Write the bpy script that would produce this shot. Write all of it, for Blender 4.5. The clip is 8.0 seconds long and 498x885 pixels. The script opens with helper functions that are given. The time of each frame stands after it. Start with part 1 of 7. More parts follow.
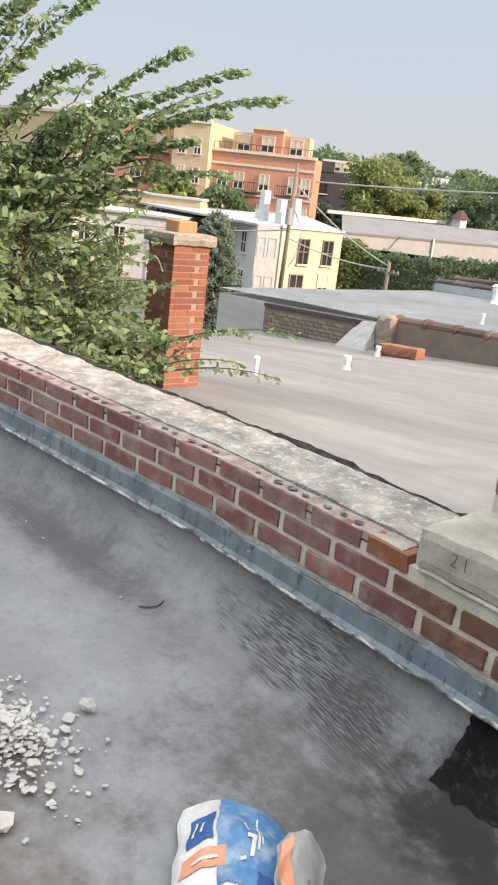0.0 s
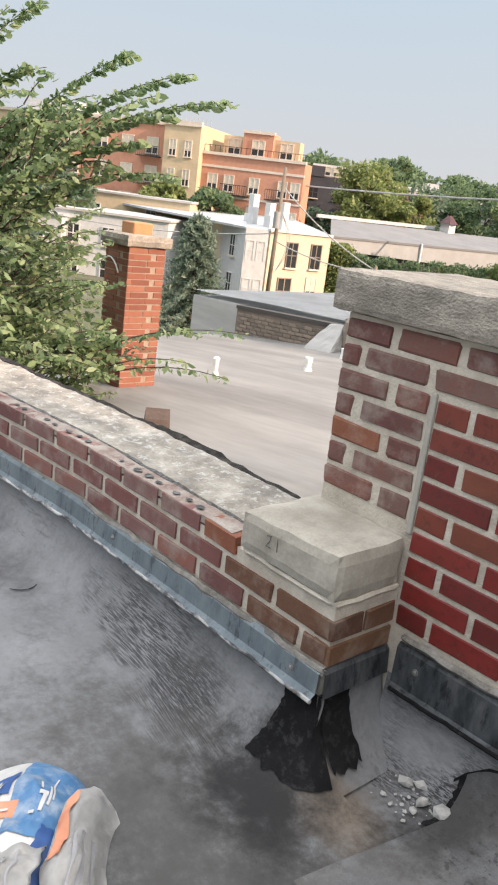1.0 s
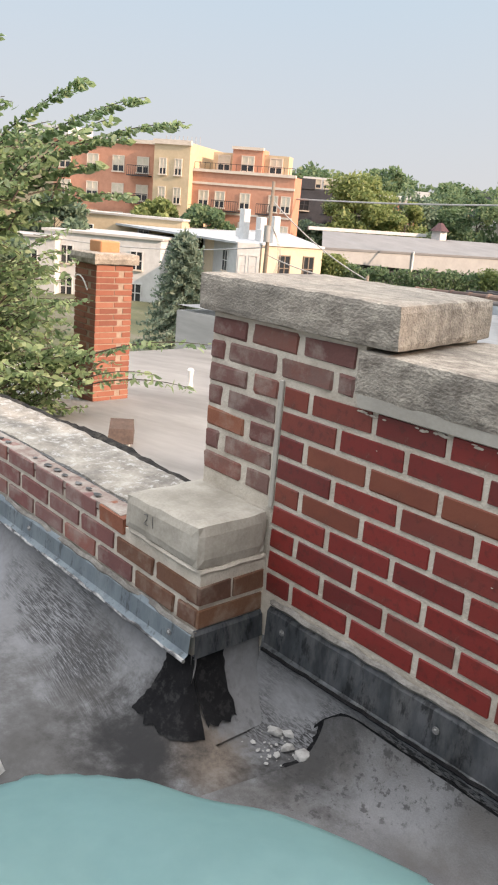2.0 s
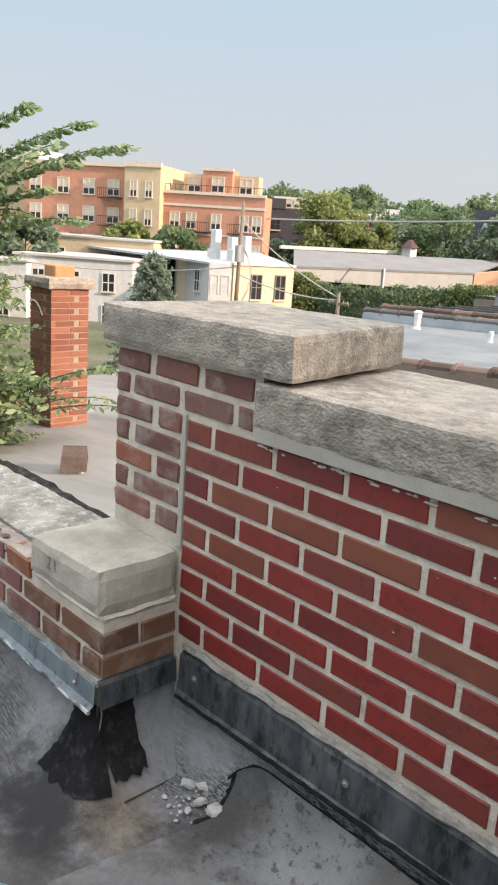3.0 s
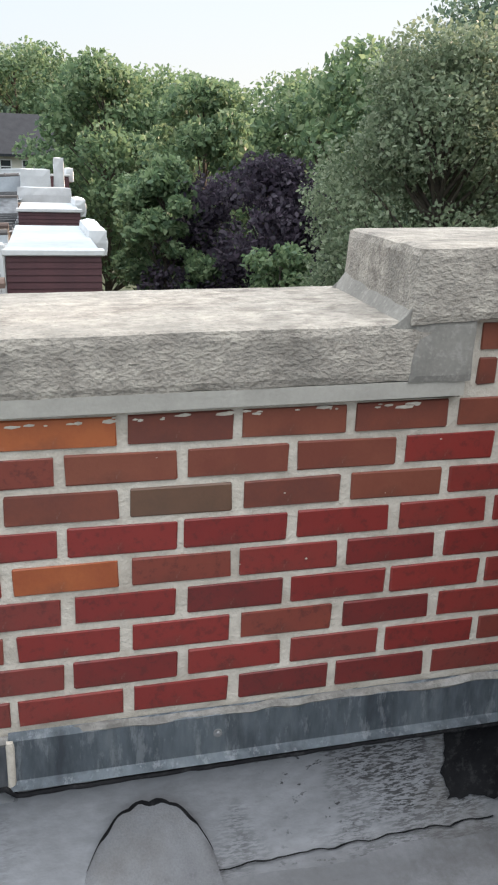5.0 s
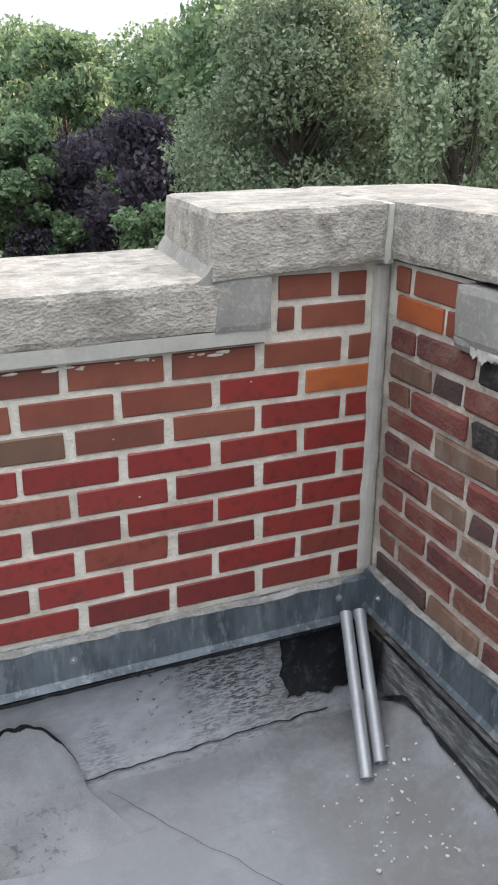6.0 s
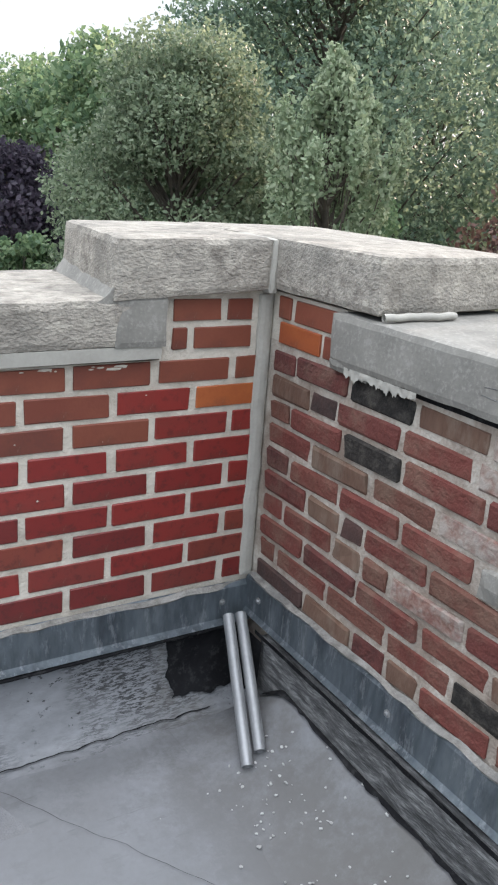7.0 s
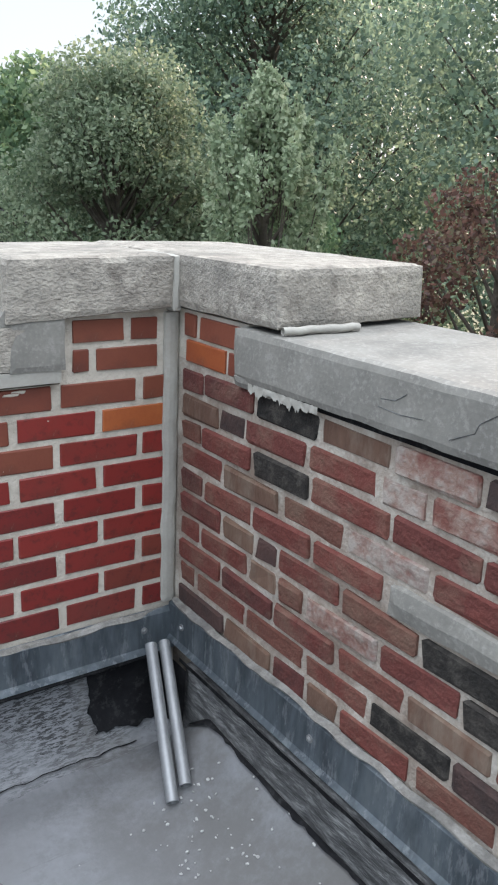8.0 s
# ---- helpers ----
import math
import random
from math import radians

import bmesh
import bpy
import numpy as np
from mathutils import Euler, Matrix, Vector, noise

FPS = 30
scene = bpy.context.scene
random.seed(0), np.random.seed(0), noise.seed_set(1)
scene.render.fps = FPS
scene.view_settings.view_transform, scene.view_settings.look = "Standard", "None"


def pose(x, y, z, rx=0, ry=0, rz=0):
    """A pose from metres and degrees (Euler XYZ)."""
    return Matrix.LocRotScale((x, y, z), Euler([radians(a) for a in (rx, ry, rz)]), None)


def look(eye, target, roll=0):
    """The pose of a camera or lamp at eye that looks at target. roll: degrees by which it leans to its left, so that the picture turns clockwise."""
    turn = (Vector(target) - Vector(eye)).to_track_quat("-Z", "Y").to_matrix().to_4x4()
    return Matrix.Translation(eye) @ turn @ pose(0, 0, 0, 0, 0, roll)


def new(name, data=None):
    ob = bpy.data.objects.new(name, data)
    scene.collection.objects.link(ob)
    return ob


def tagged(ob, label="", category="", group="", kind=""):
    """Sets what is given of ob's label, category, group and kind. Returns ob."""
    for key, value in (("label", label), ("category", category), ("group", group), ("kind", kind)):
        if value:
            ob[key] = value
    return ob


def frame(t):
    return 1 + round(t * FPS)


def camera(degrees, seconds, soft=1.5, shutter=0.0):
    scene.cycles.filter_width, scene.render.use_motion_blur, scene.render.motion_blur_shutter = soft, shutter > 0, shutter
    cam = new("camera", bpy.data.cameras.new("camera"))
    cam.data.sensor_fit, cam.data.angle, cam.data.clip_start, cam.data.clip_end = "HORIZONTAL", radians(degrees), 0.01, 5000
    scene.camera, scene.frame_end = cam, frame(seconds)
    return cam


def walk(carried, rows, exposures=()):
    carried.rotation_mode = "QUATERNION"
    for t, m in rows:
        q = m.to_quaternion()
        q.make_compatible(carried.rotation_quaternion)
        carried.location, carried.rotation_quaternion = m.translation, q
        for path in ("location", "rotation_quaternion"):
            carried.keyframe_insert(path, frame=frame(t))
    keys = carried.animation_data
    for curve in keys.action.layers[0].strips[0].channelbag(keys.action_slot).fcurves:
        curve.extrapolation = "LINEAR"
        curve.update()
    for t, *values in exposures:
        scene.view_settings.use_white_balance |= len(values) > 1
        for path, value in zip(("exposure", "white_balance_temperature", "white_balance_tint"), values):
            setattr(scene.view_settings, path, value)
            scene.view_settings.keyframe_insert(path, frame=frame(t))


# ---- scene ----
cam = camera(34.5, 8.0, soft=2.1)
PATH = [
    (0, (0.713, -1.828, 1.314), (-0.708, -0.55, 0.723), 6.7),
    (0.5, (0.954, -1.728, 1.328), (-0.457, -0.437, 0.741), 5.1),
    (1, (1.078, -1.591, 1.358), (-0.332, -0.297, 0.777), 7.3),
    (1.5, (1.302, -1.566, 1.374), (-0.126, -0.274, 0.837), 6.2),
    (2, (1.496, -1.476, 1.388), (0.07, -0.185, 0.839), 5.0),
    (2.2, (1.524, -1.416, 1.392), (0.11, -0.114, 0.842), 4.3),
    (3.3, (1.561, -1.248, 1.423), (0.184, 0.133, 0.982), 3.5),
    (3.5, (1.653, -1.277, 1.381), (0.417, 0.25, 1.006), 3.2),
    (4, (1.862, -1.255, 1.398), (1.134, 0.571, 1.03), 2.0),
    (4.5, (2.049, -1.287, 1.374), (1.893, 0.636, 0.847), 1.2),
    (5, (2.131, -1.357, 1.372), (2.605, 0.469, 0.745), 1.6),
    (5.2, (2.145, -1.4, 1.378), (2.811, 0.354, 0.676), 1.6),
    (6.3, (2.21, -1.618, 1.412), (2.948, 0.096, 0.694), 0.5),
    (6.5, (2.192, -1.643, 1.401), (2.96, 0.067, 0.702), 1.2),
    (7, (2.088, -1.699, 1.398), (3.112, -0.097, 0.778), 4.4),
    (7.5, (2.045, -1.687, 1.407), (3.087, -0.089, 0.807), 4.6),
    (8, (2.213, -1.713, 1.394), (3.331, -0.157, 0.821), 2.6),
]
walk(cam, [(t, look(eye, target, roll)) for t, eye, target, roll in PATH], [(0.0, 1.05, 7600, 25), (2.2, 1.12, 7700, 27), (3.4, 1.04, 7500, 23), (4.5, 0.95, 7600, 22), (5.0, 1.45, 7250, 24), (6.4, 1.66, 7100, 25), (8.0, 1.56, 6850, 23)])


# ---- world, sun, exposure ----
SUN_AZ, SUN_EL = 24.0, 24.0  # degrees from +x towards +y, above the horizon
world = bpy.data.worlds.new("sky")
scene.world = world
world.use_nodes = True
wn = world.node_tree
sky = wn.nodes.new("ShaderNodeTexSky")
sky.sky_type = "NISHITA"
sky.sun_disc = False
sky.sun_elevation = radians(SUN_EL)
sky.sun_rotation = radians(90 - SUN_AZ)
sky.air_density, sky.dust_density, sky.ozone_density = 1.0, 2.2, 2.0
# morning haze: pale, and brighter overhead as under thin cloud
geo = wn.nodes.new("ShaderNodeTexCoord")
sep = wn.nodes.new("ShaderNodeSeparateXYZ")
wn.links.new(geo.outputs["Generated"], sep.inputs[0])
rise = wn.nodes.new("ShaderNodeMapRange")
rise.interpolation_type = "SMOOTHSTEP"
rise.inputs["From Min"].default_value, rise.inputs["From Max"].default_value = 0.27, 1.0
rise.inputs["To Min"].default_value, rise.inputs["To Max"].default_value = 4.0, 17.5
wn.links.new(sep.outputs["Z"], rise.inputs["Value"])
veil = wn.nodes.new("ShaderNodeVectorMath")
veil.operation = "SCALE"
band = wn.nodes.new("ShaderNodeValToRGB")
stops = band.color_ramp.elements
stops.new(0.5)
for stop, (at, tone) in zip(stops, ((0.0, (0.53, 0.64, 0.70, 1)), (0.27, (0.41, 0.64, 0.80, 1)), (0.6, (0.545, 0.675, 0.745, 1)))):
    stop.position, stop.color = at, tone
wn.links.new(sep.outputs["Z"], band.inputs[0])
wn.links.new(band.outputs[0], veil.inputs[0])
wn.links.new(rise.outputs[0], veil.inputs["Scale"])
haze = wn.nodes.new("ShaderNodeMix")
haze.data_type = "RGBA"
haze.inputs[0].default_value = 0.97
wn.links.new(sky.outputs[0], haze.inputs[6])
# the haze is brighter and warmer round the sun
toward = wn.nodes.new("ShaderNodeVectorMath")
toward.operation = "DOT_PRODUCT"
wn.links.new(geo.outputs["Generated"], toward.inputs[0])
toward.inputs[1].default_value = (math.cos(radians(SUN_AZ)) * math.cos(radians(SUN_EL)), math.sin(radians(SUN_AZ)) * math.cos(radians(SUN_EL)), math.sin(radians(SUN_EL)))
glow = wn.nodes.new("ShaderNodeMapRange")
glow.interpolation_type = "SMOOTHSTEP"
glow.inputs["From Min"].default_value, glow.inputs["From Max"].default_value = -0.3, 0.8
wn.links.new(toward.outputs["Value"], glow.inputs["Value"])
halo = wn.nodes.new("ShaderNodeVectorMath")
halo.operation = "MULTIPLY_ADD"
halo.inputs[1].default_value = (0.42, 0.24, -0.1)
wn.links.new(glow.outputs[0], halo.inputs[0])
wn.links.new(veil.outputs[0], halo.inputs[2])
wn.links.new(halo.outputs[0], haze.inputs[7])
wn.links.new(haze.outputs[2], wn.nodes["Background"].inputs[0])
wn.nodes["Background"].inputs[1].default_value = 0.13
sun = new("sun", bpy.data.lights.new("sun", "SUN"))
sun.data.energy, sun.data.angle, sun.data.color = 3.2, radians(0.7), (1.0, 0.85, 0.68)
_d = Vector((math.cos(radians(SUN_AZ)) * math.cos(radians(SUN_EL)), math.sin(radians(SUN_AZ)) * math.cos(radians(SUN_EL)), math.sin(radians(SUN_EL))))
sun.matrix_world = look(_d * 50, (0, 0, 0))

# ---- materials ----


def material(name, ramp, scale=8.0, rough=0.8, bump=0.3, fine=60.0, metal=0.0, per_piece=0.0, dirt=None, dirt_amount=0.5, dirt_scale=2.5, spec=0.5, stretch=(1, 1, 1), bump_size=0.01, speck=None, grit=0.35):
    """ramp: colours from dark to light along a noise; dirt: a second colour in large soft patches."""
    m = bpy.data.materials.new(name)
    m.use_nodes = True
    n, l = m.node_tree.nodes, m.node_tree.links
    out = n["Principled BSDF"]
    geo = n.new("ShaderNodeTexCoord")
    mp = n.new("ShaderNodeMapping")
    mp.inputs["Scale"].default_value = stretch
    l.new(geo.outputs["Object"], mp.inputs[0])
    info = n.new("ShaderNodeObjectInfo")
    add = n.new("ShaderNodeVectorMath")
    add.operation = "MULTIPLY_ADD"
    l.new(info.outputs["Random"], add.inputs[0])
    add.inputs[1].default_value = (37.0, 53.0, 71.0) if per_piece else (0, 0, 0)
    l.new(mp.outputs[0], add.inputs[2])
    a = n.new("ShaderNodeTexNoise")
    a.inputs["Scale"].default_value, a.inputs["Detail"].default_value, a.inputs["Roughness"].default_value = scale, 6.0, 0.6
    l.new(add.outputs[0], a.inputs["Vector"])
    b = n.new("ShaderNodeTexNoise")
    b.inputs["Scale"].default_value, b.inputs["Detail"].default_value = fine, 4.0
    l.new(add.outputs[0], b.inputs["Vector"])
    mix = n.new("ShaderNodeMath")
    mix.operation = "MULTIPLY_ADD"
    l.new(b.outputs[0], mix.inputs[0])
    mix.inputs[1].default_value = 0.35
    off = n.new("ShaderNodeMath")
    off.operation = "MULTIPLY_ADD"
    l.new(a.outputs[0], off.inputs[0])
    off.inputs[1].default_value = 1.0
    off.inputs[2].default_value = -0.175
    l.new(off.outputs[0], mix.inputs[2])
    value = mix.outputs[0]
    r = n.new("ShaderNodeValToRGB")
    e = r.color_ramp.elements
    if per_piece:
        w = n.new("ShaderNodeMath")
        w.operation = "MULTIPLY_ADD"
        l.new(value, w.inputs[0])
        w.inputs[1].default_value = 1.0 - per_piece
        v = n.new("ShaderNodeMath")
        v.operation = "MULTIPLY"
        l.new(info.outputs["Random"], v.inputs[0])
        v.inputs[1].default_value = per_piece
        l.new(v.outputs[0], w.inputs[2])
        value = w.outputs[0]
        lo, hi = 0.5 * (1 - per_piece) - 0.04, 0.5 * (1 - per_piece) + per_piece + 0.04
    else:
        lo, hi = 0.3, 0.7
    while len(e) < len(ramp):
        e.new(0.5)
    for i, c in enumerate(ramp):
        e[i].position = lo + (hi - lo) * i / max(1, len(ramp) - 1)
        e[i].color = (*c, 1)
    l.new(value, r.inputs[0])
    colour = r.outputs[0]
    if dirt:
        d = n.new("ShaderNodeTexNoise")
        d.inputs["Scale"].default_value, d.inputs["Detail"].default_value, d.inputs["Roughness"].default_value = dirt_scale, 8.0, 0.65
        l.new(add.outputs[0], d.inputs["Vector"])
        dr = n.new("ShaderNodeValToRGB")
        dr.color_ramp.elements[0].position, dr.color_ramp.elements[1].position = 0.48, 0.66
        dr.color_ramp.elements[0].color, dr.color_ramp.elements[1].color = (0, 0, 0, 1), (dirt_amount,) * 3 + (1,)
        l.new(d.outputs[0], dr.inputs[0])
        mx = n.new("ShaderNodeMix")
        mx.data_type = "RGBA"
        l.new(dr.outputs[0], mx.inputs[0])
        l.new(colour, mx.inputs[6])
        mx.inputs[7].default_value = (*dirt, 1)
        colour = mx.outputs[2]
    if speck:
        tone, amount, size = speck
        sn = n.new("ShaderNodeTexNoise")
        sn.inputs["Scale"].default_value, sn.inputs["Detail"].default_value, sn.inputs["Roughness"].default_value = size, 5.0, 0.75
        l.new(add.outputs[0], sn.inputs["Vector"])
        sr = n.new("ShaderNodeValToRGB")
        sr.color_ramp.elements[0].position, sr.color_ramp.elements[1].position = 0.53, 0.62
        sr.color_ramp.elements[0].color, sr.color_ramp.elements[1].color = (0, 0, 0, 1), (amount,) * 3 + (1,)
        l.new(sn.outputs[0], sr.inputs[0])
        sx = n.new("ShaderNodeMix")
        sx.data_type = "RGBA"
        l.new(sr.outputs[0], sx.inputs[0])
        l.new(colour, sx.inputs[6])
        sx.inputs[7].default_value = (*tone, 1)
        colour = sx.outputs[2]
    l.new(colour, out.inputs["Base Color"])
    out.inputs["Roughness"].default_value, out.inputs["Metallic"].default_value = rough, metal
    out.inputs["Specular IOR Level"].default_value = spec
    if bump:
        bp = n.new("ShaderNodeBump")
        bp.inputs["Strength"].default_value, bp.inputs["Distance"].default_value = bump, bump_size
        gr = n.new("ShaderNodeMath")
        gr.operation = "MULTIPLY_ADD"
        l.new(b.outputs[0], gr.inputs[0])
        gr.inputs[1].default_value = grit
        l.new(a.outputs[0], gr.inputs[2])
        l.new(gr.outputs[0], bp.inputs["Height"])
        l.new(bp.outputs[0], out.inputs["Normal"])
    return m


def leaf_material(name, ramp, rough=0.5, through_light=0.5):
    m = bpy.data.materials.new(name)
    m.use_nodes = True
    n, l = m.node_tree.nodes, m.node_tree.links
    out = n["Principled BSDF"]
    geo = n.new("ShaderNodeNewGeometry")
    r = n.new("ShaderNodeValToRGB")
    e = r.color_ramp.elements
    while len(e) < len(ramp):
        e.new(0.5)
    for i, c in enumerate(ramp):
        e[i].position = i / (len(ramp) - 1)
        e[i].color = (*c, 1)
    l.new(geo.outputs["Random Per Island"], r.inputs[0])
    l.new(r.outputs[0], out.inputs["Base Color"])
    out.inputs["Roughness"].default_value = rough
    out.inputs["Specular IOR Level"].default_value = 0.25
    tr = n.new("ShaderNodeBsdfTranslucent")
    l.new(r.outputs[0], tr.inputs[0])
    mx = n.new("ShaderNodeMixShader")
    mx.inputs[0].default_value = through_light
    l.new(out.outputs[0], mx.inputs[1])
    l.new(tr.outputs[0], mx.inputs[2])
    l.new(mx.outputs[0], n["Material Output"].inputs[0])
    return m


M_RED = material("glazed_red_brick", [(0.118, 0.023, 0.021), (0.188, 0.024, 0.021), (0.222, 0.029, 0.024), (0.168, 0.036, 0.029), (0.205, 0.048, 0.031)], 14, 0.38, 0.35, 160, spec=0.35, per_piece=0.75, bump_size=0.003, speck=((0.06, 0.02, 0.018), 0.45, 45))
M_ORANGE = material("orange_brick", [(0.27, 0.058, 0.019), (0.37, 0.095, 0.028)], 14, 0.5, 0.25, 160, per_piece=0.3, bump_size=0.003)
M_TERRACOTTA = material("dull_orange_brick", [(0.20, 0.062, 0.034), (0.27, 0.095, 0.050)], 16, 0.75, 0.6, 140, per_piece=0.3, dirt=(0.30, 0.25, 0.21), dirt_amount=0.35, dirt_scale=14, bump_size=0.005)
M_UMBER = material("brown_brick", [(0.105, 0.055, 0.034), (0.15, 0.072, 0.042)], 14, 0.5, 0.25, 160, per_piece=0.3, bump_size=0.003)
M_ROSE = material("rose_brick", [(0.130, 0.040, 0.029), (0.175, 0.048, 0.030), (0.20, 0.060, 0.036), (0.165, 0.044, 0.029)], 14, 0.5, 0.3, 140, spec=0.35, per_piece=0.5, bump_size=0.004)
M_FADED = material("faded_brick", [(0.10, 0.042, 0.038), (0.15, 0.058, 0.05), (0.16, 0.088, 0.075), (0.20, 0.066, 0.048)], 18, 0.8, 0.6, 120, per_piece=0.6, dirt=(0.38, 0.34, 0.30), dirt_amount=0.45, dirt_scale=11, bump_size=0.006)
M_OLD = material("worn_common_brick", [(0.070, 0.021, 0.018), (0.120, 0.030, 0.024), (0.150, 0.036, 0.027), (0.140, 0.046, 0.032), (0.125, 0.055, 0.038)], 22, 0.85, 1.0, 110, per_piece=0.6, dirt=(0.20, 0.135, 0.095), dirt_amount=0.45, dirt_scale=9, bump_size=0.012)
M_BLACK_BRICK = material("tarred_brick", [(0.018, 0.017, 0.016), (0.042, 0.036, 0.032)], 30, 0.85, 0.8, 120, spec=0.2, per_piece=0.3, dirt=(0.16, 0.145, 0.125), dirt_amount=0.25, dirt_scale=30)
M_SMEAR_BRICK = material("mortar_smeared_tan_brick", [(0.092, 0.046, 0.031), (0.125, 0.066, 0.044), (0.16, 0.095, 0.066)], 16, 0.9, 0.9, 90, per_piece=0.3, dirt=(0.22, 0.17, 0.13), dirt_amount=0.6, dirt_scale=14, bump_size=0.01, stretch=(1, 1, 0.4))
M_LIMED = material("lime_washed_brick", [(0.17, 0.065, 0.05), (0.25, 0.16, 0.13), (0.33, 0.28, 0.245)], 20, 0.95, 1.0, 90, per_piece=0.2, dirt=(0.17, 0.05, 0.04), dirt_amount=0.7, dirt_scale=16, bump_size=0.01)
M_DARK_BRICK = material("sooty_brick", [(0.035, 0.022, 0.02), (0.075, 0.036, 0.03)], 22, 0.85, 0.9, 110, per_piece=0.3, bump_size=0.01)
M_CAPSTONE = material("cement_washed_cap", [(0.29, 0.265, 0.225), (0.38, 0.35, 0.30), (0.46, 0.425, 0.37)], 8, 0.9, 0.6, 120, dirt=(0.21, 0.19, 0.15), dirt_amount=0.5, dirt_scale=7, bump_size=0.004)
M_MASTIC = material("cracked_mastic", [(0.015, 0.015, 0.016), (0.10, 0.10, 0.105), (0.42, 0.42, 0.41), (0.55, 0.55, 0.53)], 26, 0.7, 0.8, 90, stretch=(0.5, 1, 1), bump_size=0.006)
M_PIER = material("brown_pier_brick", [(0.085, 0.038, 0.026), (0.135, 0.058, 0.034), (0.18, 0.085, 0.045)], 16, 0.75, 0.7, 130, per_piece=0.5, dirt=(0.30, 0.26, 0.22), dirt_amount=0.35, dirt_scale=16, bump_size=0.005)
M_LOW = material("parapet_brick", [(0.125, 0.050, 0.047), (0.175, 0.064, 0.057), (0.20, 0.108, 0.098), (0.25, 0.082, 0.058)], 16, 0.75, 0.7, 130, per_piece=0.65, dirt=(0.33, 0.29, 0.255), dirt_amount=0.5, dirt_scale=10, bump_size=0.005)
M_MORTAR = material("mortar", [(0.46, 0.41, 0.345), (0.60, 0.545, 0.47)], 20, 0.95, 0.9, 150, dirt=(0.30, 0.25, 0.20), dirt_amount=0.6, dirt_scale=6, bump_size=0.008)
M_NEWMORTAR = material("smooth_mortar", [(0.317, 0.297, 0.262), (0.405, 0.383, 0.340)], 9, 0.9, 0.5, 120, dirt=(0.29, 0.27, 0.24), dirt_amount=0.4, dirt_scale=7, bump_size=0.005)
M_STONE = material("limestone_coping", [(0.247, 0.219, 0.186), (0.340, 0.305, 0.261), (0.443, 0.399, 0.338)], 30, 0.95, 0.75, 150, dirt=(0.17, 0.155, 0.135), dirt_amount=0.75, dirt_scale=6, stretch=(0.75, 1.0, 1.1), bump_size=0.005, speck=((0.13, 0.12, 0.108), 0.5, 90), grit=1.9)
M_CEMENT = material("cement_parging", [(0.155, 0.145, 0.130), (0.207, 0.194, 0.172), (0.252, 0.238, 0.212)], 7, 0.9, 0.6, 120, dirt=(0.20, 0.19, 0.17), dirt_amount=0.5, dirt_scale=4, bump_size=0.004, speck=((0.40, 0.38, 0.35), 0.25, 60))
M_ZINC = material("galvanised_flashing", [(0.120, 0.145, 0.165), (0.185, 0.218, 0.243), (0.265, 0.300, 0.322)], 12, 0.6, 0.3, 60, metal=0.3, dirt=(0.075, 0.09, 0.105), dirt_amount=0.85, dirt_scale=14, stretch=(1, 1, 0.25), bump_size=0.002, speck=((0.42, 0.45, 0.47), 0.5, 34))
M_BLUE_ZINC = material("pale_blue_flashing", [(0.24, 0.30, 0.345), (0.33, 0.40, 0.44), (0.42, 0.48, 0.51)], 9, 0.6, 0.3, 60, metal=0.2, dirt=(0.12, 0.15, 0.17), dirt_amount=0.5, dirt_scale=10, stretch=(1, 1, 0.3), bump_size=0.002, speck=((0.05, 0.055, 0.06), 0.6, 30))
M_LEAD = material("tarred_flashing", [(0.050, 0.056, 0.062), (0.106, 0.119, 0.131), (0.188, 0.200, 0.219)], 11, 0.55, 0.5, 60, metal=0.15, dirt=(0.26, 0.265, 0.27), dirt_amount=0.7, dirt_scale=16, stretch=(1, 1, 0.35), bump_size=0.004, speck=((0.015, 0.015, 0.016), 0.7, 24))
M_TAR = material("black_tar", [(0.006, 0.006, 0.007), (0.014, 0.014, 0.015)], 12, 0.85, 0.9, 60, spec=0.12, bump_size=0.008, speck=((0.04, 0.04, 0.04), 0.5, 30))
M_BOARD = material("tarred_board", [(0.024, 0.024, 0.024), (0.076, 0.076, 0.076), (0.210, 0.209, 0.205)], 10, 0.8, 0.9, 50, stretch=(6, 1.2, 6), bump_size=0.008)
M_GRANULE = material("granulated_cap_sheet", [(0.12, 0.121, 0.126), (0.165, 0.167, 0.173), (0.215, 0.218, 0.225)], 5, 0.95, 0.9, 260, dirt=(0.10, 0.09, 0.08), dirt_amount=0.6, dirt_scale=4, bump_size=0.004)
M_PIPE = material("dull_aluminium", [(0.25, 0.255, 0.26), (0.33, 0.335, 0.34)], 12, 0.5, 0.15, 90, metal=0.5, bump_size=0.001)
M_STEEL = material("screw_steel", [(0.3, 0.3, 0.3), (0.45, 0.45, 0.45)], 60, 0.4, 0.1, 200, metal=0.8)
M_CHIP = material("white_chips", [(0.304, 0.300, 0.288), (0.464, 0.456, 0.440)], 25, 0.9, 0.5, 120)
M_SACK = material("sack_paper_white", [(0.48, 0.475, 0.465), (0.63, 0.62, 0.60)], 12, 0.6, 0.5, 60, dirt=(0.36, 0.35, 0.34), dirt_amount=0.5, dirt_scale=9)
M_SACK_BLUE = material("sack_print_blue", [(0.03, 0.13, 0.28), (0.06, 0.20, 0.37)], 10, 0.5, 0.4, 60, dirt=(0.30, 0.36, 0.42), dirt_amount=0.7, dirt_scale=16)
M_SACK_NAVY = material("sack_print_navy", [(0.012, 0.06, 0.20), (0.02, 0.09, 0.27)], 10, 0.5, 0.3, 60)
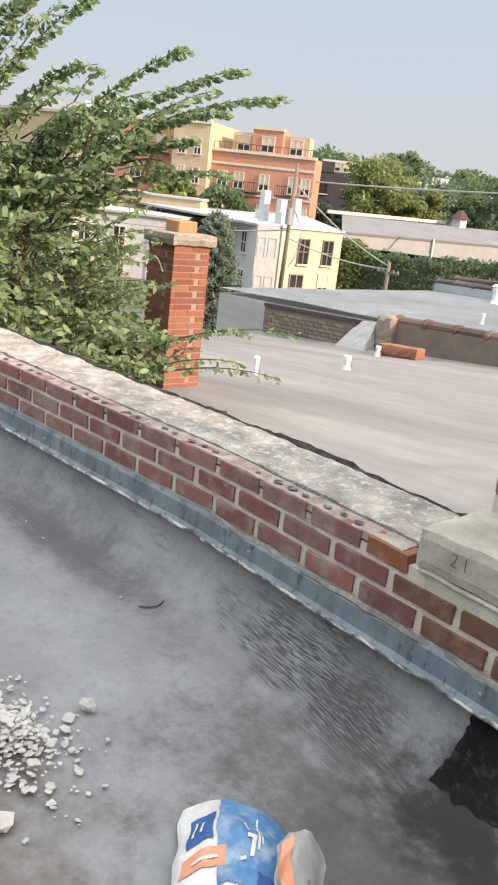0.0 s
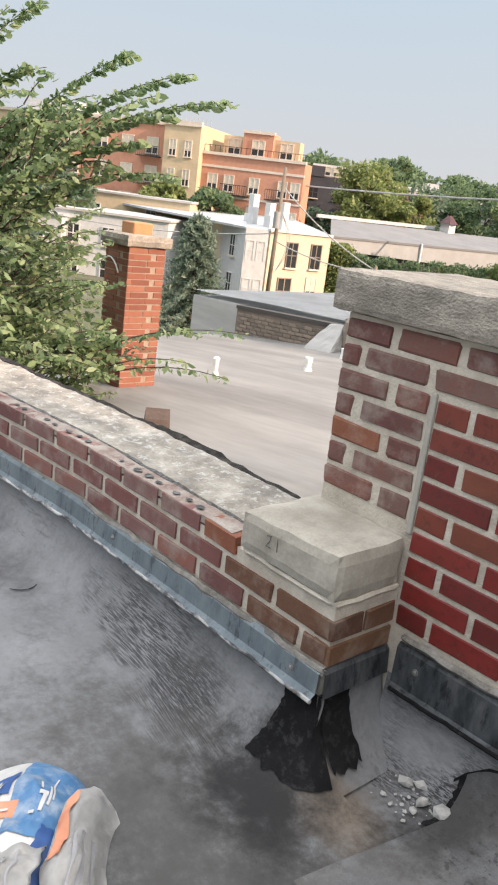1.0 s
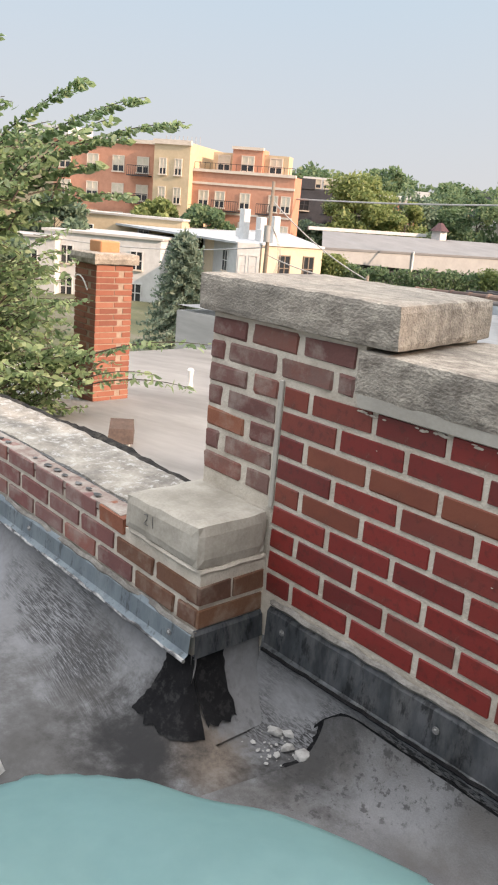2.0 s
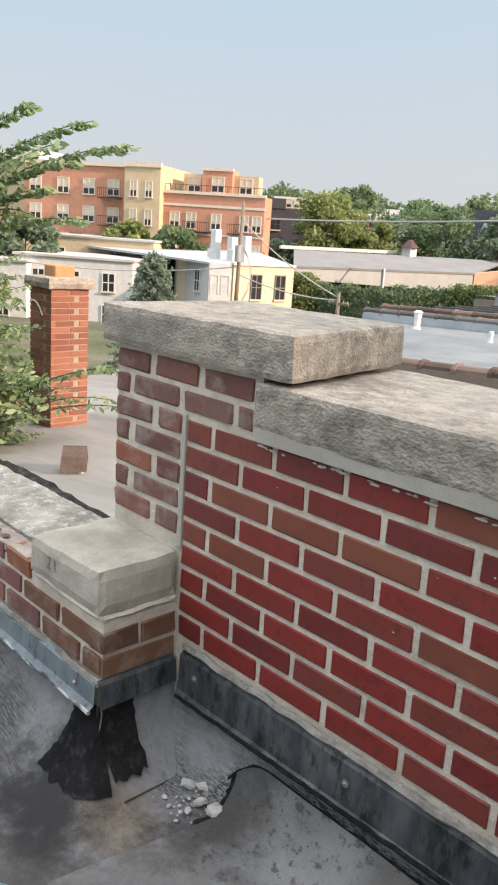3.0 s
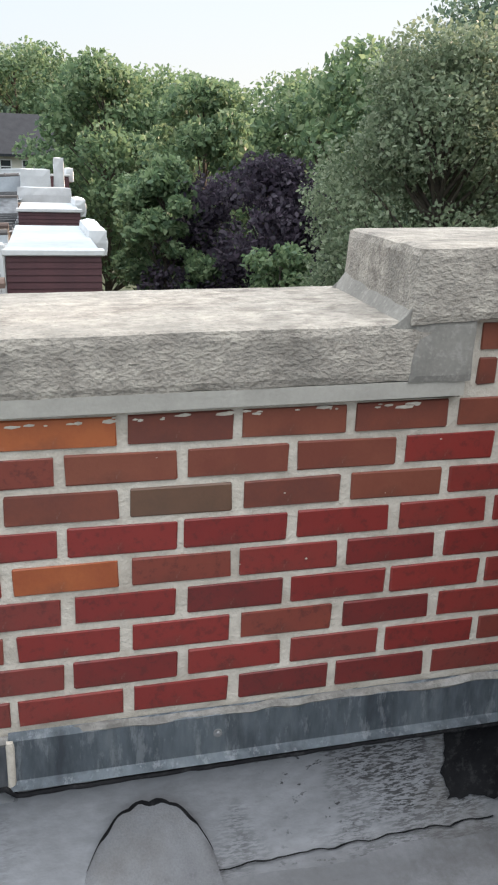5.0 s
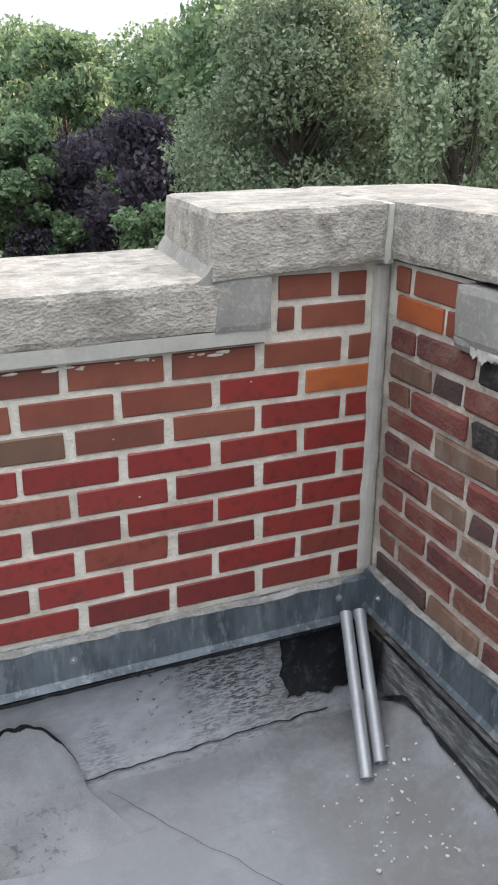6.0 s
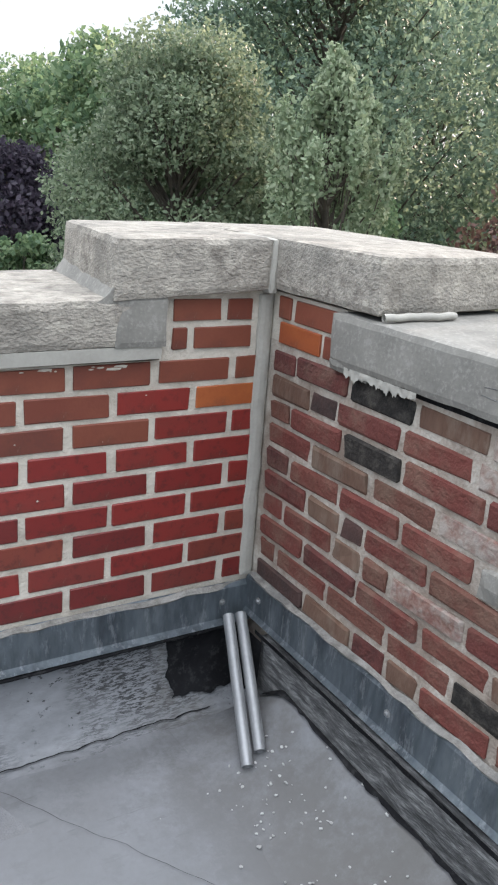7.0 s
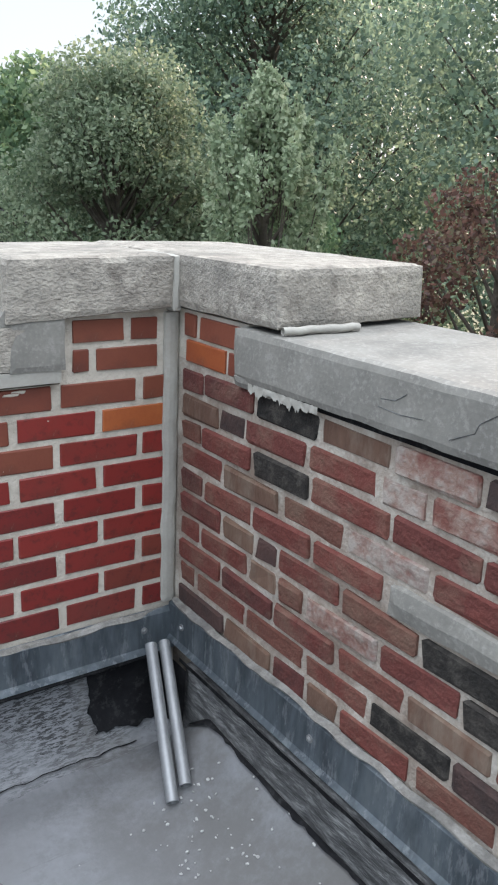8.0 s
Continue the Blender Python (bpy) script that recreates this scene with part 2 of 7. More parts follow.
M_SACK_ORANGE = material("sack_print_orange", [(0.52, 0.17, 0.09), (0.62, 0.28, 0.17)], 10, 0.6, 0.3, 60)
M_INK = material("grey_ink", [(0.22, 0.22, 0.23), (0.32, 0.32, 0.33)], 20, 0.7, 0, 60)
M_TEAL = material("teal_tarpaulin", [(0.17, 0.34, 0.345), (0.21, 0.40, 0.40)], 3, 0.5, 0.25, 30, bump_size=0.004)

M_CHIM_MORTAR = material("chimney_mortar", [(0.26, 0.19, 0.15), (0.36, 0.28, 0.22)], 20, 0.95, 0.8, 150, dirt=(0.33, 0.285, 0.23), dirt_amount=0.5, dirt_scale=5, bump_size=0.006)
M_BED = material("old_mortar_bed", [(0.20, 0.178, 0.152), (0.31, 0.280, 0.240), (0.43, 0.395, 0.345)], 10, 0.95, 1.0, 110, dirt=(0.13, 0.12, 0.11), dirt_amount=0.7, dirt_scale=6, bump_size=0.012, speck=((0.56, 0.55, 0.53), 0.6, 30))
M_BEAD = material("grimy_mortar_bead", [(0.130, 0.120, 0.107), (0.215, 0.202, 0.182), (0.286, 0.273, 0.254)], 22, 0.95, 0.9, 120, dirt=(0.10, 0.095, 0.09), dirt_amount=0.7, dirt_scale=12, bump_size=0.008)
M_SMEAR_TOP = material("mortar_film_on_brick", [(0.19, 0.12, 0.10), (0.30, 0.25, 0.22), (0.38, 0.345, 0.305)], 16, 0.95, 0.7, 110, dirt=(0.20, 0.13, 0.11), dirt_amount=0.5, dirt_scale=9, bump_size=0.005)
M_FLUE = material("orange_clay_flue", [(0.42, 0.19, 0.09), (0.52, 0.26, 0.13)], 8, 0.8, 0.3, 60)


def scratches(m, size, stretch, tone, amount, low=0.56, high=0.63, patch=1.6, thin=0.47):
    """Fine scuffed strokes in loose patches, worn into a finish."""
    n, l = m.node_tree.nodes, m.node_tree.links
    out = n["Principled BSDF"]
    colour = out.inputs["Base Color"].links[0].from_socket
    co = n.new("ShaderNodeTexCoord")
    mp = n.new("ShaderNodeMapping")
    mp.inputs["Scale"].default_value = stretch
    mp.inputs["Rotation"].default_value = (0, 0, radians(14))
    l.new(co.outputs["Object"], mp.inputs[0])
    a = n.new("ShaderNodeTexNoise")
    a.inputs["Scale"].default_value, a.inputs["Detail"].default_value, a.inputs["Roughness"].default_value = size, 5, 0.7
    l.new(mp.outputs[0], a.inputs["Vector"])
    b = n.new("ShaderNodeTexNoise")
    b.inputs["Scale"].default_value, b.inputs["Detail"].default_value = patch, 4
    l.new(co.outputs["Object"], b.inputs["Vector"])
    ra_ = n.new("ShaderNodeMapRange")
    ra_.inputs["From Min"].default_value, ra_.inputs["From Max"].default_value = low, high
    l.new(a.outputs[0], ra_.inputs["Value"])
    rb_ = n.new("ShaderNodeMapRange")
    rb_.inputs["From Min"].default_value, rb_.inputs["From Max"].default_value, rb_.inputs["To Max"].default_value = thin, thin + 0.13, amount
    l.new(b.outputs[0], rb_.inputs["Value"])
    mu = n.new("ShaderNodeMath")
    mu.operation = "MULTIPLY"
    l.new(ra_.outputs[0], mu.inputs[0])
    l.new(rb_.outputs[0], mu.inputs[1])
    mx = n.new("ShaderNodeMix")
    mx.data_type = "RGBA"
    l.new(mu.outputs[0], mx.inputs[0])
    l.new(colour, mx.inputs[6])
    mx.inputs[7].default_value = (*tone, 1)
    l.new(mx.outputs[2], out.inputs["Base Color"])


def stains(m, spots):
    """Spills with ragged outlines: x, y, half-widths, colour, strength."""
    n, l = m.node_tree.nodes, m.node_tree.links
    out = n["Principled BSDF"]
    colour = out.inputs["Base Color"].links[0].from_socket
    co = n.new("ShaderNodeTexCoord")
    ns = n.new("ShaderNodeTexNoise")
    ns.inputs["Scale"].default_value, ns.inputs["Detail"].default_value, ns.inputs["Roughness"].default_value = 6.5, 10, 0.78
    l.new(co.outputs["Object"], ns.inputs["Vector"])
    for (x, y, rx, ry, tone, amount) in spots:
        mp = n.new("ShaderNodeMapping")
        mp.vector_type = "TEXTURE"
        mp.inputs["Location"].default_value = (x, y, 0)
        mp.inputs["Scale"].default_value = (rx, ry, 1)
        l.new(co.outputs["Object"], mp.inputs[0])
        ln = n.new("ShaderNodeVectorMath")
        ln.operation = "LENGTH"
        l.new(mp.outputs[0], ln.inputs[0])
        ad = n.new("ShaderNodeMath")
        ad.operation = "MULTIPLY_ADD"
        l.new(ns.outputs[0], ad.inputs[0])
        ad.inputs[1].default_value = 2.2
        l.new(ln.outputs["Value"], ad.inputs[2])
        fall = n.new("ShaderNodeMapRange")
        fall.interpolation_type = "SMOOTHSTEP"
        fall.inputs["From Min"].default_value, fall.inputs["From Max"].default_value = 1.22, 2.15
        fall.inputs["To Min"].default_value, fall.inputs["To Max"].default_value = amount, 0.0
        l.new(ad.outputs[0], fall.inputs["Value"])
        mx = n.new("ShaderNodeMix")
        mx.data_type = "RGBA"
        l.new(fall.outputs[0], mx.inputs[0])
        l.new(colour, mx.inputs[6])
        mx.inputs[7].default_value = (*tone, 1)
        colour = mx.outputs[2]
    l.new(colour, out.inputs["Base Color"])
M_OLDMORTAR = material("brown_smeared_mortar", [(0.27, 0.22, 0.18), (0.38, 0.325, 0.275), (0.49, 0.445, 0.39)], 12, 0.95, 1.0, 120, dirt=(0.17, 0.115, 0.085), dirt_amount=0.7, dirt_scale=7, bump_size=0.01)
for glazed in (M_RED, M_ROSE, M_ORANGE):
    scratches(glazed, 55.0, (0.7, 1.0, 1.0), (0.36, 0.30, 0.26), 0.55, 0.60, 0.66, 7.0, 0.53)
    scratches(glazed, 9.0, (1.0, 1.0, 1.0), (0.075, 0.03, 0.022), 0.45, 0.50, 0.66, 4.0, 0.44)


# ---- building helpers ----


def link_mesh(name, bm, mat, smooth=False):
    me = bpy.data.meshes.new(name)
    bm.to_mesh(me)
    bm.free()
    for m in (mat if isinstance(mat, (list, tuple)) else [mat]):
        me.materials.append(m)
    if smooth:
        for p in me.polygons:
            p.use_smooth = True
    return me


def part(name, bm, mat, parent, label="", smooth=False, kind=""):
    ob = new(name, link_mesh(name, bm, mat, smooth))
    ob.parent = parent
    return tagged(ob, label=label, kind=kind)


def thing(name, bm, mat, label, category, group="", kind="", smooth=False):
    return tagged(new(name, link_mesh(name, bm, mat, smooth)), label, category, group, kind)


def base(name, at, label, category, group="", kind="", rz=0.0):
    ob = new(name)
    ob.matrix_basis = pose(*at, 0, 0, rz)
    return tagged(ob, label, category, group, kind)


def hexa(bm, c):
    """A solid from eight corners: four below (ccw from above), four above."""
    v = [bm.verts.new(p) for p in c]
    for f in ((3, 2, 1, 0), (4, 5, 6, 7), (0, 1, 5, 4), (1, 2, 6, 5), (2, 3, 7, 6), (3, 0, 4, 7)):
        bm.faces.new([v[i] for i in f])
    return bm


def slab(bm, x0, x1, y0, y1, z0, z1):
    return hexa(bm, [(x0, y0, z0), (x1, y0, z0), (x1, y1, z0), (x0, y1, z0), (x0, y0, z1), (x1, y0, z1), (x1, y1, z1), (x0, y1, z1)])


def box(x0, x1, y0, y1, z0, z1, bevel=0.0, seg=1):
    bm = slab(bmesh.new(), x0, x1, y0, y1, z0, z1)
    if bevel:
        bmesh.ops.bevel(bm, geom=bm.edges[:], offset=bevel, segments=seg, affect="EDGES", profile=0.6)
    return bm


def rough_block(c, step=0.035, rounding=0.012, wobble=0.004, seed=0):
    """A stone block between eight corners, with worn edges and an uneven skin."""
    c = [Vector(p) for p in c]
    lx = max((c[1] - c[0]).length, (c[2] - c[3]).length)
    ly = max((c[3] - c[0]).length, (c[2] - c[1]).length)
    lz = (c[4] - c[0]).length
    nx, ny, nz = (max(2, round(d / step)) for d in (lx, ly, lz))
    bm = bmesh.new()
    got = {}

    def corner(i, j, k):
        if (i, j, k) not in got:
            u, v, w = i / nx, j / ny, k / nz
            lo = c[0].lerp(c[1], u).lerp(c[3].lerp(c[2], u), v)
            hi = c[4].lerp(c[5], u).lerp(c[7].lerp(c[6], u), v)
            p = lo.lerp(hi, w)
            mid = sum(c, Vector()) / 8
            ends = (i in (0, nx)) + (j in (0, ny)) + (k in (0, nz))
            if ends >= 2:
                wear = rounding * (0.6 + 0.8 * abs(noise.noise(p * 9 + Vector((seed, 0, 0)))))
                for d, edge, a, b in ((c[1] - c[0], i in (0, nx), i == 0, 1), (c[3] - c[0], j in (0, ny), j == 0, 1), (c[4] - c[0], k in (0, nz), k == 0, 1)):
                    if edge:
                        p = p + d.normalized() * (wear if a else -wear)
            p = p + Vector((noise.noise(p * 14 + Vector((seed, 3, 0))), noise.noise(p * 14 + Vector((0, seed, 7))), noise.noise(p * 14 + Vector((5, 0, seed))))) * wobble
            got[i, j, k] = bm.verts.new(p)
        return got[i, j, k]

    for i in range(nx):
        for j in range(ny):
            bm.faces.new([corner(*q) for q in ((i, j, 0), (i, j + 1, 0), (i + 1, j + 1, 0), (i + 1, j, 0))])
            bm.faces.new([corner(*q) for q in ((i, j, nz), (i + 1, j, nz), (i + 1, j + 1, nz), (i, j + 1, nz))])
    for i in range(nx):
        for k in range(nz):
            bm.faces.new([corner(*q) for q in ((i, 0, k), (i + 1, 0, k), (i + 1, 0, k + 1), (i, 0, k + 1))])
            bm.faces.new([corner(*q) for q in ((i, ny, k), (i, ny, k + 1), (i + 1, ny, k + 1), (i + 1, ny, k))])
    for j in range(ny):
        for k in range(nz):
            bm.faces.new([corner(*q) for q in ((0, j, k), (0, j, k + 1), (0, j + 1, k + 1), (0, j + 1, k))])
            bm.faces.new([corner(*q) for q in ((nx, j, k), (nx, j + 1, k), (nx, j + 1, k + 1), (nx, j, k + 1))])
    return bm


def bar(x0, x1, y0, y1, z0, z1, dz=0.0, dx=0.0):
    return [(x0, y0, z0), (x1, y0, z0 + dz), (x1 + dx, y1, z0 + dz), (x0, y1, z0), (x0, y0, z1), (x1, y0, z1 + dz), (x1 + dx, y1, z1 + dz), (x0, y1, z1)]


def sheet(nu, nv, f):
    """A grid surface of nu x nv cells through f(u, v)."""
    bm = bmesh.new()
    v = [[bm.verts.new(f(i / nu, j / nv)) for j in range(nv + 1)] for i in range(nu + 1)]
    for i in range(nu):
        for j in range(nv):
            bm.faces.new((v[i][j], v[i + 1][j], v[i + 1][j + 1], v[i][j + 1]))
    return bm


def tube(bm, a, b, ra, rb, n=10, cap=True):
    a, b = Vector(a), Vector(b)
    q = (b - a).to_track_quat("Z", "Y")
    rings = []
    for p, r in ((a, ra), (b, rb)):
        rings.append([bm.verts.new(p + q @ Vector((math.cos(t) * r, math.sin(t) * r, 0))) for t in (2 * math.pi * k / n for k in range(n))])
    for k in range(n):
        bm.faces.new((rings[0][k], rings[0][(k + 1) % n], rings[1][(k + 1) % n], rings[1][k]))
    if cap:
        bm.faces.new(rings[0][::-1])
        bm.faces.new(rings[1])
    return bm


def swept(bm, pts, r, n=5):
    """One continuous round cable through the points."""
    rings = []
    for i, p in enumerate(pts):
        d = (pts[min(i + 1, len(pts) - 1)] - pts[max(i - 1, 0)]).normalized()
        q = d.to_track_quat("Z", "Y")
        rings.append([bm.verts.new(p + q @ Vector((math.cos(t) * r, math.sin(t) * r, 0))) for t in (2 * math.pi * k / n for k in range(n))])
    for a, b in zip(rings, rings[1:]):
        for k in range(n):
            bm.faces.new((a[k], a[(k + 1) % n], b[(k + 1) % n], b[k]))
    return bm


BRICKS = {}


def brick_mesh(length, height, mat, wear):
    """A shared brick: its face lies in y = 0, its body goes to +y."""
    key = (round(length, 2), round(height, 3), mat.name, wear, random.randrange(3))
    if key not in BRICKS:
        L, Hh = key[0] / 2, key[1] / 2
        bm = box(-L, L, 0.0, 0.06, -Hh, Hh, 0.0022 if wear < 1 else 0.005)
        for v in bm.verts:
            v.co += Vector((random.uniform(-1, 1), random.uniform(-0.7, 0.7), random.uniform(-1, 1))) * (0.0014 + 0.0022 * wear)
        BRICKS[key] = link_mesh("brick", bm, mat)
    return BRICKS[key]


def lay_brick(parent, at, along, length, height, mat, wear=0.0):
    ob = new("brick", brick_mesh(length, height, mat, wear))
    ob.parent = parent
    tilt = random.uniform(-0.4, 0.4) * (1 + wear)
    ob.matrix_basis = pose(*at, 0, tilt, along)
    return ob


# ---- the roof deck ----
FLOOR_X0, FLOOR_Y0 = -7.0, -5.0


def deck(u, v):
    x, y = FLOOR_X0 + u * (3.3 - FLOOR_X0), FLOOR_Y0 + v * (0.3 - FLOOR_Y0)
    z = 0.006 * noise.noise(Vector((x * 1.3, y * 1.3, 0))) - 0.004 + 0.003 * noise.noise(Vector((x * 5, y * 5, 4)))
    return (x, y, z)


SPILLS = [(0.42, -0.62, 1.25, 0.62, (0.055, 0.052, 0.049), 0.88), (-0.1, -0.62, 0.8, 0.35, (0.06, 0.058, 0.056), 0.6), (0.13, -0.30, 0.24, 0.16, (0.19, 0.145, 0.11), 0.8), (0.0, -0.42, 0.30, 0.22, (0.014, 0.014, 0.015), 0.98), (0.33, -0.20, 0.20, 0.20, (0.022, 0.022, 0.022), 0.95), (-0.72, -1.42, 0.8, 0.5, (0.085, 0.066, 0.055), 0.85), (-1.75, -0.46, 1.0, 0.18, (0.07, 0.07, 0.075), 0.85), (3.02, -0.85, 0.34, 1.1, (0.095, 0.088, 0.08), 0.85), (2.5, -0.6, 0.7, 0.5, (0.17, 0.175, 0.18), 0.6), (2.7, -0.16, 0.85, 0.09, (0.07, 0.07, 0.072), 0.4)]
M_DECK = material("weathered_roof_coating", [(0.160, 0.163, 0.169), (0.188, 0.193, 0.202), (0.222, 0.228, 0.238)], 3.0, 0.8, 0.6, 60, dirt=(0.155, 0.153, 0.152), dirt_amount=0.4, dirt_scale=2.6, bump_size=0.005, speck=((0.10, 0.10, 0.102), 0.28, 14))
scratches(M_DECK, 26.0, (0.16, 1.0, 1.0), (0.075, 0.075, 0.077), 0.55, 0.58, 0.66)


def brushed(m, x, y, rx, ry, turn, size, tone, amount):
    """Strokes of a tar brush that ran nearly dry, within a loose oval."""
    n, l = m.node_tree.nodes, m.node_tree.links
    out = n["Principled BSDF"]
    colour = out.inputs["Base Color"].links[0].from_socket
    co = n.new("ShaderNodeTexCoord")
    mp = n.new("ShaderNodeMapping")
    mp.vector_type = "TEXTURE"
    mp.inputs["Location"].default_value = (x, y, 0)
    mp.inputs["Rotation"].default_value = (0, 0, radians(turn))
    mp.inputs["Scale"].default_value = (rx, ry, 1)
    l.new(co.outputs["Object"], mp.inputs[0])
    ln = n.new("ShaderNodeVectorMath")
    ln.operation = "LENGTH"
    l.new(mp.outputs[0], ln.inputs[0])
    st = n.new("ShaderNodeMapping")
    st.inputs["Scale"].default_value = (rx * 0.05, ry, 1.0)
    l.new(mp.outputs[0], st.inputs[0])
    a = n.new("ShaderNodeTexNoise")
    a.inputs["Scale"].default_value, a.inputs["Detail"].default_value, a.inputs["Roughness"].default_value = size, 4, 0.7
    l.new(st.outputs[0], a.inputs["Vector"])
    b = n.new("ShaderNodeTexNoise")
    b.inputs["Scale"].default_value, b.inputs["Detail"].default_value, b.inputs["Roughness"].default_value = 9.0, 5, 0.65
    l.new(co.outputs["Object"], b.inputs["Vector"])
    reach = n.new("ShaderNodeMath")
    reach.operation = "MULTIPLY_ADD"
    l.new(b.outputs[0], reach.inputs[0])
    reach.inputs[1].default_value = 1.7
    l.new(ln.outputs["Value"], reach.inputs[2])
    fall = n.new("ShaderNodeMapRange")
    fall.interpolation_type = "SMOOTHSTEP"
    fall.inputs["From Min"].default_value, fall.inputs["From Max"].default_value = 1.1, 1.9
    fall.inputs["To Min"].default_value, fall.inputs["To Max"].default_value = amount, 0.0
    l.new(reach.outputs[0], fall.inputs["Value"])
    cut = n.new("ShaderNodeMapRange")
    cut.inputs["From Min"].default_value, cut.inputs["From Max"].default_value = 0.44, 0.54
    l.new(a.outputs[0], cut.inputs["Value"])
    mu = n.new("ShaderNodeMath")
    mu.operation = "MULTIPLY"
    l.new(fall.outputs[0], mu.inputs[0])
    l.new(cut.outputs[0], mu.inputs[1])
    mx = n.new("ShaderNodeMix")
    mx.data_type = "RGBA"
    l.new(mu.outputs[0], mx.inputs[0])
    l.new(colour, mx.inputs[6])
    mx.inputs[7].default_value = (*tone, 1)
    l.new(mx.outputs[2], out.inputs["Base Color"])


brushed(M_DECK, -0.62, -0.32, 0.46, 0.12, -4, 260, (0.035, 0.035, 0.037), 0.95)
brushed(M_DECK, -0.38, -0.38, 0.30, 0.14, -10, 230, (0.03, 0.03, 0.032), 0.9)
brushed(M_DECK, -2.2, -0.52, 0.9, 0.10, 2, 160, (0.06, 0.06, 0.063), 0.7)
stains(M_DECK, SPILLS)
M_BASE = material("painted_base_membrane", [(0.15, 0.153, 0.16), (0.21, 0.215, 0.225), (0.28, 0.285, 0.295)], 4, 0.8, 0.9, 60, dirt=(0.09, 0.09, 0.094), dirt_amount=0.75, dirt_scale=4, bump_size=0.008, stretch=(0.5, 1, 1))
scratches(M_BASE, 210.0, (0.22, 1.0, 1.0), (0.022, 0.022, 0.023), 0.95, 0.47, 0.54, 3.0, 0.46)
scratches(M_BASE, 60.0, (0.6, 1.0, 1.0), (0.018, 0.018, 0.019), 0.95, 0.60, 0.64, 3.2, 0.47)
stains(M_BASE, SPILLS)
scratches(M_STONE, 22.0, (0.8, 1.0, 1.0), (0.12, 0.10, 0.085), 0.7, 0.50, 0.64, 2.5, 0.44)
scratches(M_GRANULE, 40.0, (1.0, 1.0, 1.0), (0.05, 0.05, 0.05), 0.8, 0.55, 0.62, 3.0)
stains(M_GRANULE, [(0.5, -0.62, 0.9, 0.5, (0.085, 0.08, 0.074), 0.85), (0.32, -0.1, 0.2, 0.25, (0.03, 0.03, 0.03), 0.8)])
floor = thing("floor", sheet(150, 80, deck), M_DECK, "grey coated flat roof deck with dark tar stains", "roof deck", kind="structure", smooth=True)
thing("wall_base", box(-7.0, 3.66, -5.0, 0.48, -7.0, -0.08), M_OLD, "brick body of the building under the roof deck", "wall", kind="structure")

# ---- wall a: the tall parapet of glazed red brick ----
S, ROW0 = 0.2145, 0.337


def course(x):
    """Height of one course of wall a at x: it widens a little towards the corner."""
    return 0.0680 + 0.0009 * x


def row_z(r, x):
    """The middle of course r (1 is the topmost, 9 the lowest; 0 and -1 go above the low coping)."""
    return ROW0 + 0.008 + (9 - r + 0.5) * course(x)


wall_a = thing("wall_a", box(-0.335, 3.6, 0.0045, 0.47, -0.05, 0.975), M_MORTAR, "tall parapet wall of glossy dark red brick with pale mortar joints", "wall", kind="structure")
part("raised_core", box(-0.335, 0.25, 0.0045, 0.47, 0.975, 1.105), M_MORTAR, wall_a)
part("corner_core", box(2.905, 3.6, 0.0045, 0.47, 0.975, 1.14), M_MORTAR, wall_a)
SPECIAL = {(1, 4): M_ROSE, (1, 6): M_RED, (1, 10): M_ORANGE, (1, 8): M_ROSE, (1, 9): M_ROSE, (1, 11): M_ROSE, (1, 12): M_ROSE, (1, 13): M_ROSE, (1, 14): M_ROSE, (1, 15): M_ROSE, (5, 4): M_ROSE, (5, 10): M_ORANGE, (3, 8): M_UMBER, (3, 11): M_UMBER, (2, 10): M_ROSE, (2, 11): M_ROSE, (2, 12): M_ROSE, (3, 9): M_ROSE, (3, 10): M_ROSE, (3, 12): M_ROSE, (3, 13): M_ROSE, (2, 14): M_ORANGE, (3, 1): M_ROSE, (5, 1): M_ROSE, (3, 3): M_ROSE, (3, 2): M_ROSE, (3, 5): M_ROSE, (3, 6): M_ROSE, (3, 7): M_ROSE, (1, 5): M_ROSE, (1, 7): M_ROSE}
JOINT = 0.0195
for r in range(1, 10):
    start = 0.115 if r % 2 else 0.115 + S / 2
    lefts = [(k, start + (k - 1) * S) for k in range(0, 16)]
    for k, x0 in lefts:
        # the first bricks are laid a little longer
        a, b = max(x0 - 0.018 * max(0.0, 1 - x0 / 1.9), -0.012), min(x0 + S - 0.018 * max(0.0, 1 - (x0 + S) / 1.9) - JOINT, 3.180)
        a += random.uniform(-0.002, 0.002)
        if b - a > 0.03:
            x = (a + b) / 2
            lay_brick(wall_a, (x, 0.0, row_z(r, x)), 0, b - a, course(x) - 0.0145, SPECIAL.get((r, k), M_RED))
# the older stub beside the step, with wider joints and softened bricks
for i in range(8):
    z = 1.088 - 0.068 * i - 0.02
    if z < 0.61:
        break
    wide = i < 2
    edges = [-0.335, -0.159, 0.043, 0.248] if i % 2 == 0 else [-0.335, -0.253, -0.034, 0.181, 0.248]
    if not wide:
        edges = [-0.335, -0.145, -0.024] if i % 2 == 0 else [-0.335, -0.250, -0.024]
    for a, b in zip(edges, edges[1:]):
        lay_brick(wall_a, ((a + b - 0.022) / 2 + (0.006 if b > -0.05 and not wide else 0), -0.001, z), 0, max(0.035, b - a - 0.022), 0.0535, M_TERRACOTTA if i == 4 and a < -0.3 else M_FADED, 1.0)
